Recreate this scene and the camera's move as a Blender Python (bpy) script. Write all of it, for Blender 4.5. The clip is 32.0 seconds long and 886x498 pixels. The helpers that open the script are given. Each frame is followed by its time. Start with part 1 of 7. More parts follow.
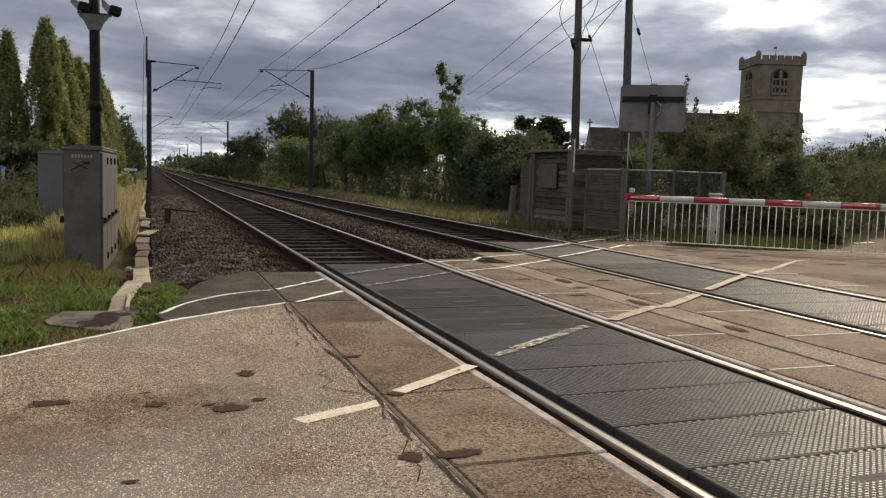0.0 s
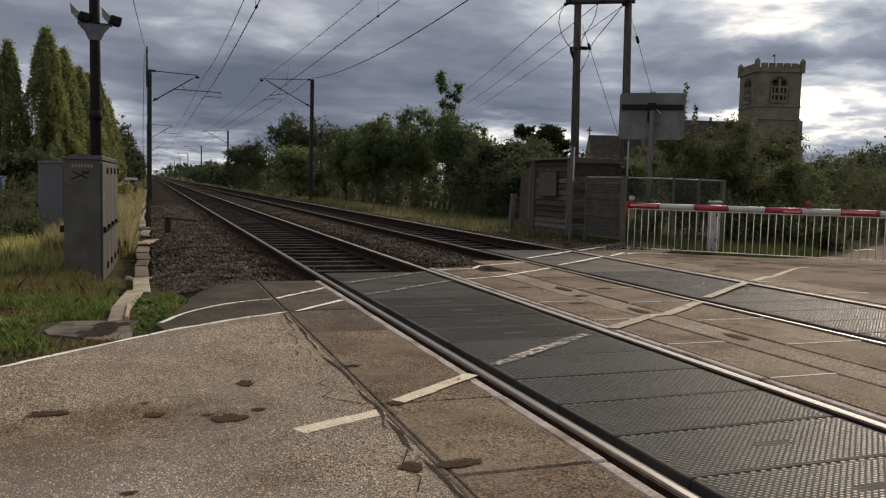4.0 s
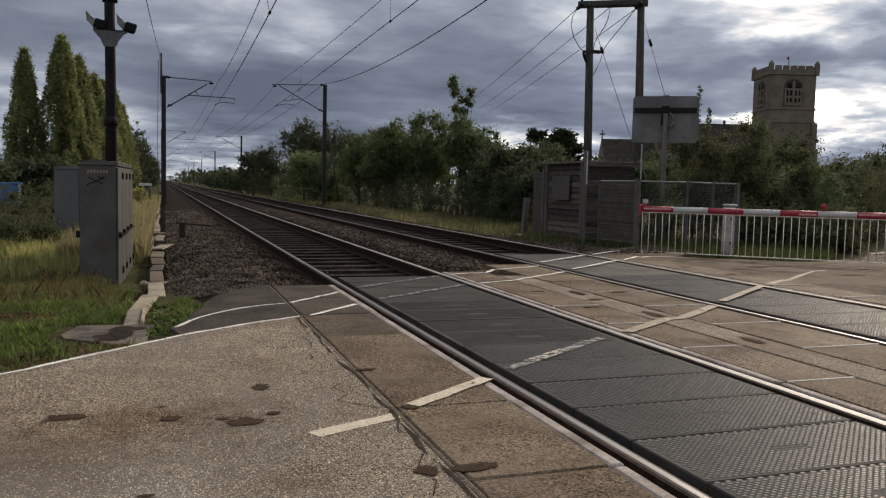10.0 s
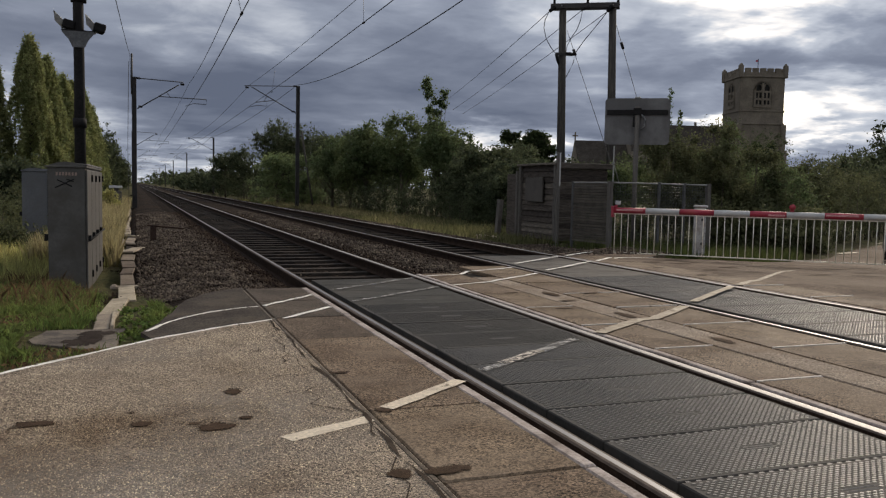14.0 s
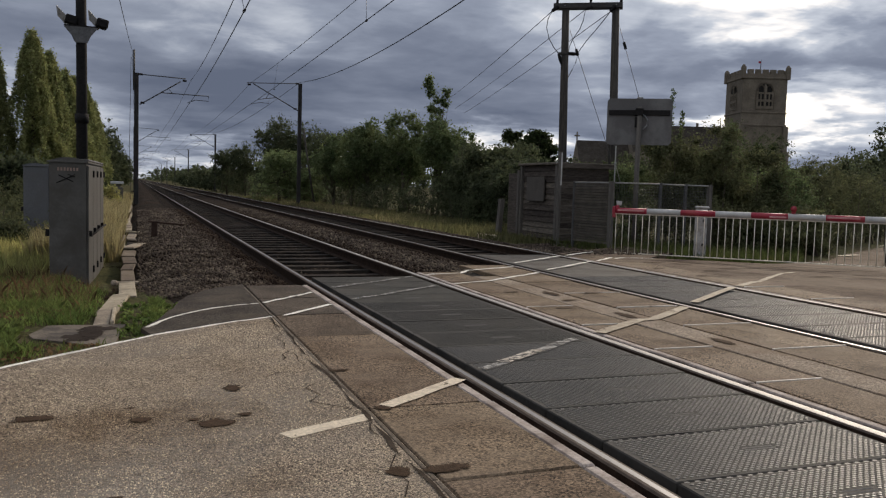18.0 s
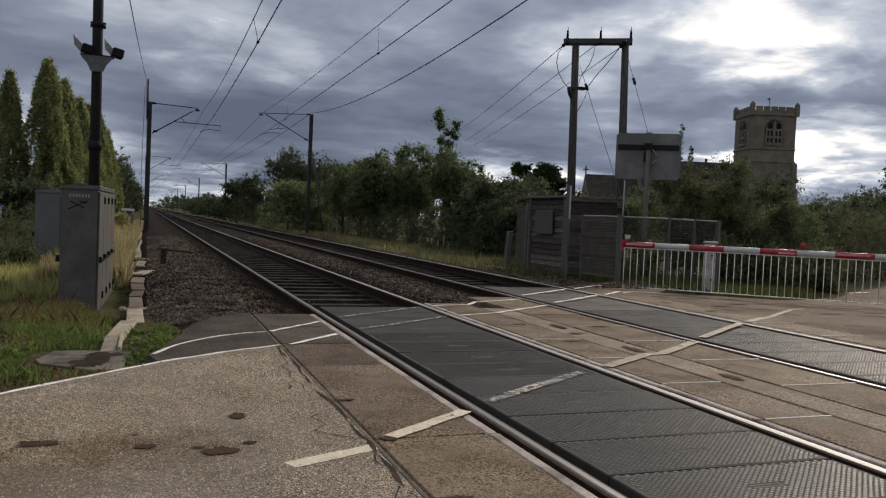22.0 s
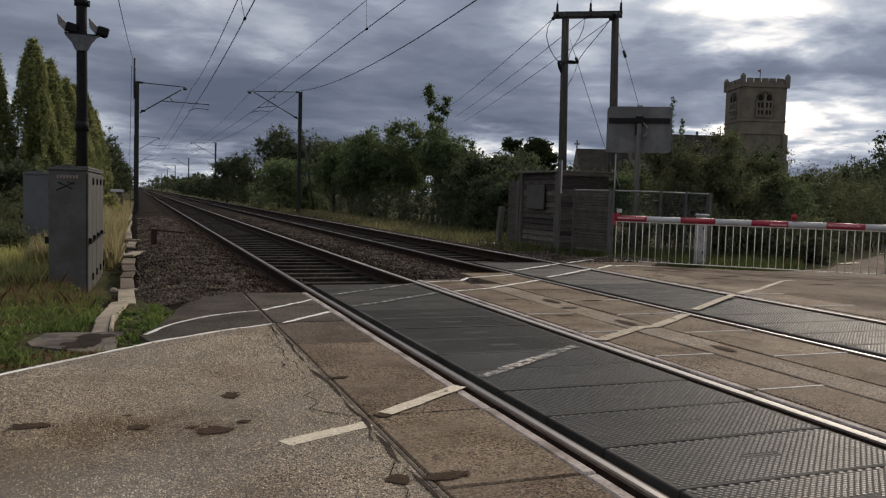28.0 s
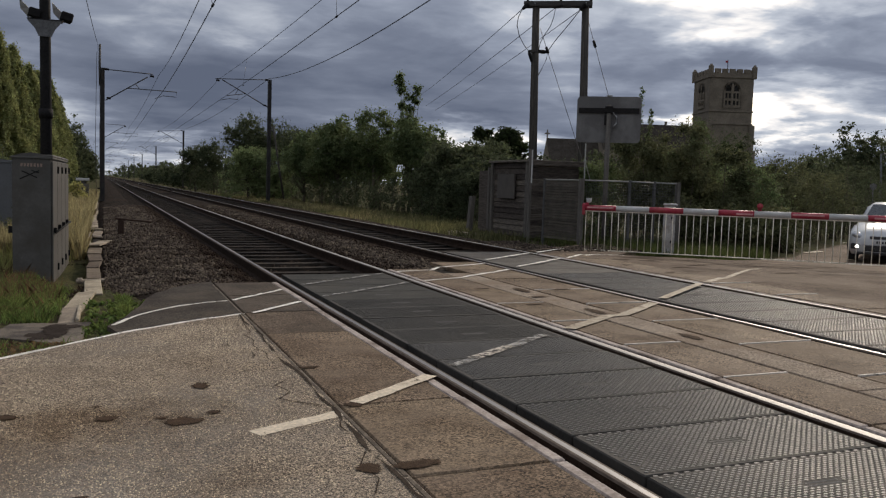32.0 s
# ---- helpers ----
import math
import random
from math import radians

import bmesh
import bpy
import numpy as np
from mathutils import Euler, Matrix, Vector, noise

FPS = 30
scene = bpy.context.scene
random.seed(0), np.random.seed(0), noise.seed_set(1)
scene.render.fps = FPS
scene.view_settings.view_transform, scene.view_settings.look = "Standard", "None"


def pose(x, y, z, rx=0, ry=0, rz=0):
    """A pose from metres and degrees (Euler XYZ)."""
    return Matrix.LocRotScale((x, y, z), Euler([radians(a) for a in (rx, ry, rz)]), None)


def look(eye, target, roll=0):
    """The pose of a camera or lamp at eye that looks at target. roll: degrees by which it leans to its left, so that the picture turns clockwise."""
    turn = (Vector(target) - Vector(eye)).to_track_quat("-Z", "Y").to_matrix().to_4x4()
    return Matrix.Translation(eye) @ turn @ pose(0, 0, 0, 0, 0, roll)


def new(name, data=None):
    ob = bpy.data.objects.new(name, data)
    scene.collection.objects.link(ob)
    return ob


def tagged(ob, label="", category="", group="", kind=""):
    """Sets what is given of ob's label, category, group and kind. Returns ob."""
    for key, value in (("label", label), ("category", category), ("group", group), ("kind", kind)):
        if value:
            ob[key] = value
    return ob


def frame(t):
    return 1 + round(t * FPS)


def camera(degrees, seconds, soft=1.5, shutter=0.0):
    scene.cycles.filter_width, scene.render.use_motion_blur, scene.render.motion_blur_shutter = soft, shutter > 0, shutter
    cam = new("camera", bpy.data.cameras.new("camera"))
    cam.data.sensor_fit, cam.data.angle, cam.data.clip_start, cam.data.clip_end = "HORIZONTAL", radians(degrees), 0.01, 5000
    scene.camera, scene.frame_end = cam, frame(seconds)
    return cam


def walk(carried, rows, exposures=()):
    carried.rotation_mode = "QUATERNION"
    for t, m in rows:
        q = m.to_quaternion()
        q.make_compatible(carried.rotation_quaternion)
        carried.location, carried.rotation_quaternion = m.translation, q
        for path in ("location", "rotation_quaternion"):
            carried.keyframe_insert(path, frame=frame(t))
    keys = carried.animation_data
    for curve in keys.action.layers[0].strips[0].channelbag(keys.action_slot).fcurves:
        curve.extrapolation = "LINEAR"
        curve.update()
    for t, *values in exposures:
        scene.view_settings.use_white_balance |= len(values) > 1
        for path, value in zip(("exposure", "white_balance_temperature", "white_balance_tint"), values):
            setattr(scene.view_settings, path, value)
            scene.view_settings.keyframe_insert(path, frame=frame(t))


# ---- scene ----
cam = camera(56.7, 32.0, soft=1.25)
PATH = [
    (0, (-1.88, -1.532, 1.121), (-1.207, 0.343, 0.94), 1.7),
    (0.5, (-1.878, -1.528, 1.12), (-1.198, 0.344, 0.944), 1.8),
    (1, (-1.88, -1.526, 1.118), (-1.197, 0.345, 0.939), 1.7),
    (1.5, (-1.879, -1.524, 1.119), (-1.196, 0.347, 0.937), 1.4),
    (2, (-1.881, -1.533, 1.121), (-1.197, 0.338, 0.947), 1.3),
    (2.5, (-1.881, -1.526, 1.118), (-1.194, 0.345, 0.949), 1.6),
    (3, (-1.881, -1.528, 1.122), (-1.188, 0.341, 0.959), 1.9),
    (3.5, (-1.878, -1.531, 1.125), (-1.204, 0.345, 0.96), 1.5),
    (5.5, (-1.874, -1.525, 1.123), (-1.198, 0.351, 0.974), 1.7),
    (6, (-1.878, -1.527, 1.122), (-1.209, 0.352, 0.974), 2.2),
    (6.5, (-1.878, -1.521, 1.118), (-1.219, 0.361, 0.96), 1.8),
    (7, (-1.879, -1.516, 1.115), (-1.228, 0.367, 0.948), 1.1),
    (7.5, (-1.88, -1.528, 1.116), (-1.237, 0.36, 0.963), 0.8),
    (8, (-1.877, -1.522, 1.113), (-1.233, 0.366, 0.961), 1.1),
    (8.5, (-1.878, -1.521, 1.113), (-1.226, 0.365, 0.972), 1.4),
    (9, (-1.88, -1.52, 1.113), (-1.217, 0.361, 0.967), 1.7),
    (9.5, (-1.884, -1.52, 1.116), (-1.22, 0.36, 0.96), 1.7),
    (10, (-1.883, -1.524, 1.119), (-1.24, 0.363, 0.968), 1.3),
    (10.5, (-1.885, -1.531, 1.123), (-1.256, 0.362, 0.986), 1.1),
    (11, (-1.888, -1.523, 1.122), (-1.233, 0.363, 1.002), 1.1),
    (11.5, (-1.882, -1.525, 1.125), (-1.212, 0.355, 1.002), 0.7),
    (12, (-1.881, -1.527, 1.128), (-1.194, 0.346, 0.989), 0.6),
    (12.5, (-1.88, -1.532, 1.13), (-1.185, 0.339, 0.993), 0.4),
    (13, (-1.877, -1.533, 1.128), (-1.175, 0.335, 0.982), 0.5),
    (13.5, (-1.876, -1.526, 1.126), (-1.171, 0.34, 0.98), 1.0),
    (14, (-1.877, -1.529, 1.125), (-1.175, 0.338, 0.979), 1.2),
    (14.5, (-1.878, -1.53, 1.125), (-1.175, 0.337, 0.985), 1.4),
    (16.5, (-1.876, -1.525, 1.121), (-1.165, 0.336, 0.951), 1.9),
    (17, (-1.879, -1.531, 1.124), (-1.171, 0.332, 0.959), 1.9),
    (17.5, (-1.876, -1.53, 1.122), (-1.175, 0.337, 0.965), 1.7),
    (18, (-1.876, -1.528, 1.123), (-1.176, 0.339, 0.974), 1.7),
    (18.5, (-1.872, -1.529, 1.116), (-1.173, 0.339, 0.972), 1.9),
    (19, (-1.872, -1.529, 1.115), (-1.181, 0.342, 0.965), 2.1),
    (19.5, (-1.871, -1.532, 1.116), (-1.175, 0.338, 0.977), 2.4),
    (20, (-1.874, -1.532, 1.116), (-1.187, 0.342, 0.991), 2.6),
    (20.5, (-1.881, -1.541, 1.118), (-1.205, 0.339, 1.013), 2.5),
    (21, (-1.883, -1.54, 1.12), (-1.208, 0.341, 1.032), 2.3),
    (21.5, (-1.881, -1.537, 1.118), (-1.205, 0.343, 1.041), 2.4),
    (22, (-1.879, -1.535, 1.118), (-1.198, 0.344, 1.045), 2.5),
    (22.5, (-1.876, -1.525, 1.115), (-1.185, 0.35, 1.021), 2.5),
    (23, (-1.872, -1.522, 1.115), (-1.178, 0.35, 1.005), 2.4),
    (23.5, (-1.875, -1.525, 1.116), (-1.186, 0.349, 1.006), 2.3),
    (24, (-1.872, -1.524, 1.115), (-1.18, 0.349, 1.009), 2.4),
    (24.5, (-1.872, -1.523, 1.116), (-1.171, 0.347, 1.014), 2.6),
    (26.5, (-1.866, -1.518, 1.115), (-1.161, 0.35, 1.001), 2.1),
    (27, (-1.869, -1.519, 1.113), (-1.175, 0.354, 1.002), 2.0),
    (27.5, (-1.866, -1.516, 1.112), (-1.18, 0.358, 0.984), 1.6),
    (28, (-1.869, -1.512, 1.112), (-1.169, 0.357, 0.983), 1.7),
    (28.5, (-1.872, -1.519, 1.114), (-1.159, 0.345, 0.982), 2.0),
    (29, (-1.874, -1.522, 1.117), (-1.16, 0.341, 0.98), 2.0),
    (29.5, (-1.872, -1.518, 1.114), (-1.147, 0.339, 0.962), 2.0),
    (30, (-1.869, -1.514, 1.111), (-1.119, 0.333, 0.953), 1.9),
    (30.5, (-1.866, -1.519, 1.113), (-1.097, 0.32, 0.955), 1.9),
    (31, (-1.863, -1.524, 1.113), (-1.08, 0.309, 0.946), 1.9),
    (31.5, (-1.866, -1.526, 1.115), (-1.087, 0.309, 0.953), 1.8),
    (32, (-1.871, -1.522, 1.115), (-1.105, 0.319, 0.962), 1.8),
]
EXPOSURES = [(0.0, 0.92, 7800, 10), (3.0, 0.56, 7650, 11), (6.0, 0.45, 7400, 11), (9.0, 0.43, 7250, 11), (13.0, 0.41, 7150, 11), (19.0, 0.41, 7100, 11), (24.0, 0.34, 7000, 10), (32.0, 0.31, 7050, 11)]
walk(cam, [(t, look(eye, target, roll)) for t, eye, target, roll in PATH], EXPOSURES)

# ---- world, sun, exposure ----
SUN_AZ, SUN_EL = 51.0, 27.0      # degrees: azimuth from +y towards +x
world = bpy.data.worlds.new("sky")
scene.world = world
world.use_nodes = True


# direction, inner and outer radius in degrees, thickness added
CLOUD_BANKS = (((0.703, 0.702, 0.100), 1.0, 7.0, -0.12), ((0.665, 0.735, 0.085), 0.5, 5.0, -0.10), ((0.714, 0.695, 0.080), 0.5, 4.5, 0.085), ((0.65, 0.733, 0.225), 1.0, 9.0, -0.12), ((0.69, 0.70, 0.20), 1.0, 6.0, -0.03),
               ((0.555, 0.804, 0.220), 2.0, 9.0, -0.085), ((0.600, 0.785, 0.155), 1.0, 8.0, 0.06), ((0.70, 0.70, 0.155), 1.0, 7.0, 0.085), ((0.395, 0.918, 0.052), 0.5, 5.0, -0.16), ((0.475, 0.879, 0.052), 0.5, 4.0, -0.15), ((0.09, 0.995, 0.024), 0.5, 4.0, -0.12), ((0.23, 0.972, 0.014), 0.5, 5.0, -0.12), ((0.32, 0.947, 0.020), 0.5, 5.0, -0.12),
               ((0.010, 1.0, 0.022), 1.0, 8.0, -0.07), ((0.094, 0.990, 0.085), 2.0, 13.0, 0.065), ((0.268, 0.956, 0.115), 3.0, 13.0, 0.045), ((0.384, 0.917, 0.110), 2.0, 9.0, 0.055), ((0.03, 0.978, 0.240), 3.0, 14.0, -0.035),
               ((-0.105, 0.991, 0.075), 2.0, 9.0, -0.04), ((0.199, 0.959, 0.240), 3.0, 12.0, -0.035), ((0.40, 0.89, 0.215), 3.0, 12.0, -0.035), ((0.30, 0.94, 0.165), 2.0, 9.0, 0.03),
               # unseen thin cloud behind the camera, added to brighten faces turned this way
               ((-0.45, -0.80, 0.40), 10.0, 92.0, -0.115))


def build_world():
    nt = world.node_tree
    nt.nodes.clear()
    N, L = nt.nodes.new, nt.links.new

    def math_node(op, a, b=None, clamp=False):
        n = N("ShaderNodeMath"); n.operation = op; n.use_clamp = clamp
        for i, v in enumerate((a, b)):
            if v is None:
                continue
            if isinstance(v, (int, float)):
                n.inputs[i].default_value = v
            else:
                L(v, n.inputs[i])
        return n.outputs[0]

    def vec(op, a, b):
        n = N("ShaderNodeVectorMath"); n.operation = op
        for i, v in enumerate((a, b)):
            if isinstance(v, tuple):
                n.inputs[i].default_value = v
            else:
                L(v, n.inputs[i])
        return n.outputs["Value" if op == "DOT_PRODUCT" else 0]

    way = N("ShaderNodeTexCoord").outputs["Generated"]
    sep = N("ShaderNodeSeparateXYZ"); L(way, sep.inputs[0])
    # the cloud layer lies overhead: its pattern flattens towards the horizon
    rise = math_node("ADD", math_node("ABSOLUTE", sep.outputs[2]), 0.13)
    flat = N("ShaderNodeCombineXYZ")
    L(math_node("DIVIDE", sep.outputs[0], rise), flat.inputs[0]); L(math_node("DIVIDE", sep.outputs[1], rise), flat.inputs[1])

    def cloud_noise(scale, detail, rough, dist, shift):
        n = N("ShaderNodeTexNoise")
        n.inputs["Scale"].default_value, n.inputs["Detail"].default_value = scale, detail
        n.inputs["Roughness"].default_value, n.inputs["Distortion"].default_value = rough, dist
        L(vec("ADD", flat.outputs[0], (shift, shift * 0.7, shift * 0.3)), n.inputs["Vector"])
        return n

    big = cloud_noise(0.85, 4, 0.52, 0.35, 2.3).outputs["Fac"]
    fine = cloud_noise(2.6, 7, 0.58, 0.3, 5.1).outputs["Fac"]
    # closeness to the sun's direction
    a, e = radians(SUN_AZ), radians(SUN_EL)
    near_sun = N("ShaderNodeMapRange"); near_sun.interpolation_type = "SMOOTHSTEP"
    L(vec("DOT_PRODUCT", way, (math.sin(a) * math.cos(e), math.cos(a) * math.cos(e), math.sin(e))), near_sun.inputs[0])
    near_sun.inputs[1].default_value, near_sun.inputs[2].default_value = 0.62, 1.0
    # thickness of the cloud: thin parts let the light through
    thick = math_node("ADD", math_node("MULTIPLY", big, 0.48), math_node("MULTIPLY", fine, 0.26))
    # flattened banks of thick cloud and the bright breaks between them, with ragged outlines
    ragged = vec("MULTIPLY", vec("SUBTRACT", cloud_noise(1.5, 5, 0.6, 0.2, 9.3).outputs["Color"], (0.5, 0.5, 0.5)), (0.26, 0.26, 0.22))
    flatter = N("ShaderNodeVectorMath"); flatter.operation = "NORMALIZE"
    L(vec("ADD", vec("MULTIPLY", way, (1.0, 1.0, 2.4)), ragged), flatter.inputs[0])
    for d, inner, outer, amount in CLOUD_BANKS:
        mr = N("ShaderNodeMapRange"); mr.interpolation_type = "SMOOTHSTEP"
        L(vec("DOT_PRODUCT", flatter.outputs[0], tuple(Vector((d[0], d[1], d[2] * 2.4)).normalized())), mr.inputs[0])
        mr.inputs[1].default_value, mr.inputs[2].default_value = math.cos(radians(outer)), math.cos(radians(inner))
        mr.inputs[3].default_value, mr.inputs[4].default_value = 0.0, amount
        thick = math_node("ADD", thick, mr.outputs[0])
    thick = math_node("ADD", thick, math_node("SUBTRACT", 0.172, math_node("MULTIPLY", near_sun.outputs[0], 0.03)))
    ramp = N("ShaderNodeValToRGB"); L(thick, ramp.inputs[0])
    els = ramp.color_ramp.elements
    els[0].position, els[0].color = 0.30, (1.0, 0.99, 0.97, 1)
    els[1].position, els[1].color = 0.68, (0.085, 0.108, 0.165, 1)
    for p, c in ((0.37, (0.74, 0.75, 0.78, 1)), (0.43, (0.37, 0.42, 0.51, 1)), (0.50, (0.205, 0.245, 0.33, 1)), (0.57, (0.135, 0.165, 0.235, 1))):
        k = els.new(p); k.color = c
    gain = math_node("ADD", math_node("MULTIPLY", near_sun.outputs[0], 0.12), 1.0)
    cloud = N("ShaderNodeVectorMath"); cloud.operation = "SCALE"
    L(ramp.outputs[0], cloud.inputs[0]); L(gain, cloud.inputs["Scale"])
    sky = N("ShaderNodeTexSky"); sky.sky_type = "NISHITA"; sky.sun_disc = False
    sky.sun_elevation, sky.sun_rotation = radians(SUN_EL), radians(SUN_AZ)
    skys = N("ShaderNodeVectorMath"); skys.operation = "SCALE"
    L(sky.outputs[0], skys.inputs[0]); skys.inputs["Scale"].default_value = 0.09
    cover = N("ShaderNodeMapRange"); L(thick, cover.inputs[0])
    cover.inputs[1].default_value, cover.inputs[2].default_value = 0.24, 0.34
    mix = N("ShaderNodeMix"); mix.data_type = "RGBA"
    L(cover.outputs[0], mix.inputs["Factor"]); L(skys.outputs[0], mix.inputs["A"]); L(cloud.outputs[0], mix.inputs["B"])
    bg = N("ShaderNodeBackground"); L(mix.outputs["Result"], bg.inputs[0]); bg.inputs[1].default_value = 1.0
    out = N("ShaderNodeOutputWorld"); L(bg.outputs[0], out.inputs[0])


build_world()
sun = new("sun", bpy.data.lights.new("sun", "SUN"))
sun.data.energy, sun.data.angle, sun.data.color = 1.9, radians(10), (1.0, 0.91, 0.80)
_a, _e = radians(SUN_AZ), radians(SUN_EL)
sun.matrix_world = look((40 * math.sin(_a), 40 * math.cos(_a), 40 * math.tan(_e)), (0, 0, 0))


# ---- materials ----
def surface(name, c1, c2, scale=6.0, rough=0.8, rough2=None, bump=0.2, bump_scale=None, fine=60.0, fine_amount=0.35,
            metal=0.0, stain=None, stain_scale=0.7, stain_amount=0.5, stretch=(1, 1, 1), piece=0.0, island=0.0, spec=0.5,
            bump_dist=0.01, translucent=0.0, speckle=0.0, speckle_scale=90.0, wear=None, rim=0.0, second=None, second_scale=0.25, second_amount=0.5):
    """A matt or glossy surface with colour, grain and stains at two scales, laid out in metres."""
    m = bpy.data.materials.new(name)
    m.use_nodes = True
    nt = m.node_tree
    N, L = nt.nodes.new, nt.links.new
    bsdf = nt.nodes["Principled BSDF"]
    geo = N("ShaderNodeNewGeometry")
    mp = N("ShaderNodeMapping"); L(geo.outputs["Position"], mp.inputs[0]); mp.inputs["Scale"].default_value = stretch

    def nz(s, detail=4.0, r=0.6):
        n = N("ShaderNodeTexNoise"); L(mp.outputs[0], n.inputs["Vector"])
        n.inputs["Scale"].default_value, n.inputs["Detail"].default_value, n.inputs["Roughness"].default_value = s, detail, r
        return n.outputs["Fac"]

    def ramp(fac, lo, hi):
        n = N("ShaderNodeMapRange"); L(fac, n.inputs[0]); n.inputs[1].default_value, n.inputs[2].default_value = lo, hi
        return n.outputs[0]

    def mixc(fac, a, b, mode="MIX"):
        n = N("ShaderNodeMix"); n.data_type = "RGBA"; n.blend_type = mode
        if isinstance(fac, (int, float)):
            n.inputs["Factor"].default_value = fac
        else:
            L(fac, n.inputs["Factor"])
        for key, v in (("A", a), ("B", b)):
            if isinstance(v, tuple):
                n.inputs[key].default_value = (*v, 1)
            else:
                L(v, n.inputs[key])
        return n.outputs["Result"]

    coarse, grain = nz(scale), nz(fine, 3)
    col = mixc(ramp(coarse, 0.35, 0.65), tuple(c1), tuple(c2))
    lighter = N("ShaderNodeHueSaturation"); L(col, lighter.inputs["Color"])
    vary = N("ShaderNodeMapRange"); L(grain, vary.inputs[0])
    vary.inputs[1].default_value, vary.inputs[2].default_value = 0.3, 0.7
    vary.inputs[3].default_value, vary.inputs[4].default_value = 1 - fine_amount, 1 + fine_amount
    L(vary.outputs[0], lighter.inputs["Value"])
    col = lighter.outputs[0]
    if speckle:
        vo = N("ShaderNodeTexVoronoi"); L(mp.outputs[0], vo.inputs["Vector"]); vo.inputs["Scale"].default_value = speckle_scale
        sp = N("ShaderNodeSeparateColor"); L(vo.outputs["Color"], sp.inputs[0])
        sr = N("ShaderNodeMapRange"); L(sp.outputs[0], sr.inputs[0]); sr.inputs[3].default_value, sr.inputs[4].default_value = 1 - speckle, 1 + speckle
        sh = N("ShaderNodeHueSaturation"); L(col, sh.inputs["Color"]); L(sr.outputs[0], sh.inputs["Value"])
        col = sh.outputs[0]
    if stain:
        st = N("ShaderNodeMath"); st.operation = "MULTIPLY"; L(ramp(nz(stain_scale, 5, 0.65), 0.48, 0.66), st.inputs[0]); st.inputs[1].default_value = stain_amount
        col = mixc(st.outputs[0], col, tuple(stain))
    if second:
        st = N("ShaderNodeMath"); st.operation = "MULTIPLY"; L(ramp(nz(second_scale, 6, 0.6), 0.44, 0.60), st.inputs[0]); st.inputs[1].default_value = second_amount
        col = mixc(st.outputs[0], col, tuple(second))
    for amount, source in ((piece, "info"), (island, "geo")):
        if amount:
            src = N("ShaderNodeObjectInfo").outputs["Random"] if source == "info" else geo.outputs["Random Per Island"]
            h = N("ShaderNodeHueSaturation"); L(col, h.inputs["Color"])
            r = N("ShaderNodeMapRange"); L(src, r.inputs[0]); r.inputs[3].default_value, r.inputs[4].default_value = 1 - amount, 1 + amount
            L(r.outputs[0], h.inputs["Value"])
            r2 = N("ShaderNodeMapRange"); L(src, r2.inputs[0]); r2.inputs[3].default_value, r2.inputs[4].default_value = 0.5 - 0.03 * amount, 0.5 + 0.03 * amount
            L(r2.outputs[0], h.inputs["Hue"])
            col = h.outputs[0]
    L(col, bsdf.inputs["Base Color"])
    rr = N("ShaderNodeMapRange"); L(coarse, rr.inputs[0]); rr.inputs[1].default_value, rr.inputs[2].default_value = 0.3, 0.7
    rr.inputs[3].default_value, rr.inputs[4].default_value = rough, rough if rough2 is None else rough2
    L(rr.outputs[0], bsdf.inputs["Roughness"])
    bsdf.inputs["Metallic"].default_value = metal
    bsdf.inputs["Specular IOR Level"].default_value = spec
    if bump:
        b = N("ShaderNodeBump"); b.inputs["Strength"].default_value, b.inputs["Distance"].default_value = bump, bump_dist
        L(nz(bump_scale or fine, 3), b.inputs["Height"]); L(b.outputs[0], bsdf.inputs["Normal"])
    if wear:
        # scale, and the noise span over which the layer comes off; rim: thins out towards its outline
        cover = nz(wear[0], 5, 0.7)
        if rim:
            tc = N("ShaderNodeTexCoord"); off = N("ShaderNodeVectorMath"); off.operation = "SUBTRACT"
            L(tc.outputs["Generated"], off.inputs[0]); off.inputs[1].default_value = (0.5, 0.5, 0.0)
            flat = N("ShaderNodeVectorMath"); flat.operation = "MULTIPLY"; L(off.outputs[0], flat.inputs[0]); flat.inputs[1].default_value = (2, 2, 0)
            ln = N("ShaderNodeVectorMath"); ln.operation = "LENGTH"; L(flat.outputs[0], ln.inputs[0])
            sc = N("ShaderNodeMath"); sc.operation = "MULTIPLY_ADD"; L(ln.outputs["Value"], sc.inputs[0]); sc.inputs[1].default_value = -rim; L(cover, sc.inputs[2])
            cover = sc.outputs[0]
        L(ramp(cover, wear[1], wear[2]), bsdf.inputs["Alpha"])
    if translucent:
        tr = N("ShaderNodeBsdfTranslucent"); L(col, tr.inputs["Color"])
        mx = N("ShaderNodeMixShader"); mx.inputs[0].default_value = translucent
        L(bsdf.outputs[0], mx.inputs[1]); L(tr.outputs[0], mx.inputs[2])
        L(mx.outputs[0], nt.nodes["Material Output"].inputs["Surface"])
    return m


def leaf_mat(name, c1, c2, vary=0.4):
    return surface(name, c1, c2, scale=0.9, fine=6, fine_amount=0.3, rough=0.75, bump=0, island=vary, translucent=0.5, spec=0.15)


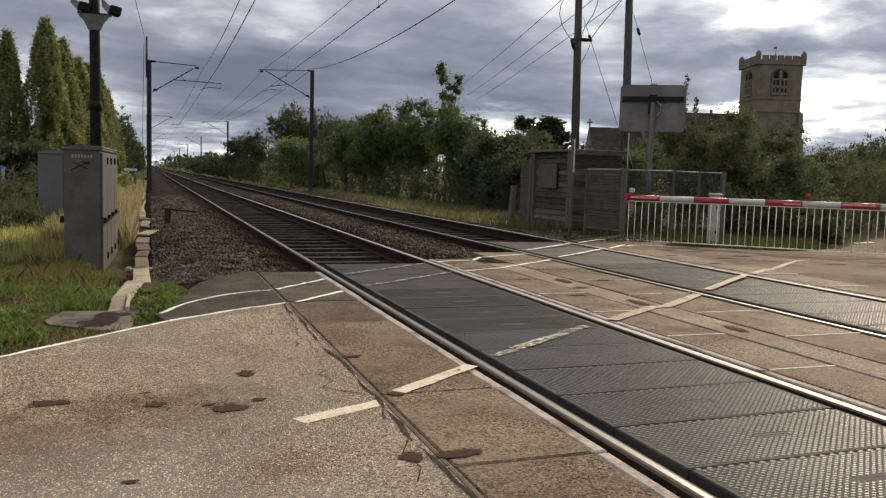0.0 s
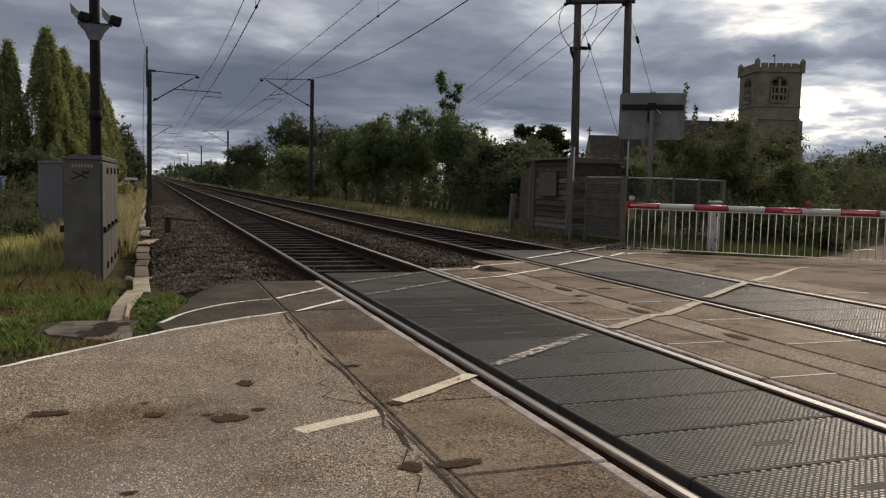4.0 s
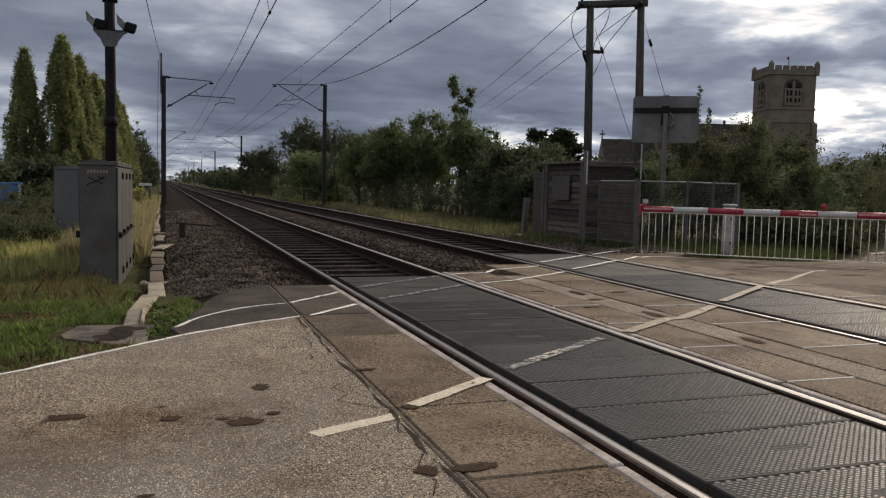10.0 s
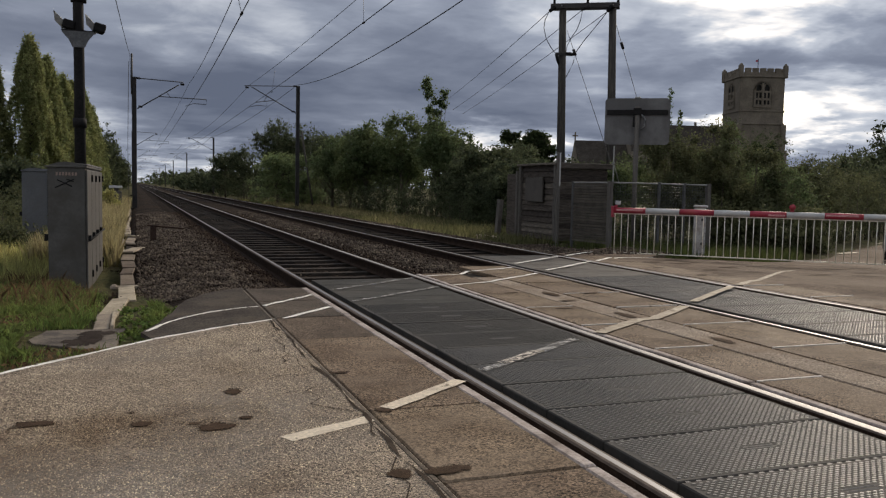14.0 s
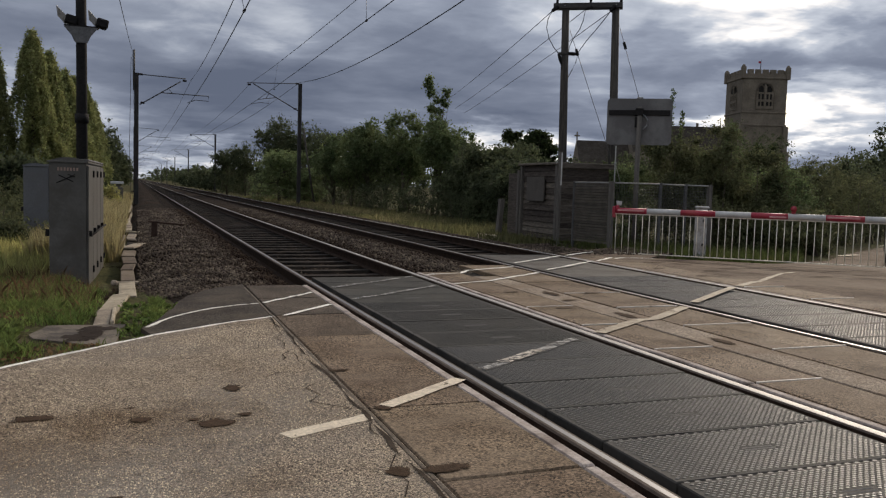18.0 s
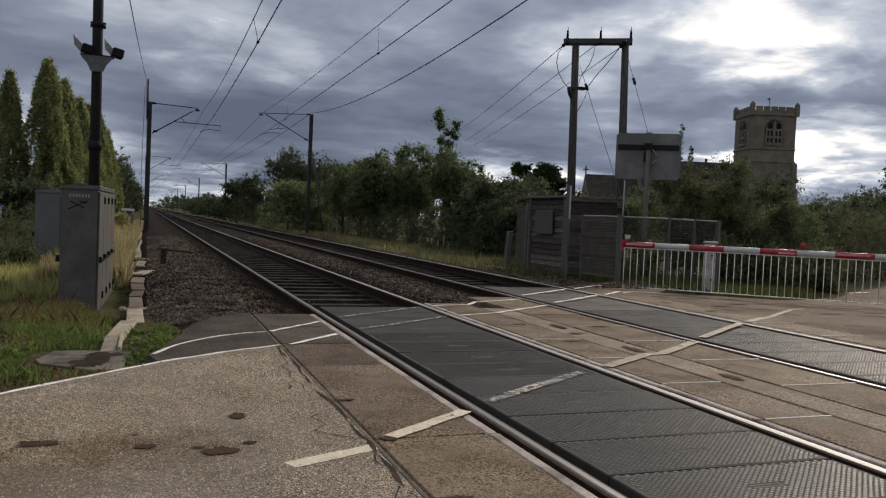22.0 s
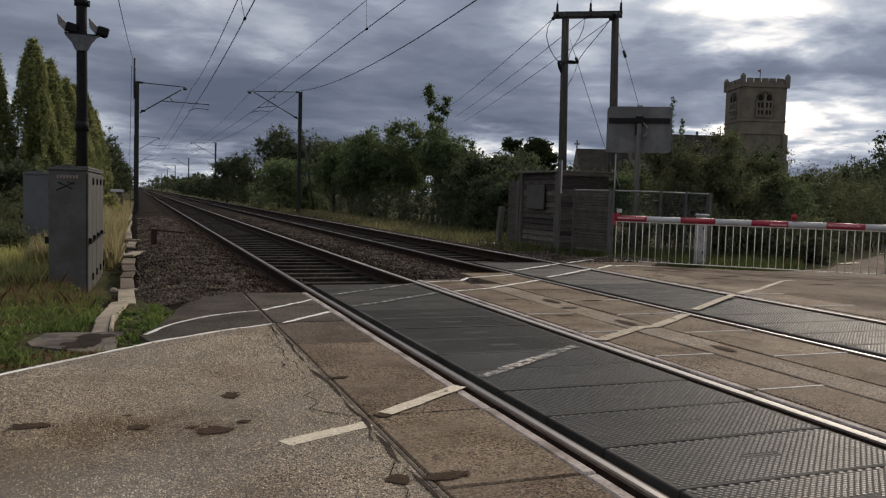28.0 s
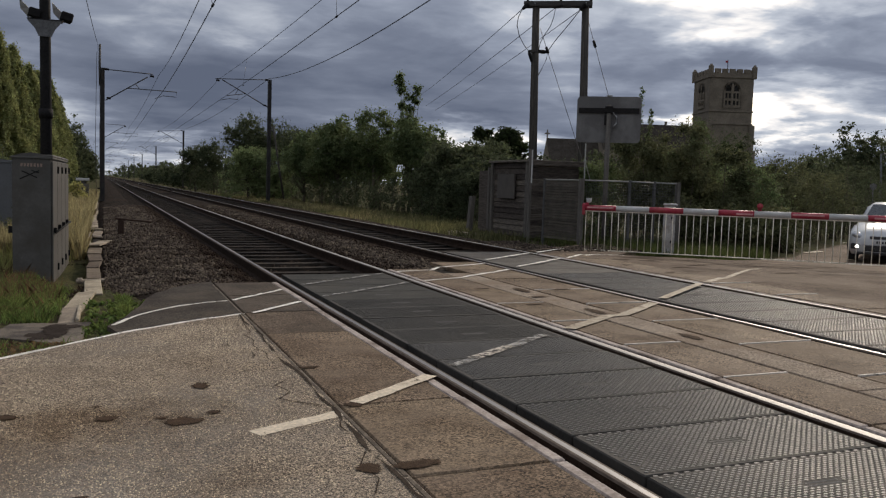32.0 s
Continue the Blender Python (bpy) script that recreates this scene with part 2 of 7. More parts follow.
M_TARMAC = surface("worn_tarmac", (0.172, 0.131, 0.094), (0.315, 0.255, 0.190), scale=0.7, fine=150, fine_amount=0.75, rough=0.9, bump=1.0, bump_scale=150, stain=(0.13, 0.092, 0.060), stain_scale=0.9, stain_amount=0.6, bump_dist=0.009, speckle=1.0, speckle_scale=160, spec=0.2, second=(0.245, 0.225, 0.20), second_scale=0.45, second_amount=0.6)
M_APRON = surface("dark_tarmac", (0.035, 0.028, 0.023), (0.065, 0.054, 0.044), scale=2.5, fine=70, fine_amount=0.4, rough=0.9, bump=0.6, stain=(0.10, 0.08, 0.06), stain_scale=1.5, speckle=0.4, speckle_scale=90, spec=0.12)
M_ROAD = surface("road_tarmac", (0.090, 0.062, 0.044), (0.150, 0.110, 0.082), scale=1.0, fine=60, fine_amount=0.5, rough=0.85, bump=0.6, stain=(0.052, 0.033, 0.023), stain_scale=1.2, stain_amount=0.8, speckle=0.5, speckle_scale=55, spec=0.05, second=(0.20, 0.155, 0.118), second_scale=0.8, second_amount=0.6)
M_PANEL = surface("brown_concrete", (0.114, 0.078, 0.050), (0.184, 0.134, 0.091), scale=1.6, fine=90, fine_amount=0.5, rough=0.85, rough2=0.72, bump=0.7, bump_scale=140, stain=(0.070, 0.046, 0.030), stain_scale=1.3, stain_amount=0.7, piece=0.10, bump_dist=0.004, speckle=0.9, speckle_scale=110, spec=0.09, second=(0.200, 0.150, 0.108), second_scale=1.8, second_amount=0.5)
M_PANELMID = surface("soiled_concrete", (0.086, 0.061, 0.043), (0.140, 0.105, 0.076), scale=1.6, fine=90, fine_amount=0.5, rough=0.85, bump=0.7, bump_scale=140, stain=(0.050, 0.036, 0.026), stain_scale=1.5, stain_amount=0.7, bump_dist=0.004, speckle=0.7, speckle_scale=120, spec=0.12)
M_PANELDIRTY = surface("dirt_blackened_concrete", (0.060, 0.046, 0.035), (0.098, 0.076, 0.058), scale=1.6, fine=90, fine_amount=0.5, rough=0.85, bump=0.7, bump_scale=140, stain=(0.040, 0.030, 0.023), stain_scale=1.3, stain_amount=0.7, bump_dist=0.004, speckle=0.6, speckle_scale=120, spec=0.14)
M_STRIP = surface("smooth_concrete", (0.190, 0.148, 0.112), (0.290, 0.236, 0.184), scale=1.2, fine=60, fine_amount=0.25, rough=0.85, bump=0.25, stain=(0.17, 0.118, 0.08), stain_scale=1.3, stain_amount=0.9, spec=0.08, speckle=0.5, speckle_scale=90)
M_EDGE = surface("pale_edge_concrete", (0.30, 0.245, 0.215), (0.42, 0.36, 0.32), scale=5, fine=60, fine_amount=0.3, rough=0.8, bump=0.4, stain=(0.13, 0.095, 0.075), stain_scale=4, stain_amount=0.8, spec=0.2)
M_MAT = surface("rubber_mat", (0.030, 0.029, 0.028), (0.052, 0.050, 0.046), scale=1.5, fine=50, fine_amount=0.25, rough=0.74, rough2=0.82, bump=0.15,
                stain=(0.095, 0.085, 0.073), stain_scale=1.1, stain_amount=0.6, piece=0.14, spec=0.16, second=(0.06, 0.053, 0.046), second_scale=5.0, second_amount=0.5)
M_STUD = surface("worn_rubber_stud", (0.048, 0.046, 0.043), (0.078, 0.074, 0.069), scale=1.5, fine=50, fine_amount=0.2, rough=0.45, rough2=0.54, bump=0.1, spec=0.36, piece=0.12, stain=(0.10, 0.09, 0.08), stain_scale=0.9)
M_JOINT = surface("dark_gap", (0.02, 0.018, 0.016), (0.035, 0.03, 0.026), scale=6, fine=60, rough=0.95, bump=0.3, spec=0.05)
M_RAILHEAD = surface("polished_rail_steel", (0.215, 0.207, 0.206), (0.270, 0.262, 0.260), scale=3, fine=40, fine_amount=0.1, rough=0.43, rough2=0.51, bump=0.02, metal=1.0, stretch=(8, 0.3, 1))
M_RAILDULL = surface("dull_rail_steel", (0.080, 0.062, 0.050), (0.130, 0.104, 0.086), scale=3, fine=40, fine_amount=0.3, rough=0.85, bump=0.1, spec=0.1, stretch=(4, 0.4, 1))
M_RAIL = surface("rusty_rail_steel", (0.022, 0.0145, 0.011), (0.040, 0.026, 0.019), scale=8, fine=70, rough=0.9, bump=0.3, spec=0.08)
M_BED = surface("rust_darkened_bed", (0.0125, 0.0092, 0.0075), (0.022, 0.0165, 0.0135), scale=1.0, fine=26, fine_amount=0.6, rough=0.95, bump=1.0, bump_scale=22, bump_dist=0.04, spec=0.03)
M_STONEDARK = surface("rusty_ballast_stone", (0.020, 0.0125, 0.009), (0.046, 0.033, 0.026), scale=2.0, fine=50, rough=0.95, bump=0.4, island=0.6, spec=0.04)
M_BALLAST = surface("ballast_bed", (0.015, 0.0105, 0.008), (0.026, 0.0195, 0.015), scale=1.0, fine=26, fine_amount=0.6, rough=0.95, bump=1.0, bump_scale=22, bump_dist=0.04, stain=(0.050, 0.028, 0.018), stain_scale=0.5, speckle=0.5, speckle_scale=22, spec=0.05)
M_STONE = surface("ballast_stone", (0.030, 0.021, 0.0155), (0.104, 0.082, 0.065), scale=2.0, fine=50, rough=0.9, bump=0.4, island=0.6, spec=0.1)
M_SLEEPER = surface("sleeper_concrete", (0.015, 0.0125, 0.0105), (0.030, 0.025, 0.022), scale=4, fine=50, rough=0.9, bump=0.4, piece=0.25, stain=(0.05, 0.035, 0.025), stain_scale=2, spec=0.1)
M_GRASSLAND = surface("grassy_ground", (0.042, 0.045, 0.020), (0.085, 0.080, 0.034), scale=0.9, fine=18, fine_amount=0.6, rough=0.95, bump=0.9, bump_scale=16, bump_dist=0.05, stain=(0.070, 0.046, 0.030), stain_scale=0.6, stain_amount=0.8, spec=0.05)
M_WHITE = surface("worn_white_paint", (0.74, 0.70, 0.62), (0.86, 0.82, 0.74), scale=5, fine=45, fine_amount=0.15, rough=0.6, bump=0.15, stain=(0.36, 0.32, 0.27), stain_scale=3.0, stain_amount=0.5, wear=(14.0, 0.36, 0.42))
M_CREAM = surface("worn_cream_paint", (0.58, 0.49, 0.37), (0.71, 0.615, 0.48), scale=5, fine=50, fine_amount=0.25, rough=0.75, bump=0.2, stain=(0.33, 0.26, 0.19), stain_scale=5.0, stain_amount=0.6, spec=0.25, wear=(16.0, 0.30, 0.40))
M_FAINT = surface("scuffed_cream_paint", (0.42, 0.37, 0.31), (0.56, 0.50, 0.43), scale=6, fine=50, fine_amount=0.3, rough=0.7, bump=0.2, stain=(0.24, 0.19, 0.14), stain_scale=7.0, stain_amount=0.7, spec=0.25, wear=(22.0, 0.40, 0.56))
M_CREAMDULL = surface("dirty_cream_paint", (0.33, 0.275, 0.205), (0.44, 0.375, 0.285), scale=5, fine=50, fine_amount=0.3, rough=0.75, bump=0.2, stain=(0.22, 0.17, 0.12), stain_scale=6.0, stain_amount=0.7, spec=0.2, wear=(14.0, 0.30, 0.42))
M_WORN = surface("nearly_worn_off_paint", (0.22, 0.21, 0.195), (0.40, 0.38, 0.35), scale=9, fine=40, fine_amount=0.3, rough=0.6, bump=0.15, wear=(12.0, 0.36, 0.66))
M_GREY = surface("grey_cabinet_paint", (0.075, 0.072, 0.066), (0.100, 0.095, 0.087), scale=1.6, fine=30, fine_amount=0.12, rough=0.6, bump=0.08, stain=(0.060, 0.052, 0.043), stain_scale=2.0, stain_amount=0.7, spec=0.3, second=(0.055, 0.048, 0.040), second_scale=6, second_amount=0.35)
M_GALV = surface("galvanised_steel", (0.30, 0.31, 0.32), (0.40, 0.41, 0.42), scale=4, fine=30, fine_amount=0.15, rough=0.5, metal=0.6, bump=0.05)
M_MAST = surface("dark_mast_steel", (0.026, 0.026, 0.027), (0.046, 0.044, 0.043), scale=3, fine=30, rough=0.7, bump=0.1, metal=0.2, stain=(0.055, 0.036, 0.028), stain_scale=2)
M_BLACK = surface("black_paint", (0.012, 0.0115, 0.012), (0.020, 0.019, 0.019), scale=3, fine=30, rough=0.8, bump=0.05, spec=0.15)
M_WIRE = surface("dark_wire", (0.03, 0.03, 0.032), (0.045, 0.045, 0.05), scale=3, fine=30, rough=0.6, bump=0, metal=0.4)
M_POLE = surface("grey_weathered_pole", (0.075, 0.068, 0.06), (0.12, 0.11, 0.098), scale=3, fine=40, rough=0.9, bump=0.3, stretch=(6, 6, 0.5))
M_TIMBER = surface("weathered_dark_timber", (0.060, 0.051, 0.044), (0.120, 0.103, 0.087), scale=5, fine=60, rough=0.85, bump=0.5, stretch=(1, 1, 6), piece=0.5, spec=0.12)
M_RED = surface("red_reflective_paint", (0.285, 0.013, 0.034), (0.350, 0.022, 0.048), scale=5, fine=40, fine_amount=0.1, rough=0.5, bump=0.03, stain=(0.30, 0.06, 0.05), stain_scale=4)
M_BOOMWHITE = surface("white_reflective_paint", (0.419, 0.419, 0.415), (0.494, 0.494, 0.486), scale=5, fine=40, fine_amount=0.06, rough=0.6, bump=0.03, stain=(0.4, 0.38, 0.35), stain_scale=4)
M_REDLENS = surface("red_lens", (0.55, 0.03, 0.03), (0.62, 0.05, 0.04), rough=0.2, bump=0)
M_CHURCH = surface("limestone", (0.138, 0.118, 0.094), (0.195, 0.168, 0.136), scale=0.8, fine=5, fine_amount=0.15, rough=0.9, bump=0.3, bump_dist=0.03, stain=(0.13, 0.115, 0.095), stain_scale=0.35, spec=0.1)
M_SLATE = surface("weathered_roof", (0.042, 0.037, 0.032), (0.066, 0.058, 0.050), scale=1, fine=6, rough=0.9, bump=0.3, bump_dist=0.03, spec=0.0)
M_DARKVOID = surface("dark_opening", (0.02, 0.02, 0.02), (0.04, 0.038, 0.035), rough=0.9, bump=0)
M_BARK = surface("bark", (0.05, 0.04, 0.03), (0.09, 0.075, 0.055), scale=6, fine=30, rough=0.95, bump=0.6, stretch=(3, 3, 0.6))
M_LEAF_POPLAR = leaf_mat("poplar_leaves", (0.172, 0.198, 0.082), (0.310, 0.318, 0.136))
M_LEAF_DARK = leaf_mat("dark_leaves", (0.052, 0.066, 0.036), (0.098, 0.113, 0.060))
M_LEAF_MID = leaf_mat("green_leaves", (0.086, 0.120, 0.054), (0.160, 0.190, 0.086))
M_LEAF_LIGHT = leaf_mat("pale_willow_leaves", (0.135, 0.180, 0.082), (0.225, 0.262, 0.120))
M_LEAF_BRAMBLE = leaf_mat("bramble_leaves", (0.074, 0.084, 0.042), (0.124, 0.130, 0.066), 0.3)
M_DULLVERGE = leaf_mat("dull_verge_grass", (0.105, 0.112, 0.050), (0.200, 0.185, 0.090))
M_GRASS = leaf_mat("green_grass", (0.094, 0.142, 0.040), (0.196, 0.232, 0.074), 0.5)
# darker copy of the green grass, the hedge's shade put into its colour
M_SHADEGRASS = leaf_mat("shaded_green_grass", (0.062, 0.082, 0.028), (0.105, 0.120, 0.044))
M_STRAW = leaf_mat("dry_grass", (0.260, 0.220, 0.115), (0.400, 0.340, 0.185))
M_VERGE = leaf_mat("verge_grass", (0.25, 0.268, 0.096), (0.47, 0.425, 0.172))


# ---- mesh tools ----
def mesh_of(name, verts, faces, mats, index=None, smooth=False):
    me = bpy.data.meshes.new(name)
    me.from_pydata([tuple(v) for v in verts], [], [tuple(f) for f in faces])
    for m in (mats if isinstance(mats, (list, tuple)) else [mats]):
        me.materials.append(m)
    if index is not None:
        me.polygons.foreach_set("material_index", np.asarray(index, dtype=np.int32))
    if smooth:
        me.polygons.foreach_set("use_smooth", np.ones(len(me.polygons), dtype=bool))
    me.update()
    return me


def part(name, data, material=None, parent=None, label="", m=None):
    """One mesh object under a thing or a part. data: a bmesh or a mesh."""
    if isinstance(data, bmesh.types.BMesh):
        me = bpy.data.meshes.new(name)
        data.to_mesh(me)
        data.free()
    else:
        me = data
    if material is not None and not me.materials:
        me.materials.append(material)
    ob = new(name, me)
    if parent is not None:
        ob.parent = parent
    if m is not None:
        ob.matrix_basis = m
    if label:
        ob["label"] = label
    return ob


def empty(name, m=None, **tags):
    ob = new(name)
    ob.empty_display_size = 0.2
    if m is not None:
        ob.matrix_basis = m
    return tagged(ob, **tags)


def bm_box(bm, lo, hi, m=None, bevel=0.0):
    r = bmesh.ops.create_cube(bm, size=1.0)
    vs = r["verts"]
    for v in vs:
        v.co = Vector(((lo[i] + hi[i]) / 2 + v.co[i] * (hi[i] - lo[i]) for i in range(3)))
    if bevel:
        es = list({e for v in vs for e in v.link_edges})
        out = bmesh.ops.bevel(bm, geom=es, offset=bevel, segments=1, affect="EDGES", profile=0.5)
        vs = list({v for f in out["faces"] for v in f.verts} | {v for v in vs if v.is_valid})
        vs = [v for v in bm.verts if v.is_valid and v in set(vs)]
    if m is not None:
        for v in vs:
            v.co = m @ v.co
    return bm


def box(lo, hi, bevel=0.006, m=None):
    bm = bmesh.new()
    bm_box(bm, lo, hi, m, bevel)
    return bm


def tube_data(points, radii, sides=8, caps=True):
    """Vertices and faces of a round bar through points."""
    pts = [Vector(p) for p in points]
    if isinstance(radii, (int, float)):
        radii = [radii] * len(pts)
    verts, faces = [], []
    for i, p in enumerate(pts):
        d = (pts[min(i + 1, len(pts) - 1)] - pts[max(i - 1, 0)])
        d = d.normalized() if d.length > 1e-9 else Vector((0, 0, 1))
        s = d.orthogonal().normalized() if abs(d.z) > 0.95 else d.cross(Vector((0, 0, 1))).normalized()
        u = s.cross(d)
        for k in range(sides):
            a = 2 * math.pi * k / sides
            verts.append(p + (s * math.cos(a) + u * math.sin(a)) * radii[i])
    for i in range(len(pts) - 1):
        for k in range(sides):
            a, b = i * sides + k, i * sides + (k + 1) % sides
            faces.append((a, b, b + sides, a + sides))
    if caps:
        faces.append(tuple(range(sides))[::-1])
        faces.append(tuple(range((len(pts) - 1) * sides, len(pts) * sides)))
    return verts, faces


def tube(name, points, radii, material, parent=None, sides=8, label="", smooth=True):
    v, f = tube_data(points, radii, sides)
    return part(name, mesh_of(name, v, f, material, smooth=smooth), None, parent, label)


def tubes(name, runs, material, parent=None, sides=6, label=""):
    """Several bars welded into one part."""
    V, F = [], []
    for points, r in runs:
        v, f = tube_data(points, r, sides)
        n = len(V)
        V += v
        F += [tuple(i + n for i in q) for q in f]
    return part(name, mesh_of(name, V, F, material, smooth=True), None, parent, label)


def sheet(name, poly, z, material, thick=0.05, parent=None, label="", kind=""):
    """A flat slab on a polygon; z is a number or a function of x, y."""
    zf = z if callable(z) else (lambda x, y: z)
    n = len(poly)
    V = [(x, y, zf(x, y)) for x, y in poly] + [(x, y, zf(x, y) - thick) for x, y in poly]
    F = [tuple(range(n)), tuple(range(2 * n - 1, n - 1, -1))] + [(i, i + n, (i + 1) % n + n, (i + 1) % n) for i in range(n)]
    ob = part(name, mesh_of(name, V, F, material), None, parent, label)
    if kind:
        ob["kind"] = kind
    return ob


def ribbon(name, line, width, zf, material, parent=None, label="", jitter=0.008, seed=1, thick=0.003, wave=0.018):
    """A painted line with slightly uneven edges."""
    rnd = random.Random(seed)
    pts = []
    for (x0, y0), (x1, y1) in zip(line[:-1], line[1:]):
        n = max(1, int(math.hypot(x1 - x0, y1 - y0) / 0.12))
        pts += [(x0 + (x1 - x0) * k / n, y0 + (y1 - y0) * k / n) for k in range(n)]
    pts.append(line[-1])
    L_, R_ = [], []
    pts = [(x + wave * noise.noise(Vector((x * 3.1, y * 3.1, seed))), y + wave * noise.noise(Vector((x * 3.1, y * 3.1, seed + 5)))) for x, y in pts]
    for i, (x, y) in enumerate(pts):
        xa, ya = pts[max(i - 1, 0)]
        xb, yb = pts[min(i + 1, len(pts) - 1)]
        d = math.hypot(xb - xa, yb - ya)
        nx, ny = -(yb - ya) / d, (xb - xa) / d
        w = width / 2
        a, b = w + rnd.uniform(-jitter, jitter), w + rnd.uniform(-jitter, jitter)
        L_.append((x + nx * a, y + ny * a)); R_.append((x - nx * b, y - ny * b))
    V = [(x, y, zf(x, y) + thick) for x, y in L_] + [(x, y, zf(x, y) + thick) for x, y in R_]
    n = len(pts)
    F = [(n + i, n + i + 1, i + 1, i) for i in range(n - 1)]
    return part(name, mesh_of(name, V, F, material), None, parent, label)


# ---- ground, road, deck ----
def smooth01(t):
    t = max(0.0, min(1.0, t))
    return t * t * (3 - 2 * t)


GAUGE = 1.505
TRACKS = ((0.0, 0.0, 0.0), (3.365, 0.0, 0.03))   # left rail x, left and right rail height


def ground_z(x, y):
    z = -0.34 + 0.26 * math.exp(-((x + 2.5) ** 2 + (y - 4.5) ** 2) / 49.0)
    z += 0.17 * math.exp(-((x - 7.5) ** 2 + (y - 14) ** 2) / 20.0)
    z -= 0.025 * math.exp(-((x + 2.3) / 0.5) ** 2 - ((y - 5.3) / 0.6) ** 2)
    z -= 0.22 * math.exp(-((x + 2.26) / 0.24) ** 2 - ((y - 10.4) / 1.5) ** 2)
    z -= 0.16 * smooth01((x - 8.5) / 2.5) * smooth01((11.6 + 0.62 * (x - 9.0) - y) / 1.2)
    far = math.hypot(x, y)
    if far < 60:
        z += 0.03 * noise.noise(Vector((x * 0.6, y * 0.6, 0.3))) * (1 if x < -2 or x > 6 else 0.3)
    return z


def build_ground():
    def axis(near, far, step, c=0.0):
        pos = [c + step * k for k in range(int(near / step) + 1)]
        d = step
        while pos[-1] < far:
            d *= 1.25
            pos.append(pos[-1] + d)
        neg = [2 * c - p for p in pos[:0:-1]]
        return neg + pos
    xs, ys = axis(22, 3500, 0.5), axis(30, 4500, 0.5, 8.0)
    V = [(x, y, ground_z(x, y)) for y in ys for x in xs]
    w = len(xs)
    F = [(j * w + i, j * w + i + 1, (j + 1) * w + i + 1, (j + 1) * w + i) for j in range(len(ys) - 1) for i in range(w - 1)]
    ob = part("ground", mesh_of("ground", V, F, M_GRASSLAND, smooth=True))
    return tagged(ob, "rough grassy ground with bare earth beside the railway", "ground", kind="structure")


build_ground()


def near_road_z(x, y):
    return -0.004 - 0.010 * max(0.0, min(3.0, -1.9 - x))


def far_road_z(x, y):
    s = (x - 5.6) * 0.86 + (y - 10.3) * 0.51
    return max(0.02 - 0.046 * max(0.0, s), -0.40)


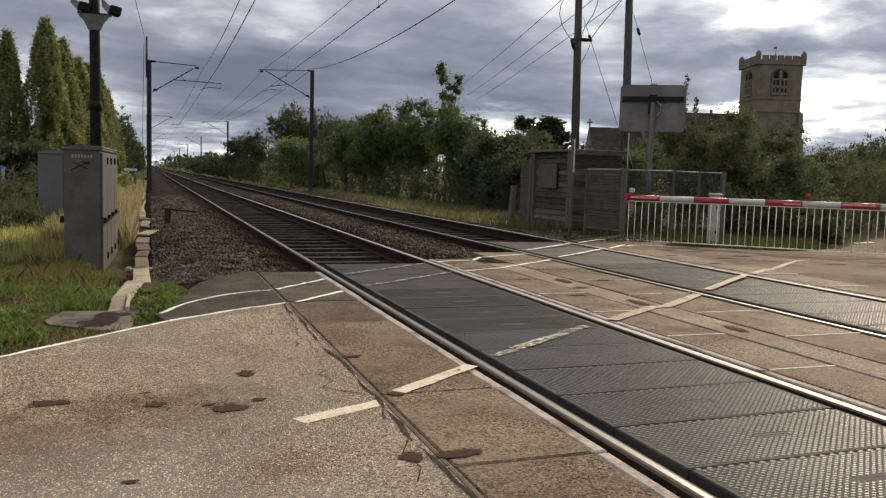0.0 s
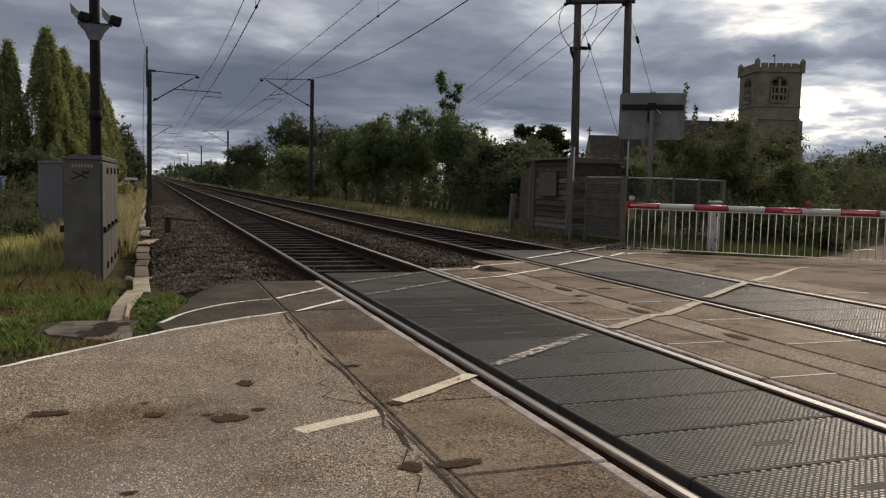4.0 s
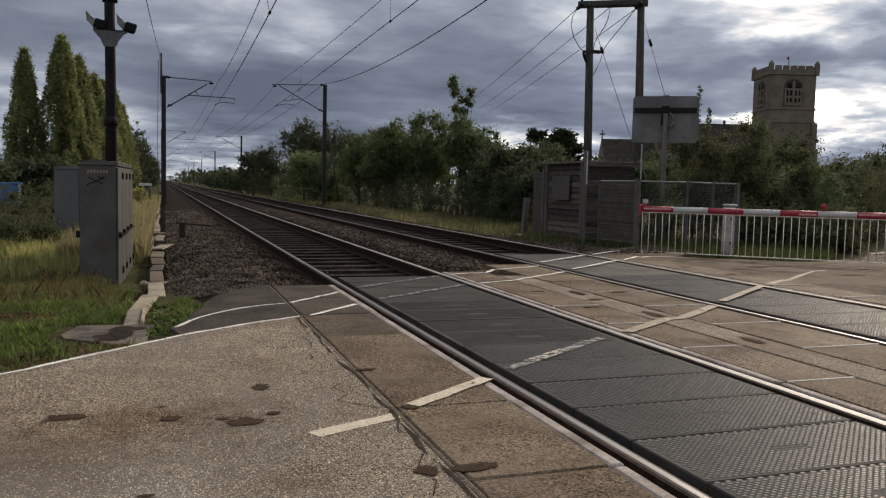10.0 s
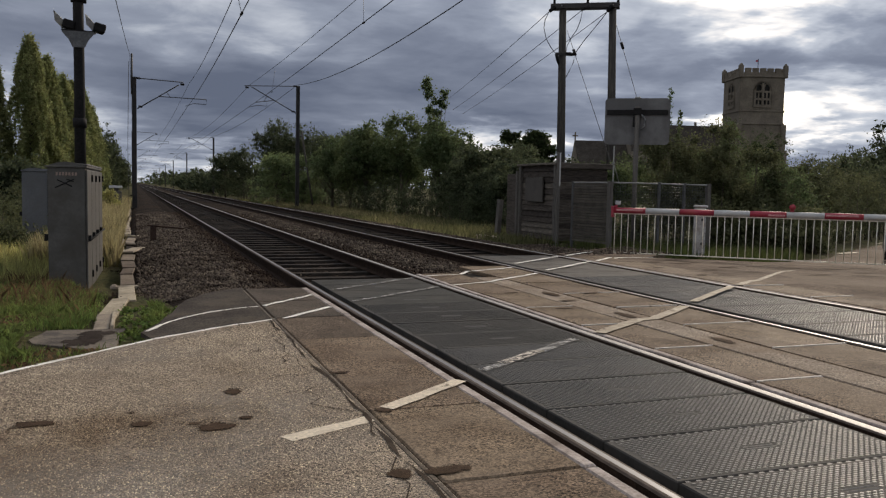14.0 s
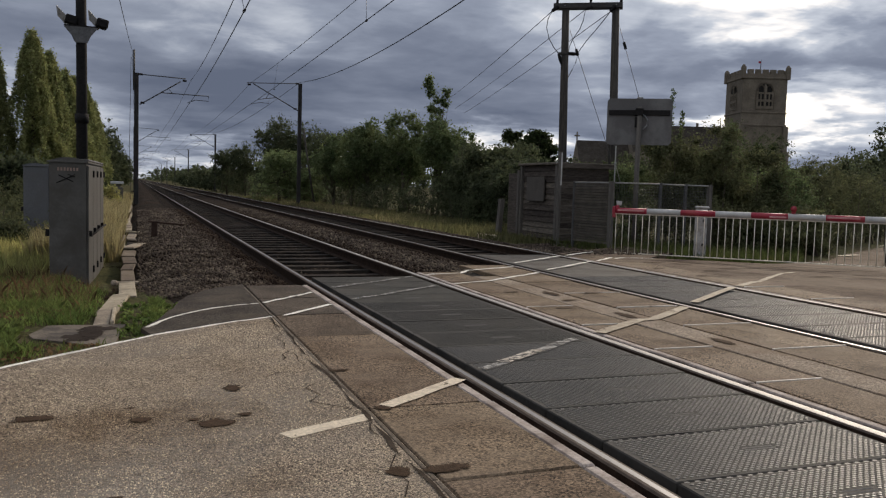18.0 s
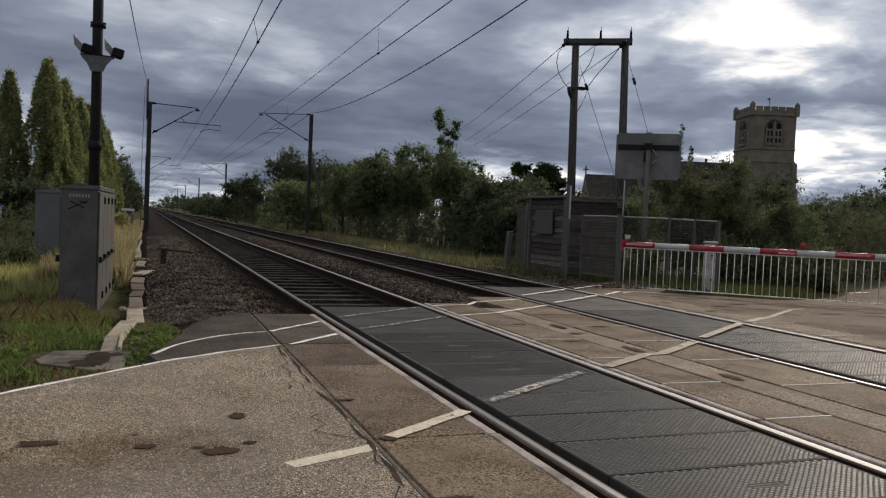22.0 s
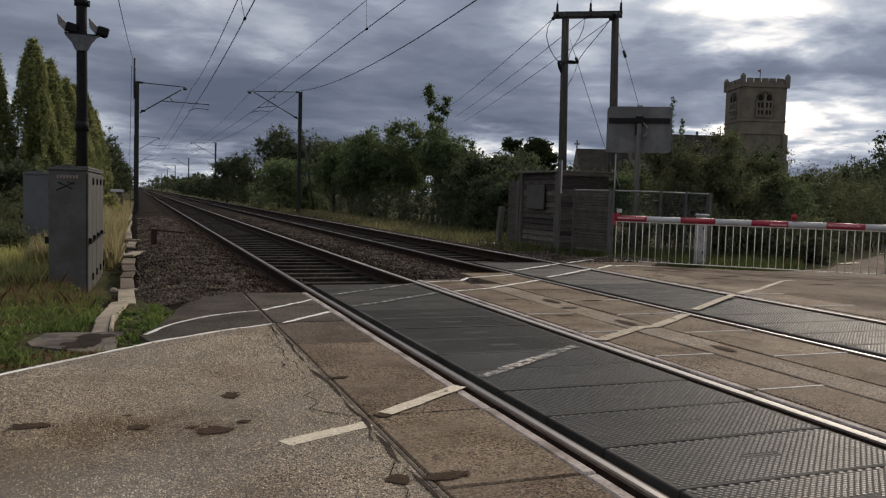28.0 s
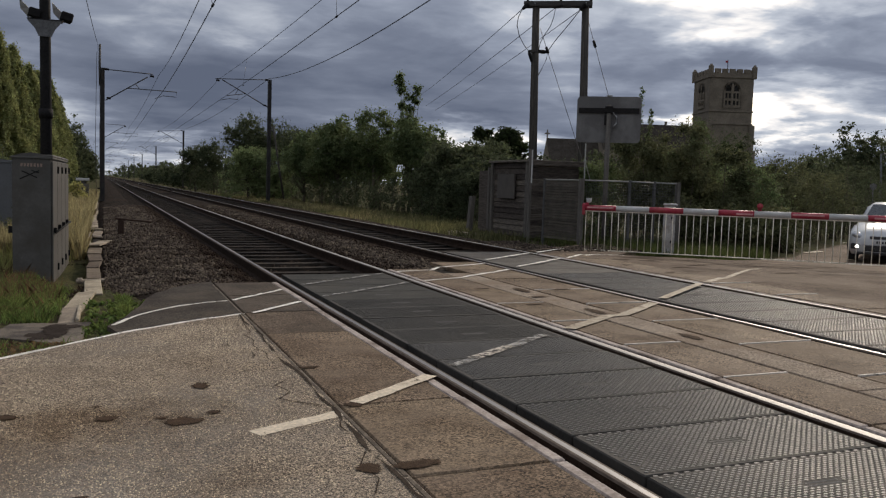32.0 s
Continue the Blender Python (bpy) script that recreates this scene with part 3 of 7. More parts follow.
def build_near_road():
    EDGE = [(-0.776, 5.41), (-1.32, 5.06), (-1.75, 4.70), (-1.9, 4.55), (-2.12, 4.33), (-2.66, 3.78)]
    V, F = [], []
    edge = EDGE + [(-4.6, 2.1), (-8.0, -0.9), (-16.0, -8.0)]
    rows = 12
    for i, (x, y) in enumerate(edge):
        for j in range(rows + 1):
            t = j / rows
            yy = y + (-30 - y) * t * t
            V.append((x, yy, near_road_z(x, yy)))
    for i in range(len(edge) - 1):
        for j in range(rows):
            a = i * (rows + 1) + j
            F.append((a, a + 1, a + rows + 2, a + rows + 1))
    road = part("road", mesh_of("road", V, F, M_TARMAC))
    tagged(road, "worn stony tarmac road with dark patches up to the crossing", "road", kind="structure")
    apron_z = lambda x, y: near_road_z(x, y) - 0.004 - 0.02 * max(0.0, -1.35 - x)
    part("apron", mesh_of("apron", *slab([(-0.776, 7.70), (-0.90, 7.60), (-1.02, 7.49), (-1.10, 7.38), (-1.20, 7.26), (-1.30, 7.02), (-1.40, 6.86), (-1.44, 6.7), (-1.50, 6.5), (-1.53, 6.3), (-1.57, 6.05), (-1.64, 5.8), (-1.70, 5.5), (-1.84, 5.10), (-1.75, 4.72), (-1.32, 5.08), (-0.776, 5.43)],
         apron_z, 0.1), M_APRON), None, road, "dark tarmac apron")
    ribbon("edge_line", edge[:8], 0.038, near_road_z, M_WHITE, road, "worn white edge line", seed=3)
    ribbon("edge_line", [(-0.80, 6.20), (-1.0, 6.13), (-1.24, 5.97), (-1.38, 5.84), (-1.5, 5.69), (-1.6, 5.54), (-1.69, 5.38), (-1.81, 5.11)], 0.034, apron_z, M_WHITE, road, "worn white edge line", seed=4)
    ribbon("lane_mark", [(-1.25, 2.07), (-1.02, 2.18), (-0.80, 2.28)], 0.09, near_road_z, M_CREAM, road, "cream painted dash", seed=5, jitter=0.005, wave=0.006)
    ribbon("broken_edge", [(-0.822, 5.38), (-0.826, 4.4), (-0.82, 3.4), (-0.826, 2.4), (-0.82, 1.2), (-0.825, 0.2)], 0.013, near_road_z, M_CRACK, road, "dark ragged joint", jitter=0.010, seed=90, thick=0.0045, wave=0.03)
    for k, line in enumerate(([(-0.86, 4.9), (-0.89, 4.72), (-0.88, 4.55), (-0.92, 4.4), (-0.90, 4.2), (-0.94, 4.05), (-0.93, 3.9), (-0.90, 3.75), (-0.91, 3.6), (-0.87, 3.45)], [(-0.93, 3.9), (-0.98, 3.82), (-0.99, 3.7), (-1.03, 3.62)], [(-0.90, 3.05), (-1.00, 2.9), (-0.96, 2.75), (-1.02, 2.62), (-0.93, 2.5), (-0.86, 2.42)],
                              [(-0.86, 3.35), (-0.95, 3.28), (-1.06, 3.30), (-1.14, 3.22)], [(-0.99, 4.3), (-1.08, 4.22), (-1.10, 4.08), (-1.18, 4.0)], [(-0.94, 4.05), (-1.02, 4.10), (-1.12, 4.08)], [(-1.0, 2.9), (-1.10, 2.93), (-1.16, 2.88)], [(-0.87, 1.7), (-0.93, 1.55), (-0.90, 1.38), (-0.95, 1.22)],
                              [(-0.85, 2.15), (-0.89, 2.05), (-0.87, 1.95)], [(-0.84, 5.2), (-0.90, 5.0), (-0.86, 4.9)])):
        ribbon("crack", line, 0.0062, near_road_z, M_CRACK, road, "dark crack", jitter=0.003, seed=70 + k, thick=0.0045, wave=0.05)
    for k, (x, y, a, b) in enumerate(((-2.2, 2.4, 1.5, 0.6), (-1.75, 2.55, 0.85, 0.45), (-2.5, 1.9, 0.9, 0.55), (-1.5, 1.5, 0.45, 0.35), (-3.2, 2.6, 0.6, 0.3), (-1.3, 3.6, 0.30, 0.35))):
        blob("mud_film", x, y, a, b, lambda u, v, k=k: near_road_z(u, v) + 0.0002 + 0.0006 * k, M_BROWN, road, 130 + k)
    # stains that lie on the tarmac
    for k, (x, y, a, b) in enumerate(((-1.37, 2.99, 0.055, 0.065), (-1.53, 2.34, 0.085, 0.072), (-2.33, 2.64, 0.08, 0.055), (-1.85, 2.49, 0.05, 0.05),
                                      (-0.89, 1.50, 0.055, 0.05), (-1.38, 2.46, 0.04, 0.025), (-2.75, 3.1, 0.06, 0.04), (-1.62, 2.42, 0.03, 0.02), (-1.9, 2.7, 0.03, 0.015), (-2.6, 1.7, 0.05, 0.03), (-1.95, 1.5, 0.04, 0.02), (-3.0, 2.6, 0.05, 0.02))):
        blob("stain", x, y, a, b, lambda u, v: near_road_z(u, v) + 0.0030, M_STAIN, road, k)
    return road


M_CRACK = surface("dirt_in_crack", (0.038, 0.028, 0.021), (0.066, 0.050, 0.038), scale=8, fine=80, rough=0.95, bump=0.4, spec=0.05)
M_BROWN = surface("brown_mud_film", (0.13, 0.076, 0.038), (0.19, 0.120, 0.066), scale=3, fine=120, fine_amount=0.5, rough=0.9, bump=0.6, spec=0.15, wear=(4.0, 0.0, 2.0), rim=0.9)


def slab(poly, zf, thick):
    n = len(poly)
    V = [(x, y, zf(x, y)) for x, y in poly] + [(x, y, zf(x, y) - thick) for x, y in poly]
    F = [tuple(range(n))[::-1], tuple(range(n, 2 * n))] + [(i, (i + 1) % n, (i + 1) % n + n, i + n) for i in range(n)]
    return V, F


def blob(name, x, y, a, b, zf, material, parent, seed):
    """A thin uneven patch."""
    n = 48
    V = []
    for k in range(n):
        t = 2 * math.pi * k / n
        c, w = math.cos(t), math.sin(t)
        r = 1.25 + 0.62 * noise.noise(Vector((c * 1.3, w * 1.3, seed * 3.7))) + 0.38 * noise.noise(Vector((c * 4.2, w * 4.2, seed * 1.9))) + 0.45 * noise.noise(Vector((c * 8.0, w * 8.0, seed * 5.3)))
        px, py = x + a * r * c, y + b * r * w
        V.append((px, py, zf(px, py) + 0.0026))
    return part(name, mesh_of(name, V, [tuple(range(n))], material), None, parent)


M_SOOT = surface("dark_road_film", (0.066, 0.050, 0.038), (0.105, 0.082, 0.064), scale=3, fine=100, fine_amount=0.5, rough=0.9, bump=0.5, spec=0.08, wear=(3.0, 0.0, 1.2), rim=0.9)
M_STAIN = surface("dark_oily_stain", (0.046, 0.029, 0.018), (0.070, 0.045, 0.030), scale=8, fine=110, fine_amount=0.5, rough=0.9, bump=0.5, spec=0.06, wear=(17.0, 0.0, 0.12), rim=0.72)
build_near_road()


def build_far_road():
    LEFT = [(5.62, 10.32), (6.2, 10.9), (6.9, 11.2), (8.0, 11.2), (9.4, 11.0), (10.4, 11.5), (11.5, 12.2), (14.0, 14.2), (20.0, 18.2), (30.0, 24.4), (60.0, 43.0)]
    V, F = [], []
    line = []
    for (xa, ya), (xb, yb) in zip(LEFT[:-1], LEFT[1:]):
        n = max(1, min(12, int(math.hypot(xb - xa, yb - ya) / 0.3)))
        line += [(xa + (xb - xa) * i / n, ya + (yb - ya) * i / n) for i in range(n)]
    line.append(LEFT[-1])
    rows = 40
    for x, y in line:
        for i in range(rows + 1):
            t = i / rows
            px, py = x + (x - 5.62) * 0.35 * t, y - (12.0 + 0.2 * (x - 5.62)) * t
            V.append((px, py, far_road_z(px, py)))
    for k in range(len(line) - 1):
        for j in range(rows):
            a = k * (rows + 1) + j
            F.append((a, a + 1, a + rows + 2, a + rows + 1))
    road = part("road", mesh_of("far_road", V, F, M_ROAD, smooth=True))
    tagged(road, "brown tarmac lane beyond the crossing", "road", kind="structure")
    ribbon("edge_line", [(5.66, 10.40), (6.17, 10.85), (6.55, 11.0), (7.0, 11.12)], 0.07, far_road_z, M_WHITE, road, "white edge line", seed=8)
    ribbon("lane_mark", [(5.66, 6.95), (6.1, 7.28), (6.5, 7.57)], 0.075, far_road_z, M_CREAMDULL, road, "worn cream dash", seed=9, thick=0.005, jitter=0.006, wave=0.008)
    ribbon("lane_mark", [(6.5, 7.57), (6.95, 7.90), (7.5, 8.24)], 0.06, far_road_z, M_CREAMDULL, road, "worn cream dash", seed=19, thick=0.005, jitter=0.006, wave=0.008)
    ribbon("edge_line", [(15.65, 15.2), (16.62, 15.45)], 0.16, far_road_z, M_CREAM, road, "pale worn kerb mark", seed=10, thick=0.03)
    ribbon("edge_line", [(20.9, 18.7), (22.1, 19.4)], 0.2, far_road_z, M_CREAM, road, "pale worn kerb mark", seed=11, thick=0.03)
    for k, (x, y, a, b) in enumerate(((6.3, 9.4, 0.22, 0.10), (6.9, 9.9, 0.25, 0.10), (6.6, 8.6, 0.18, 0.08), (7.4, 9.0, 0.2, 0.08), (6.0, 8.3, 0.2, 0.06), (8.6, 8.0, 0.2, 0.07), (6.6, 10.2, 0.3, 0.08), (7.6, 10.0, 0.3, 0.07), (8.4, 9.6, 0.35, 0.07), (5.9, 9.6, 0.25, 0.08), (9.2, 9.0, 0.35, 0.08), (7.0, 8.9, 0.3, 0.06), (8.0, 8.9, 0.25, 0.05), (9.9, 8.2, 0.3, 0.06), (10.4, 9.6, 0.4, 0.08), (7.2, 7.4, 0.25, 0.05))):
        blob("stain", x, y, a, b, lambda u, v: far_road_z(u, v) + 0.003, M_STAIN, road, 20 + k)
    for k, (x, y, a, b) in enumerate(((6.5, 9.3, 0.7, 0.35), (7.3, 10.3, 0.8, 0.25), (8.4, 9.2, 0.9, 0.3), (7.4, 8.5, 0.6, 0.25), (9.4, 8.4, 0.9, 0.3), (6.3, 7.9, 0.4, 0.25), (9.6, 10.0, 0.9, 0.25), (8.0, 7.4, 0.6, 0.2), (10.8, 8.8, 0.9, 0.3))):
        blob("mud_film", x, y, a, b, lambda u, v, k=k: far_road_z(u, v) - 0.0005 + 0.0004 * k, M_SOOT if k % 2 else M_BROWN, road, 230 + k)
    return road


build_far_road()
# the lane's left branch of earth between deck and fence
sheet("earth_apron", [(5.6, 12.2), (5.6, 10.2), (7.0, 11.25), (7.9, 12.0), (7.6, 13.6)], -0.05, M_ROAD, 0.2, label="trodden brown earth beside the lane", kind="structure")["category"] = "ground"


# ---- track ----
def build_ballast():
    prof = [(-2.15, -0.40), (-1.80, -0.17), (-1.35, -0.09), (-0.75, -0.075), (-0.30, -0.095), (-0.10, -0.135), (0.10, -0.215), (0.75, -0.21), (1.40, -0.215), (1.60, -0.13), (1.85, -0.095), (2.45, -0.065), (3.05, -0.10), (3.27, -0.135), (3.47, -0.215),
            (4.77, -0.215), (4.97, -0.125), (5.3, -0.09), (6.0, -0.11), (6.6, -0.22), (7.2, -0.40)]
    ys = [-60, -20, -8] + [-7 + k for k in range(48)] + [42 + 4 * k for k in range(30)] + [180, 240, 340, 500, 800, 1300]
    V, F = [], []
    for y in ys:
        for x, z in prof:
            V.append((x, y, z + 0.018 * noise.noise(Vector((x * 2, y * 2, 0)))))
    w = len(prof)
    F = [(j * w + i, j * w + i + 1, (j + 1) * w + i + 1, (j + 1) * w + i) for j in range(len(ys) - 1) for i in range(w - 1)]
    # rust and brake dust have darkened it along the rails
    mid = [(a[0] + b[0]) / 2 for a, b in zip(prof[:-1], prof[1:])]
    dark = [1 if -0.75 < m < 1.86 or 3.05 < m < 5.3 else 0 for m in mid]
    ob = part("ballast", mesh_of("ballast", V, F, [M_BALLAST, M_BED], dark * (len(ys) - 1), smooth=True))
    return tagged(ob, "brown stone ballast bed of the railway", "ballast", kind="structure")


build_ballast()
RAIL_PROFILE = [(-0.036, -0.012), (-0.030, -0.002), (-0.015, 0.0), (0.015, 0.0), (0.030, -0.002), (0.036, -0.012), (0.036, -0.042), (0.010, -0.055),
                (0.010, -0.130), (0.070, -0.150), (0.070, -0.160), (-0.070, -0.160), (-0.070, -0.150), (-0.010, -0.130), (-0.010, -0.055), (-0.036, -0.042)]


def rail_mesh(y0, y1, steps, worn=False):
    V, F, I = [], [], []
    n = len(RAIL_PROFILE)
    for k in range(steps + 1):
        y = y0 + (y1 - y0) * k / steps
        V += [(x, y, z) for x, z in RAIL_PROFILE]
    for k in range(steps):
        for i in range(n):
            j = (i + 1) % n
            F.append((k * n + i, (k + 1) * n + i, (k + 1) * n + j, k * n + j))
            I.append((3 if i in (1, 2, 3) else (2 if i in (0, 4) else 1)) if worn else (0 if i == 2 else (2 if i in (0, 1, 3, 4) else 1)))
    F.append(tuple(range(n))); I.append(1)
    F.append(tuple(range(steps * n, steps * n + n))[::-1]); I.append(1)
    return mesh_of("rail", V, F, [M_RAILHEAD, M_RAIL, M_RAILDULL, M_RAILPALE], I)


# paler than the other rails' polished strip, over the whole top
M_RAILPALE = surface("pale_polished_rail", (0.25, 0.235, 0.22), (0.34, 0.322, 0.305), scale=3, fine=50, fine_amount=0.25, rough=0.58, rough2=0.66, bump=0.03, metal=0.5, stretch=(8, 0.4, 1))
RAIL_ME, RAIL_WORN = rail_mesh(-60, 1300, 40), rail_mesh(-60, 1300, 40, True)


def sleeper_mesh():
    bm = bmesh.new()
    L_ = 1.25
    vs = []
    for s, w, z in ((-L_, 0.13, -0.155), (-0.75, 0.13, -0.155), (-0.35, 0.105, -0.165), (0.35, 0.105, -0.165), (0.75, 0.13, -0.155), (L_, 0.13, -0.155)):
        vs.append([bm.verts.new(c) for c in ((s, -w - 0.02, -0.30), (s, -w + 0.015, z), (s, w - 0.015, z), (s, w + 0.02, -0.30))])
    for a, b in zip(vs[:-1], vs[1:]):
        for i in range(3):
            bm.faces.new((a[i], b[i], b[i + 1], a[i + 1]))
    bm.faces.new(vs[0]); bm.faces.new(vs[-1][::-1])
    me = bpy.data.meshes.new("sleeper"); bm.to_mesh(me); bm.free()
    me.materials.append(M_SLEEPER)
    return me


def build_tracks():
    sl = sleeper_mesh()
    for k, (x0, za, zb) in enumerate(TRACKS):
        tr = empty("railway_track", pose(x0, 0, 0), label="railway track of polished steel rails on concrete sleepers", category="railway track", group="tracks", kind="structure")
        for x, z in ((0.0, za), (GAUGE, zb)):
            part("rail", RAIL_WORN if x else RAIL_ME, None, tr, "steel rail with a polished top", pose(x, 0, z))
        y0 = (8.6, 11.2)[k]
        for i in range(190):
            part("sleeper", sl, None, tr, m=pose(GAUGE / 2, y0 + 0.66 * i, (za + zb) / 2))
        # the sleepers beyond run on as one strip of bars
        V, F = [], []
        for i in range(190, 900):
            y = y0 + 0.66 * i
            n = len(V)
            V += [(GAUGE / 2 - 1.25, y - 0.13, -0.16), (GAUGE / 2 + 1.25, y - 0.13, -0.16), (GAUGE / 2 + 1.25, y + 0.13, -0.16), (GAUGE / 2 - 1.25, y + 0.13, -0.16)]
            V += [(a, b, -0.26) for a, b, c in V[n:n + 4]]
            F += [(n, n + 1, n + 2, n + 3), (n, n + 4, n + 5, n + 1)]
        ob = part("far_sleepers", mesh_of("far_sleepers", V, F, M_SLEEPER), None, tr)
        ob["kind"] = "stuff"


build_tracks()


# ---- the crossing's deck ----
def deck_z(x, y):
    return 0.0 if x < 3 else 0.015 * (x - 3)


M_SEAL = surface("pale_joint_filler", (0.44, 0.39, 0.34), (0.58, 0.52, 0.46), scale=6, fine=60, fine_amount=0.3, rough=0.7, bump=0.2, wear=(9.0, 0.30, 0.42))


def panel_mesh(w, l, h, bevel=0.008):
    bm = bmesh.new()
    bm_box(bm, (-w / 2, -l / 2, -h), (w / 2, l / 2, 0), bevel=bevel)
    me = bpy.data.meshes.new("panel"); bm.to_mesh(me); bm.free()
    return me


M_SLOT = surface("scuffed_slot_edge", (0.060, 0.057, 0.053), (0.090, 0.085, 0.078), scale=8, fine=60, rough=0.65, bump=0.1)


M_STUDWORN = surface("rubbed_rubber_stud", (0.040, 0.039, 0.036), (0.060, 0.057, 0.053), scale=1.5, fine=60, fine_amount=0.2, rough=0.68, rough2=0.76, bump=0.1, spec=0.2, piece=0.12, stain=(0.08, 0.072, 0.062), stain_scale=0.9)
M_MATWORN = surface("rubbed_rubber_mat", (0.034, 0.034, 0.032), (0.056, 0.055, 0.051), scale=1.5, fine=90, fine_amount=0.4, rough=0.85, rough2=0.9, bump=0.5, bump_scale=70, bump_dist=0.004, stain=(0.085, 0.077, 0.066), stain_scale=1.1, stain_amount=0.5, piece=0.12, spec=0.1)
M_STUDDUSTY = surface("dusty_rubber_stud", (0.056, 0.051, 0.047), (0.094, 0.086, 0.079), scale=1.5, fine=50, fine_amount=0.2, rough=0.42, rough2=0.52, bump=0.1, spec=0.4, piece=0.12, stain=(0.14, 0.12, 0.10), stain_scale=0.9)
M_DUSTYMAT = surface("dusty_rubber_mat", (0.043, 0.038, 0.034), (0.073, 0.064, 0.056), scale=1.6, fine=70, fine_amount=0.4, rough=0.66, rough2=0.82, bump=0.9, bump_scale=55, bump_dist=0.006,
                      stain=(0.030, 0.028, 0.026), stain_scale=1.1, stain_amount=0.7, piece=0.15, spec=0.13, second=(0.12, 0.112, 0.104), second_scale=2.2, second_amount=0.45)


def mat_mesh(w, l, base=None, stud=None, studded=True):
    """A rubber mat with rows of small raised lozenges."""
    V, F = [], []
    h, b = 0.10, 0.003 if base else 0.006
    V += [(-w / 2, -l / 2, -h), (w / 2, -l / 2, -h), (w / 2, l / 2, -h), (-w / 2, l / 2, -h)]
    V += [(-w / 2, -l / 2, -b), (w / 2, -l / 2, -b), (w / 2, l / 2, -b), (-w / 2, l / 2, -b)]
    V += [(-w / 2 + b, -l / 2 + b, 0), (w / 2 - b, -l / 2 + b, 0), (w / 2 - b, l / 2 - b, 0), (-w / 2 + b, l / 2 - b, 0)]
    F += [(0, 1, 5, 4), (1, 2, 6, 5), (2, 3, 7, 6), (3, 0, 4, 7), (4, 5, 9, 8), (5, 6, 10, 9), (6, 7, 11, 10), (7, 4, 8, 11), (8, 9, 10, 11)]
    nx, ny = (37, 25) if studded else (0, 0)
    I = [0] * len(F)
    for i in range(nx):
        for j in range(ny):
            x = -w / 2 + 0.03 + (w - 0.06) * (i + (0.64 * j) % 1.0) / nx
            y = -l / 2 + 0.022 + (l - 0.044) * (j + 0.5) / ny
            if abs(x) < 0.10 and abs(y) < 0.030:
                continue
            a, c, z = 0.0146, 0.0084, 0.0034
            n = len(V)
            V += [(x - a, y, 0.0005), (x, y - c, 0.0005), (x + a, y, 0.0005), (x, y + c, 0.0005)]
            V += [(x - a * .74, y, z), (x, y - c * .7, z), (x + a * .74, y, z), (x, y + c * .7, z)]
            F += [(n, n + 1, n + 5, n + 4), (n + 1, n + 2, n + 6, n + 5), (n + 2, n + 3, n + 7, n + 6), (n + 3, n, n + 4, n + 7), (n + 4, n + 5, n + 6, n + 7)]
            I += [1] * 5
    # teeth along one edge that bridge the joint to the next mat
    for i in range(int(w / 0.052)):
        x = -w / 2 + 0.03 + 0.052 * i
        n = len(V)
        V += [(x, l / 2 - 0.004, -0.002), (x + 0.026, l / 2 - 0.004, -0.002), (x + 0.022, l / 2 + 0.013, -0.003), (x + 0.004, l / 2 + 0.013, -0.003), (x + 0.022, l / 2 + 0.013, -0.03), (x + 0.004, l / 2 + 0.013, -0.03)]
        F += [(n, n + 1, n + 2, n + 3), (n + 3, n + 2, n + 4, n + 5)]
        I += [1] * 2
    # the lifting slot, two rounded ridges
    for s in (-0.013, 0.013):
        n = len(V)
        V += [(-0.085, s - 0.006, 0.0005), (0.085, s - 0.006, 0.0005), (0.085, s + 0.006, 0.0005), (-0.085, s + 0.006, 0.0005), (-0.075, s, 0.004), (0.075, s, 0.004)]
        F += [(n, n + 1, n + 5, n + 4), (n + 2, n + 3, n + 4, n + 5), (n + 1, n + 2, n + 5), (n + 3, n, n + 4)]
        I += [2] * 4
    return mesh_of("mat", V, F, [base or M_MAT, stud or M_STUD, M_SLOT], I)


M_SCUFF = surface("scuffed_mat_edge", (0.13, 0.122, 0.114), (0.26, 0.245, 0.23), scale=9, fine=60, fine_amount=0.4, rough=0.6, bump=0.2, spec=0.2)
M_EDGESTRIP = surface("dirty_edge_concrete", (0.10, 0.078, 0.058), (0.17, 0.138, 0.108), scale=6, fine=70, fine_amount=0.4, rough=0.85, bump=0.5, stain=(0.055, 0.04, 0.03), stain_scale=4, stain_amount=0.8, spec=0.15)


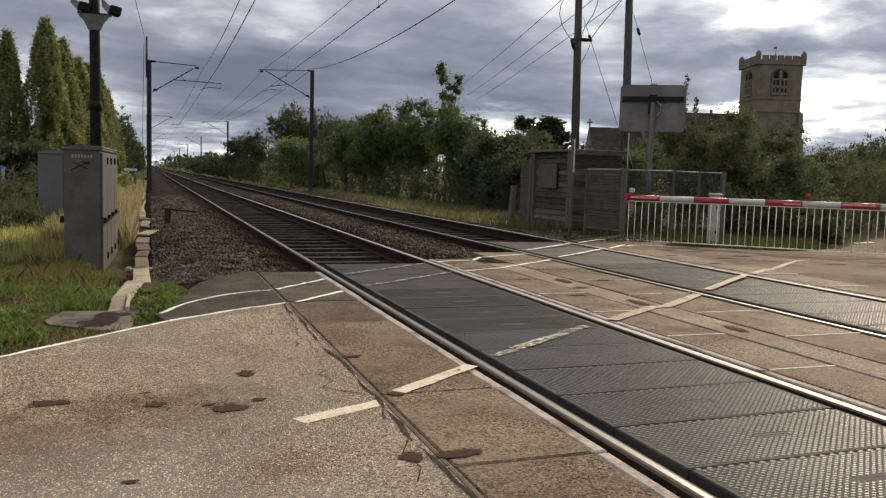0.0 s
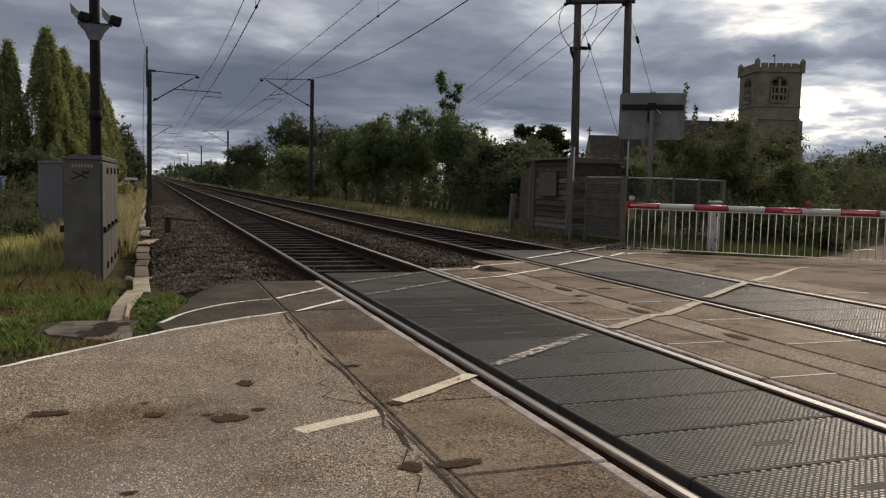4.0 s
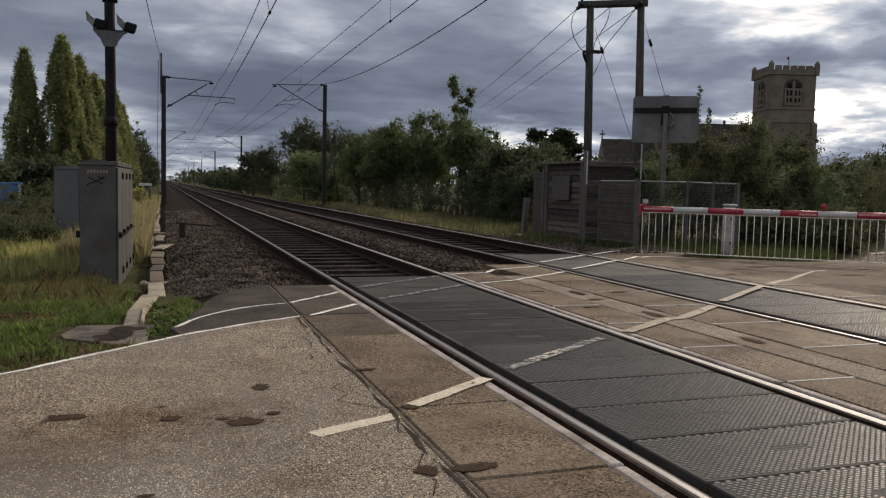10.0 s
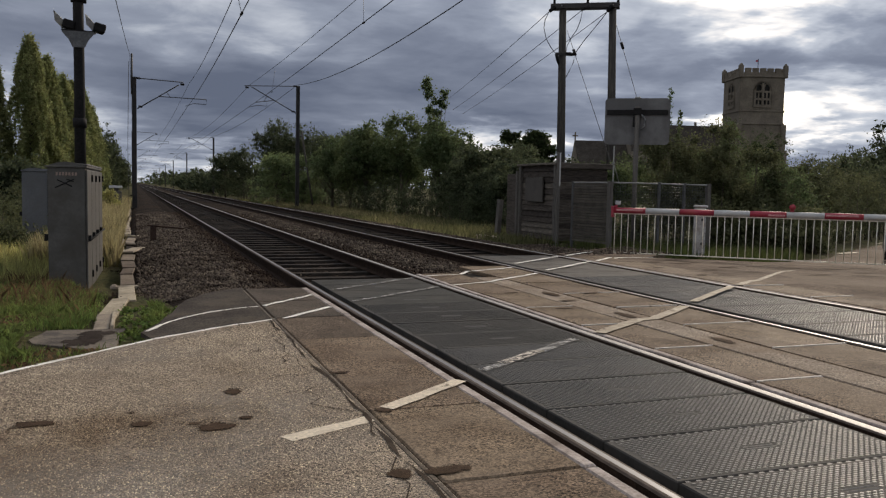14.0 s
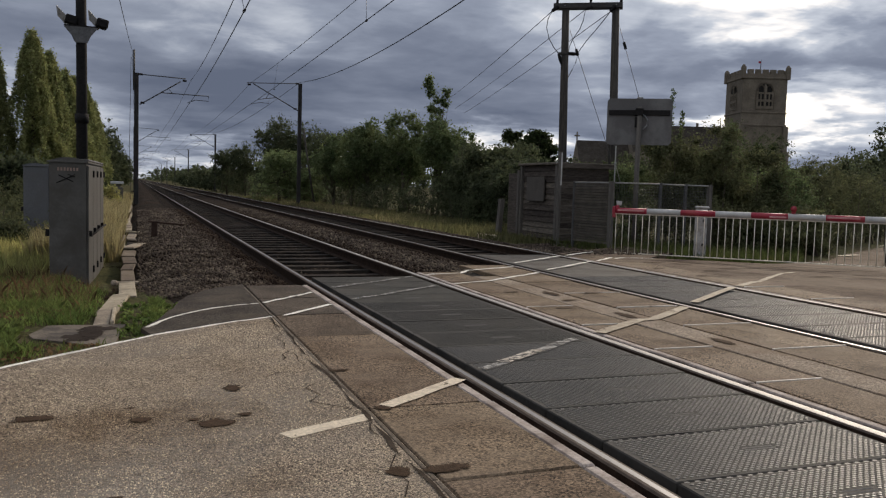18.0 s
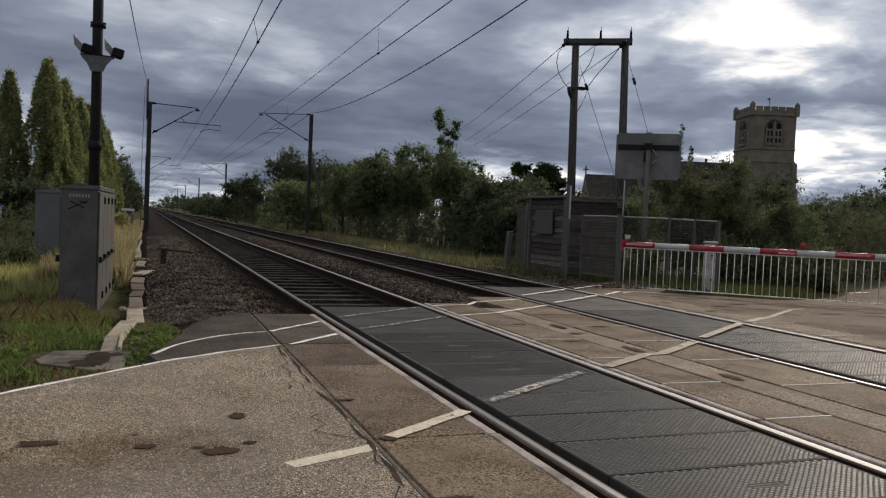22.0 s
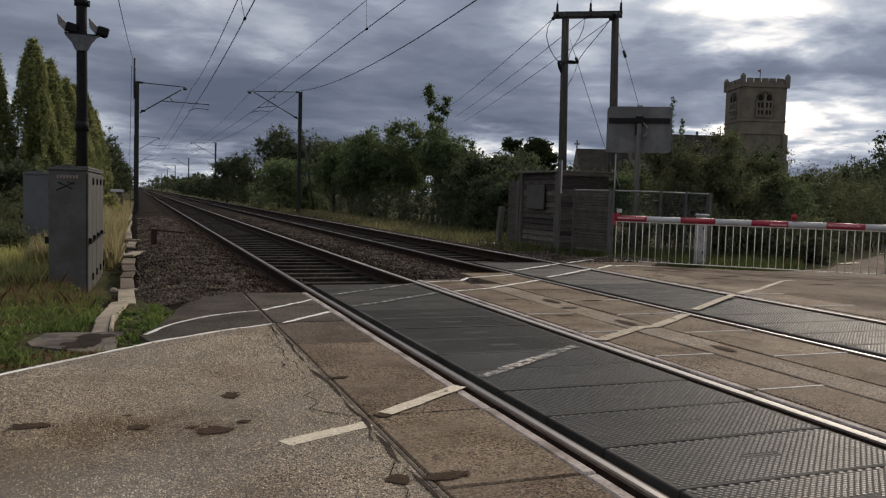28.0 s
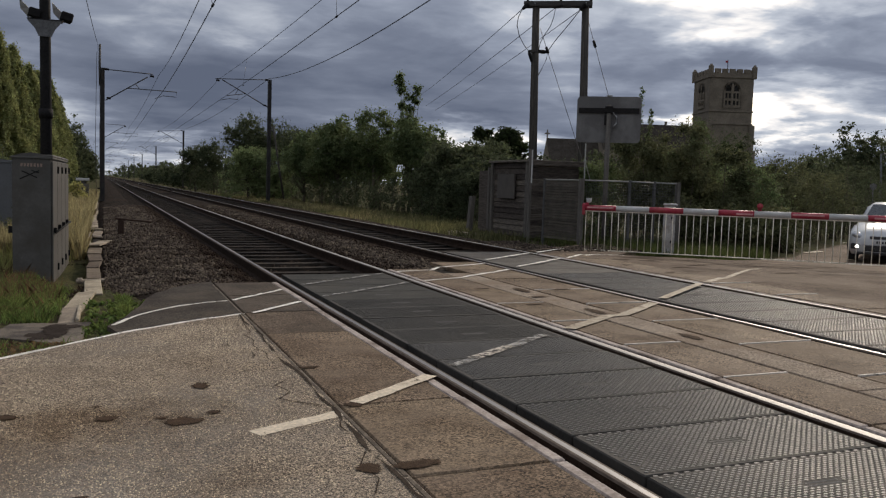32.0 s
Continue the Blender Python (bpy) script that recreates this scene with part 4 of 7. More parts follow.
def build_deck():
    deck = empty("crossing_deck", pose(0, 0, 0), label="level crossing deck of brown concrete panels and black rubber mats", category="level crossing", kind="structure")
    rnd = random.Random(4)

    def panels(x0, x1, joints, material, name="panel", gap=0.009, label="", z0=None):
        for a, b in zip(joints[:-1], joints[1:]):
            zc = deck_z((x0 + x1) / 2, 0) if z0 is None else z0
            me = panel_mesh(x1 - x0, b - a - gap, 0.13)
            me.materials.append(material)
            ob = part(name, me, None, deck, label, pose((x0 + x1) / 2, (a + b) / 2, zc - 0.004 + rnd.uniform(-0.003, 0.003)))
            ob.rotation_euler[2] = rnd.uniform(-0.002, 0.002)

    def run(start, step, lo, hi):
        out = [start]
        while out[-1] - step > lo:
            out.append(out[-1] - step)
        out = out[::-1]
        while out[-1] + step <= hi + 0.01:
            out.append(out[-1] + step)
        return out

    panels(-0.765, -0.155, run(2.41, 1.05, -8, 2.5) + [4.44], M_PANEL)
    panels(-0.765, -0.155, [4.44, 5.46], M_PANELMID, label="soiled concrete panel")
    panels(-0.765, -0.155, [5.46, 6.50, 7.52], M_PANELDIRTY, label="dirt-blackened concrete panel")
    panels(-0.806, -0.774, run(2.41, 1.05, -8, 2.5) + [4.44, 5.46, 6.50, 7.40], M_EDGESTRIP, "edge_strip", 0.006, "narrow worn concrete strip along the joint", z0=0.003)
    panels(-0.150, -0.085, run(2.41, 1.05, -8, 6.7) + [7.52], M_EDGE, "edging", 0.01, "pale concrete lip beside the rail")
    me = mat_mesh(1.29, 0.539)
    flat = mat_mesh(1.29, 0.539, M_MATWORN, None, False)
    rubbed = mat_mesh(1.29, 0.539, M_MAT, M_STUDWORN)
    for k in range(-17, 11):
        y = 2.2 + 0.5535 * (k + 0.5)
        part("mat", me if k < 3 else (rubbed if k < 7 else flat), None, deck, "", pose(0.7525 + 0.012, y, -0.006 + rnd.uniform(-0.002, 0.002)))
    panels(1.59, 1.655, run(2.40, 1.05, -8, 8.9), M_EDGE, "edging", 0.01, "pale concrete lip beside the rail")
    panels(1.66, 2.165, run(2.40, 1.05, -8, 8.9), M_PANEL)
    panels(2.192, 2.533, run(1.9, 3.15, -8, 9.0), M_STRIP, "centre_strip", 0.01)
    panels(2.56, 3.27, run(3.26, 1.06, -8, 9.9), M_PANEL)
    me2 = mat_mesh(1.36, 0.539, M_DUSTYMAT, M_SCUFF, False)
    me3 = mat_mesh(1.36, 0.539, M_DUSTYMAT, M_STUDDUSTY)
    for k in range(-21, 16):
        y = 2.35 + 0.5535 * (k + 0.5)
        part("mat", me2 if k > 9 else me3, None, deck, "", pose(3.365 + 0.7525 + 0.010, y, 0.010))
    panels(4.965, 5.01, run(3.26, 1.06, -8, 11.5), M_EDGE, "edging", 0.01, "pale concrete lip beside the rail")
    panels(5.015, 5.62, run(3.26, 1.06, -8, 11.7), M_PANEL)
    for x0, x1, y in ((1.66, 2.165, 3.45), (1.66, 2.165, 2.40), (1.66, 2.165, 4.50), (2.56, 3.27, 3.26), (2.56, 3.27, 4.32), (2.56, 3.27, 2.20), (5.02, 5.62, 5.38), (5.02, 5.62, 6.44), (2.56, 3.27, 5.38), (1.66, 2.165, 5.55), (2.56, 3.27, 6.44), (-0.76, -0.16, 2.41)):
        part("joint_seal", box((x0, y - 0.009, -0.03), (x1, y + 0.009, deck_z((x0 + x1) / 2, y) + (0.003 if x0 > 0 else -0.02)), 0.002), M_SEAL if x0 > 0 else M_JOINT, deck, "pale joint filler")
    # fill under the pieces
    bm = bmesh.new()
    for lo, hi in (((-0.80, -8, -0.3), (-0.10, 7.45, -0.055)), ((0.10, -8, -0.3), (1.40, 8.2, -0.06)), ((1.60, -8, -0.3), (3.26, 9.0, -0.055)),
                   ((3.47, -8, -0.3), (4.76, 10.5, -0.04)), ((4.97, -8, -0.3), (5.6, 11.5, -0.03))):
        bm_box(bm, lo, hi)
    part("bedding", bm, M_JOINT, deck, "dark bedding in the joints")
    # painted lines from piece to piece
    zp = lambda x, y: deck_z(x, y) + 0.001
    zm = lambda x, y: deck_z(x, y) + 0.003 + (0.012 if x > 3 else 0.0)
    for k, (line, w, zf, mt, lb) in enumerate((
            ([(-0.755, 6.17), (-0.17, 6.86)], 0.045, zp, M_WHITE, "white line"), ([(-0.70, 5.40), (-0.17, 5.97)], 0.045, zp, M_WHITE, "worn white line"),
            ([(0.13, 7.21), (1.40, 8.20)], 0.055, zm, M_WORN, "rubbed white line"), ([(0.13, 6.29), (1.40, 7.29)], 0.06, zm, M_WORN, "rubbed white line"),
            ([(1.61, 8.36), (2.15, 8.52), (2.40, 8.85), (3.26, 9.25)], 0.055, zp, M_WHITE, "white line"), ([(1.61, 7.38), (2.18, 7.64), (3.25, 8.45)], 0.055, zp, M_WHITE, "white line"),
            ([(3.50, 9.66), (4.75, 10.60)], 0.055, zm, M_WHITE, "white line"), ([(3.50, 8.65), (4.75, 9.60)], 0.055, zm, M_WHITE, "white line"),
            ([(4.98, 10.76), (5.6, 11.3), (5.93, 11.50)], 0.06, lambda x, y: 0.033, M_WHITE, "white line"), ([(4.98, 9.78), (5.62, 10.36)], 0.06, lambda x, y: 0.033, M_WHITE, "white line"),
            ([(-0.68, 2.42), (-0.09, 2.89)], 0.088, zp, M_CREAM, "cream painted dash"),
            ([(0.14, 3.10), (0.40, 3.28)], 0.07, zm, M_WORN, "nearly worn off dash"), ([(0.36, 3.26), (0.58, 3.42), (0.80, 3.58)], 0.085, zm, M_FAINT, "worn cream dash"), ([(0.78, 3.56), (1.27, 3.92)], 0.075, zm, M_WORN, "nearly worn off dash"),
            ([(1.60, 4.12), (2.3, 4.62), (2.50, 4.66), (3.27, 5.25)], 0.105, zp, M_CREAMDULL, "cream painted dash"),
            ([(3.50, 5.42), (4.75, 6.34)], 0.09, zm, M_CREAMDULL, "worn cream dash"), ([(4.98, 6.50), (5.6, 6.92)], 0.09, lambda x, y: 0.033, M_CREAMDULL, "worn cream dash"))):
        ribbon("painted_line", line, w, zf, mt, deck, lb, seed=40 + k, jitter=0.005 if mt in (M_CREAM, M_CREAMDULL, M_FAINT) else 0.012, thick=0.004, wave=0.006 if mt in (M_CREAM, M_CREAMDULL, M_FAINT) else 0.018)
    for k, (x, y, a, b) in enumerate(((-0.72, 3.28, 0.075, 0.035), (-0.70, 1.48, 0.10, 0.05), (-0.70, 2.40, 0.05, 0.05), (2.3, 5.9, 0.12, 0.04), (2.0, 5.4, 0.10, 0.03), (2.0, 6.6, 0.10, 0.04), (2.9, 6.4, 0.12, 0.04), (2.38, 3.6, 0.05, 0.14), (2.34, 4.9, 0.06, 0.2), (2.4, 6.4, 0.06, 0.2), (5.3, 7.6, 0.10, 0.06), (5.3, 8.6, 0.12, 0.06))):
        blob("stain", x, y, a, b, zp, M_STAIN, deck, 60 + k)


build_deck()


M_FADED = surface("faded_pink_paint", (0.24, 0.17, 0.14), (0.30, 0.21, 0.17), scale=20, fine=60, rough=0.7, bump=0)
M_PALEGREY = surface("pale_grey_paint", (0.30, 0.30, 0.30), (0.36, 0.36, 0.355), scale=3, fine=30, fine_amount=0.08, rough=0.6, bump=0.05, stain=(0.22, 0.21, 0.2), stain_scale=3)
# ---- cabinets and cable route ----
M_PALECAB = surface("pale_blue_grey_paint", (0.095, 0.098, 0.106), (0.125, 0.128, 0.136), scale=1.6, fine=30, fine_amount=0.1, rough=0.6, bump=0.08, stain=(0.10, 0.10, 0.10), stain_scale=2.0, stain_amount=0.6, spec=0.3)


def cabinet(m, w, l, h, doors, label, marked=False):
    """An equipment case: end towards -y, doors on +x."""
    paint = M_GREY if marked else M_PALECAB
    c = empty("equipment_cabinet", m, label=label, category="cabinet", group="trackside cabinets")
    bm = bmesh.new()
    # body with a low curved roof line at its end
    prof = [(-w, 0.0), (-w, h - 0.05), (-w * 0.75, h - 0.015), (-w * 0.5, h), (-w * 0.25, h - 0.015), (0, h - 0.05), (0, 0.0)]
    a = [bm.verts.new((x, 0, z)) for x, z in prof]
    b = [bm.verts.new((x, l, z)) for x, z in prof]
    bm.faces.new(a); bm.faces.new(b[::-1])
    for i in range(len(prof)):
        j = (i + 1) % len(prof)
        bm.faces.new((a[j], a[i], b[i], b[j]))
    bmesh.ops.recalc_face_normals(bm, faces=bm.faces)
    part("body", bm, paint, c)
    part("roof_lip", box((-w - 0.02, -0.02, h - 0.075), (0.025, l + 0.02, h - 0.05), 0.004), paint, c)
    part("plinth", box((-w - 0.03, -0.03, -0.25), (0.03, l + 0.03, 0.02), 0.01), M_SLEEPER, c, "concrete plinth")
    step = l / doors
    for k in range(doors):
        d = part("door", box((0.002, step * k + 0.02, 0.06), (0.028, step * (k + 1) - 0.02, h - 0.10), 0.006), paint, c)
        part("handle", box((0.028, step * k + 0.06, h * 0.42), (0.065, step * k + 0.11, h * 0.46), 0.004), M_BLACK, d, "black handle")
        for z in (0.2, h - 0.25):
            part("hinge", box((0.026, step * (k + 1) - 0.06, z), (0.05, step * (k + 1) - 0.01, z + 0.09), 0.004), M_BLACK, d)
    tube("locking_bar", [(0.055, 0.05, h * 0.425), (0.055, l - 0.05, h * 0.425)], 0.014, M_BLACK, c, 6)
    for k in range(doors):
        part("roof_cap", box((-w * 0.2, step * k + 0.03, h - 0.055), (0.03, step * (k + 1) - 0.03, h - 0.02), 0.012), paint, c)
    part("lamp_plate", box((-w - 0.05, 0.02, h * 0.42), (-w, 0.07, h * 0.47), 0.004), M_BLACK, c)
    # faded lettering too worn to read, and a struck-out scrawl below it
    for i in range(7 if marked else 0):
        x = -w * 0.78 + i * w * 0.085
        part("worn_lettering", box((x, -0.004, h - 0.175), (x + w * 0.055, -0.001, h - 0.135), 0), M_FADED, c, "faded pale lettering")
    for (x0, z0, x1, z1) in ((-w * 0.8, h - 0.33, -w * 0.3, h - 0.22), (-w * 0.75, h - 0.23, -w * 0.35, h - 0.31), (-w * 0.5, h - 0.22, -w * 0.3, h - 0.25)) if marked else ():
        tube("scrawl", [(x0, -0.003, z0), (x1, -0.003, z1)], 0.006, M_BLACK, c, 5)
    return c


cabinet(pose(-2.47, 9.85, -0.36, 0, 0, -1.6), 0.43, 2.8, 1.73, 4, "tall grey steel equipment cabinet with black handles beside the track", True)
cabinet(pose(-3.55, 17.0, -0.30, 0, 0, 2), 0.46, 2.2, 1.68, 3, "second grey steel equipment cabinet behind tall grass")


def build_cable_route():
    r = empty("cable_trough", pose(0, 0, 0), label="broken line of pale concrete cable trough lids beside the ballast", category="cable trough")
    rnd = random.Random(8)
    spec = [(-2.140, 5.99, 0.125, 0.74, -0.5, M_LID), (-2.078, 7.02, 0.175, 1.36, -4.5, M_LID), (-1.97, 8.36, 0.18, 1.30, 1, M_LID), (-1.97, 9.22, 0.25, 0.13, 4, M_LID),
            (-1.98, 9.95, 0.17, 1.2, 1, M_LIDBROWN), (-1.985, 11.10, 0.17, 0.92, -2, M_LIDBROWN), (-1.98, 12.2, 0.20, 1.0, 2, M_LIDBROWN), (-1.99, 13.3, 0.21, 1.05, -1, M_LIDBROWN),
            (-1.92, 15.0, 0.25, 1.5, -9, M_LID), (-2.15, 15.4, 0.15, 1.0, 2, M_LID), (-2.16, 16.5, 0.16, 1.0, -2, M_LID), (-2.17, 17.6, 0.16, 1.0, 1, M_LID),
            (-1.97, 16.95, 0.18, 0.9, 2, M_LID), (-1.97, 17.9, 0.18, 0.85, -3, M_LID), (-2.03, 19.7, 0.12, 0.52, 62, M_LID)]
    y = 20.2
    while y < 62:
        l = rnd.choice((0.92, 0.96, 1.0))
        spec.append((-2.08 - 0.0035 * (y - 20) + 0.03 * math.sin(y * 0.7), y + l / 2, 0.145, l - 0.03, rnd.uniform(-2, 2), M_LID))
        y += l
    for x, y, w, l, rz, mt in spec:
        me = panel_mesh(w, l, 0.035, 0.006); me.materials.append(mt)
        part("lid", me, None, r, "", pose(x, y, max(-0.14, ground_z(x, y) + 0.03) + rnd.uniform(-0.012, 0.008), rnd.uniform(-1.2, 1.2), rnd.uniform(-4, 4), rz))
    part("kerb_strip", box((-2.073, 5.64, -0.2), (-2.045, 6.38, -0.040), 0.006), M_LID, r, "raised pale concrete lip")
    part("loose_stone", box((-2.16, 8.9, -0.16), (-2.08, 9.05, -0.10), 0.02), M_LID, r)
    part("trough", box((-2.13, 20.0, -0.45), (-2.03, 40, -0.18), 0.005), M_SLEEPER, r, "concrete trough")
    part("trough", box((-2.05, 7.75, -0.45), (-1.91, 20, -0.18), 0.005), M_SLEEPER, r, "concrete trough")
    part("trough", box((-2.18, 5.8, -0.40), (-2.02, 7.7, -0.18), 0.005), M_SLEEPER, r, "concrete trough")


M_LIDBROWN = surface("brown_trough_concrete", (0.13, 0.10, 0.075), (0.20, 0.16, 0.12), scale=4, fine=50, fine_amount=0.3, rough=0.85, bump=0.4, piece=0.25, spec=0.15)
M_LID = surface("pale_trough_concrete", (0.27, 0.222, 0.162), (0.40, 0.335, 0.252), scale=4, fine=50, fine_amount=0.25, rough=0.8, bump=0.4, piece=0.3, stain=(0.14, 0.115, 0.085), stain_scale=3, stain_amount=0.7, spec=0.2)
build_cable_route()
M_COVER = surface("weathered_cover_concrete", (0.115, 0.094, 0.075), (0.170, 0.142, 0.112), scale=3, fine=50, fine_amount=0.3, rough=0.8, bump=0.3, stain=(0.035, 0.03, 0.028), stain_scale=2.2, stain_amount=0.9, spec=0.15)
cover_z = lambda x, y: -0.068
tagged(part("inspection_cover", mesh_of("inspection_cover", *slab([(-2.63, 5.25), (-2.57, 5.50), (-2.54, 5.64), (-2.38, 5.65), (-2.20, 5.61), (-1.95, 5.62), (-1.99, 5.35), (-2.00, 5.06), (-2.02, 4.81), (-2.13, 4.77), (-2.25, 4.80), (-2.34, 4.89), (-2.44, 4.97), (-2.58, 5.07)], cover_z, 0.10), M_COVER)),
       "stained grey concrete inspection cover in the grass", "cover")
M_DAMP = surface("damp_concrete", (0.030, 0.023, 0.019), (0.046, 0.036, 0.030), scale=5, fine=70, fine_amount=0.3, rough=0.9, bump=0.2, spec=0.03)
for k, (x, y, a, b) in enumerate(((-2.24, 5.06, 0.10, 0.12), (-2.17, 5.42, 0.12, 0.09), (-2.19, 5.22, 0.07, 0.13))):
    blob("damp_stain", x, y, a, b, lambda u, v, k=k: cover_z(u, v) + 0.0012 * k, M_DAMP, bpy.data.objects["inspection_cover"], 205 + k)


M_RUST = surface("rust", (0.032, 0.021, 0.017), (0.060, 0.038, 0.029), scale=6, fine=60, fine_amount=0.4, rough=0.9, bump=0.4, spec=0.1)


def low_frame():
    g = empty("point_rod_frame", pose(-1.55, 17.1, -0.16), label="low rusty steel trestle on the ballast", category="trestle")
    part("rail_bar", box((-0.12, -0.05, 0.35), (0.62, 0.05, 0.385), 0.006, Matrix.Rotation(radians(5), 4, "Y")), M_RUST, g, "rusty top plate")
    part("leg", box((-0.02, -0.05, -0.08), (0.10, 0.05, 0.35), 0.008), M_RUST, g)
    part("foot", box((-0.06, -0.09, -0.08), (0.16, 0.09, 0.0), 0.008), M_RUST, g)


low_frame()


# ---- lamp post with two floodlights ----
M_BRACKET = surface("dull_bracket_steel", (0.085, 0.087, 0.09), (0.13, 0.13, 0.135), scale=4, fine=30, rough=0.6, bump=0.1, metal=0.3)


def floodlight_post():
    p = empty("floodlight_post", pose(-2.76, 14.1, -0.25), label="black steel post with two floodlights on a bracket", category="lamp post")
    tube("pole", [(0, 0, 0), (0.0, 0, 3.2), (-0.03, 0, 8.0)], [0.098, 0.087, 0.082], M_BLACK, p, 18)
    tube("collar", [(0, 0, 2.30), (0, 0, 2.46)], 0.112, M_BLACK, p, 18)
    clamp = tube("clamp", [(0, 0, 4.43), (0, 0, 4.52)], 0.102, M_BLACK, p, 18)
    for sx in (-1, 1):
        part("lug", box((sx * 0.095 - 0.03, -0.05, 4.42), (sx * 0.095 + 0.03, 0.02, 4.52), 0.008), M_BLACK, clamp)
        tube("bolt", [(sx * 0.115, -0.07, 4.47), (sx * 0.115, 0.03, 4.47)], 0.012, M_GALV, clamp, 6)
    prof = [(-0.26, 3.93), (0.25, 3.93), (0.25, 3.90), (0.155, 3.78), (0.098, 3.655), (-0.098, 3.655), (-0.155, 3.78), (-0.26, 3.90)]
    n = len(prof)
    V = [(x, -0.115, z) for x, z in prof] + [(x, -0.10, z) for x, z in prof]
    F = [tuple(range(n)), tuple(range(2 * n - 1, n - 1, -1))] + [(i, i + n, (i + 1) % n + n, (i + 1) % n) for i in range(n)]
    part("bracket", mesh_of("bracket", V, F, M_BRACKET), None, p, "dull grey flared bracket plate")
    part("shelf", box((-0.27, -0.12, 3.925), (0.26, 0.12, 3.945), 0.004), M_BLACK, p)
    for x, z, q in ((-0.165, 4.035, -1), (0.325, 4.015, 1)):
        f = part("floodlight", box((-0.095, -0.10, -0.075), (0.095, 0.12, 0.075), 0.018), M_BLACK, p, "black floodlight housing", pose(x, -0.02, z, 0, 12, 10))
        for j in range(4):
            part("cooling_fin", box((-0.085, 0.118, -0.06 + 0.035 * j), (0.085, 0.145, -0.05 + 0.035 * j), 0.002), M_BLACK, f)
        V = [(-0.215, -0.17, 0.195), (-0.075, -0.06, 0.065), (-0.080, 0.04, -0.075), (-0.205, -0.05, 0.045)]
        V += [(a + 0.006, b + 0.010, c) for a, b, c in V]
        part("visor", mesh_of("visor", V, [(0, 1, 2, 3), (7, 6, 5, 4), (0, 4, 5, 1), (1, 5, 6, 2), (2, 6, 7, 3), (3, 7, 4, 0)], M_VISOR), None, f, "grey visor plate coloured pale as if lit by the sky", pose(0, 0, 0, 0, -12, -10))
        tube("yoke", [(-0.03, 0.0, -0.06), (-0.06, 0.0, -0.11)], 0.022, M_GALV, f, 8)
    return p


# visor steel: skylight put into the base colour, with dark stains
M_VISOR = surface("skylit_visor_steel", (0.46, 0.46, 0.47), (0.58, 0.58, 0.59), scale=5, fine=30, fine_amount=0.2, rough=0.6, bump=0.05, stain=(0.13, 0.12, 0.11), stain_scale=6)
floodlight_post()


# ---- overhead line ----
def mast(x, y, side, h, reach):
    """A catenary mast with its cantilever; side +1: the arm reaches to +x."""
    m = empty("catenary_mast", pose(x, y, -0.3), label="dark steel overhead line mast with a cantilever arm", category="mast", group="overhead line masts")
    s = side
    bm = bmesh.new()
    for lo, hi in (((-0.11, -0.10, 0), (-0.085, 0.10, h + 0.3)), ((0.085, -0.10, 0), (0.11, 0.10, h + 0.3)), ((-0.085, -0.012, 0), (0.085, 0.012, h + 0.3))):
        bm_box(bm, lo, hi)
    part("post", bm, M_MAST, m)
    part("foundation", box((-0.3, -0.3, -0.3), (0.3, 0.3, 0.12), 0.02), M_SLEEPER, m, "concrete foundation")
    top = h + 0.3
    if s > 0:
        tie, strut = [(0.0, 0, 6.74), (2.40, 0, 6.66)], [(0.15, 0, 5.19), (2.15, 0, 6.50)]
        reg, link = [(1.15, 0, 5.87), (3.55, 0, 5.84)], [(1.55, 0, 6.12), (1.75, 0, 5.87)]
        steady, droppers = [(3.55, 0, 5.84), (3.55, 0, 5.58), (2.9, 0, 5.60), (2.50, 0, 5.44)], (2.35, 6.64)
    else:
        tie, strut = [(0.0, 0, 7.78), (-3.35, 0, 7.61)], [(-0.1, 0, 6.05), (-2.95, 0, 7.58)]
        reg, link = [(-2.65, 0, 6.62), (-1.55, 0, 6.80)], [(-1.95, 0, 7.05), (-2.15, 0, 6.72)]
        steady, droppers = [(-1.95, 0, 6.75), (-1.98, 0, 6.41), (-2.5, 0, 6.44), (-3.15, 0, 6.29)], (-3.2, 7.6)
    for nm, run, r in (("tie", tie, 0.026), ("strut", strut, 0.032), ("registration_arm", reg, 0.024), ("link", link, 0.018), ("steady_arm", steady, 0.018)):
        tube(nm, run, r, M_MAST, m, 6)
    for p in ((s * 0.2, tie[0][2]), (droppers[0], droppers[1] - 0.08), (s * 0.3, strut[0][2] + 0.12)):
        tube("insulator", [(p[0] - 0.10, 0, p[1]), (p[0] + 0.10, 0, p[1] - 0.01)], 0.055, M_BLACK, m, 8)
    return m


LEFT_MASTS = [(-1.88, 43.7), (-2.05, 91.0), (-2.0, 140.0), (-2.0, 190.0), (-2.0, 245.0), (-2.0, 300.0), (-2.0, 360), (-2.0, 430)]
RIGHT_MASTS = [(7.95, 51.6), (8.3, 116.0), (8.4, 180.0), (8.4, 245.0), (8.4, 310.0), (8.4, 380.0), (8.4, 450)]
for x, y in LEFT_MASTS:
    mast(x, y, 1, 6.5, 2.5)
for x, y in RIGHT_MASTS:
    mast(x, y, -1, 7.5, 3.3)


def wire(name, pts, sag, label, r=0.012, parent=None):
    run = []
    steps = 20
    for i, (a, b) in enumerate(zip(pts[:-1], pts[1:])):
        for k in range(steps):
            t = k / steps
            p = Vector(a).lerp(Vector(b), t)
            p.z -= 4 * sag[min(i, 1)] * t * (1 - t)
            run.append(p)
    run.append(Vector(pts[-1]))
    ob = tube(name, run, r, M_WIRE, parent, 5)
    if parent is None:
        tagged(ob, label, "wire", group="overhead wires")
    return ob


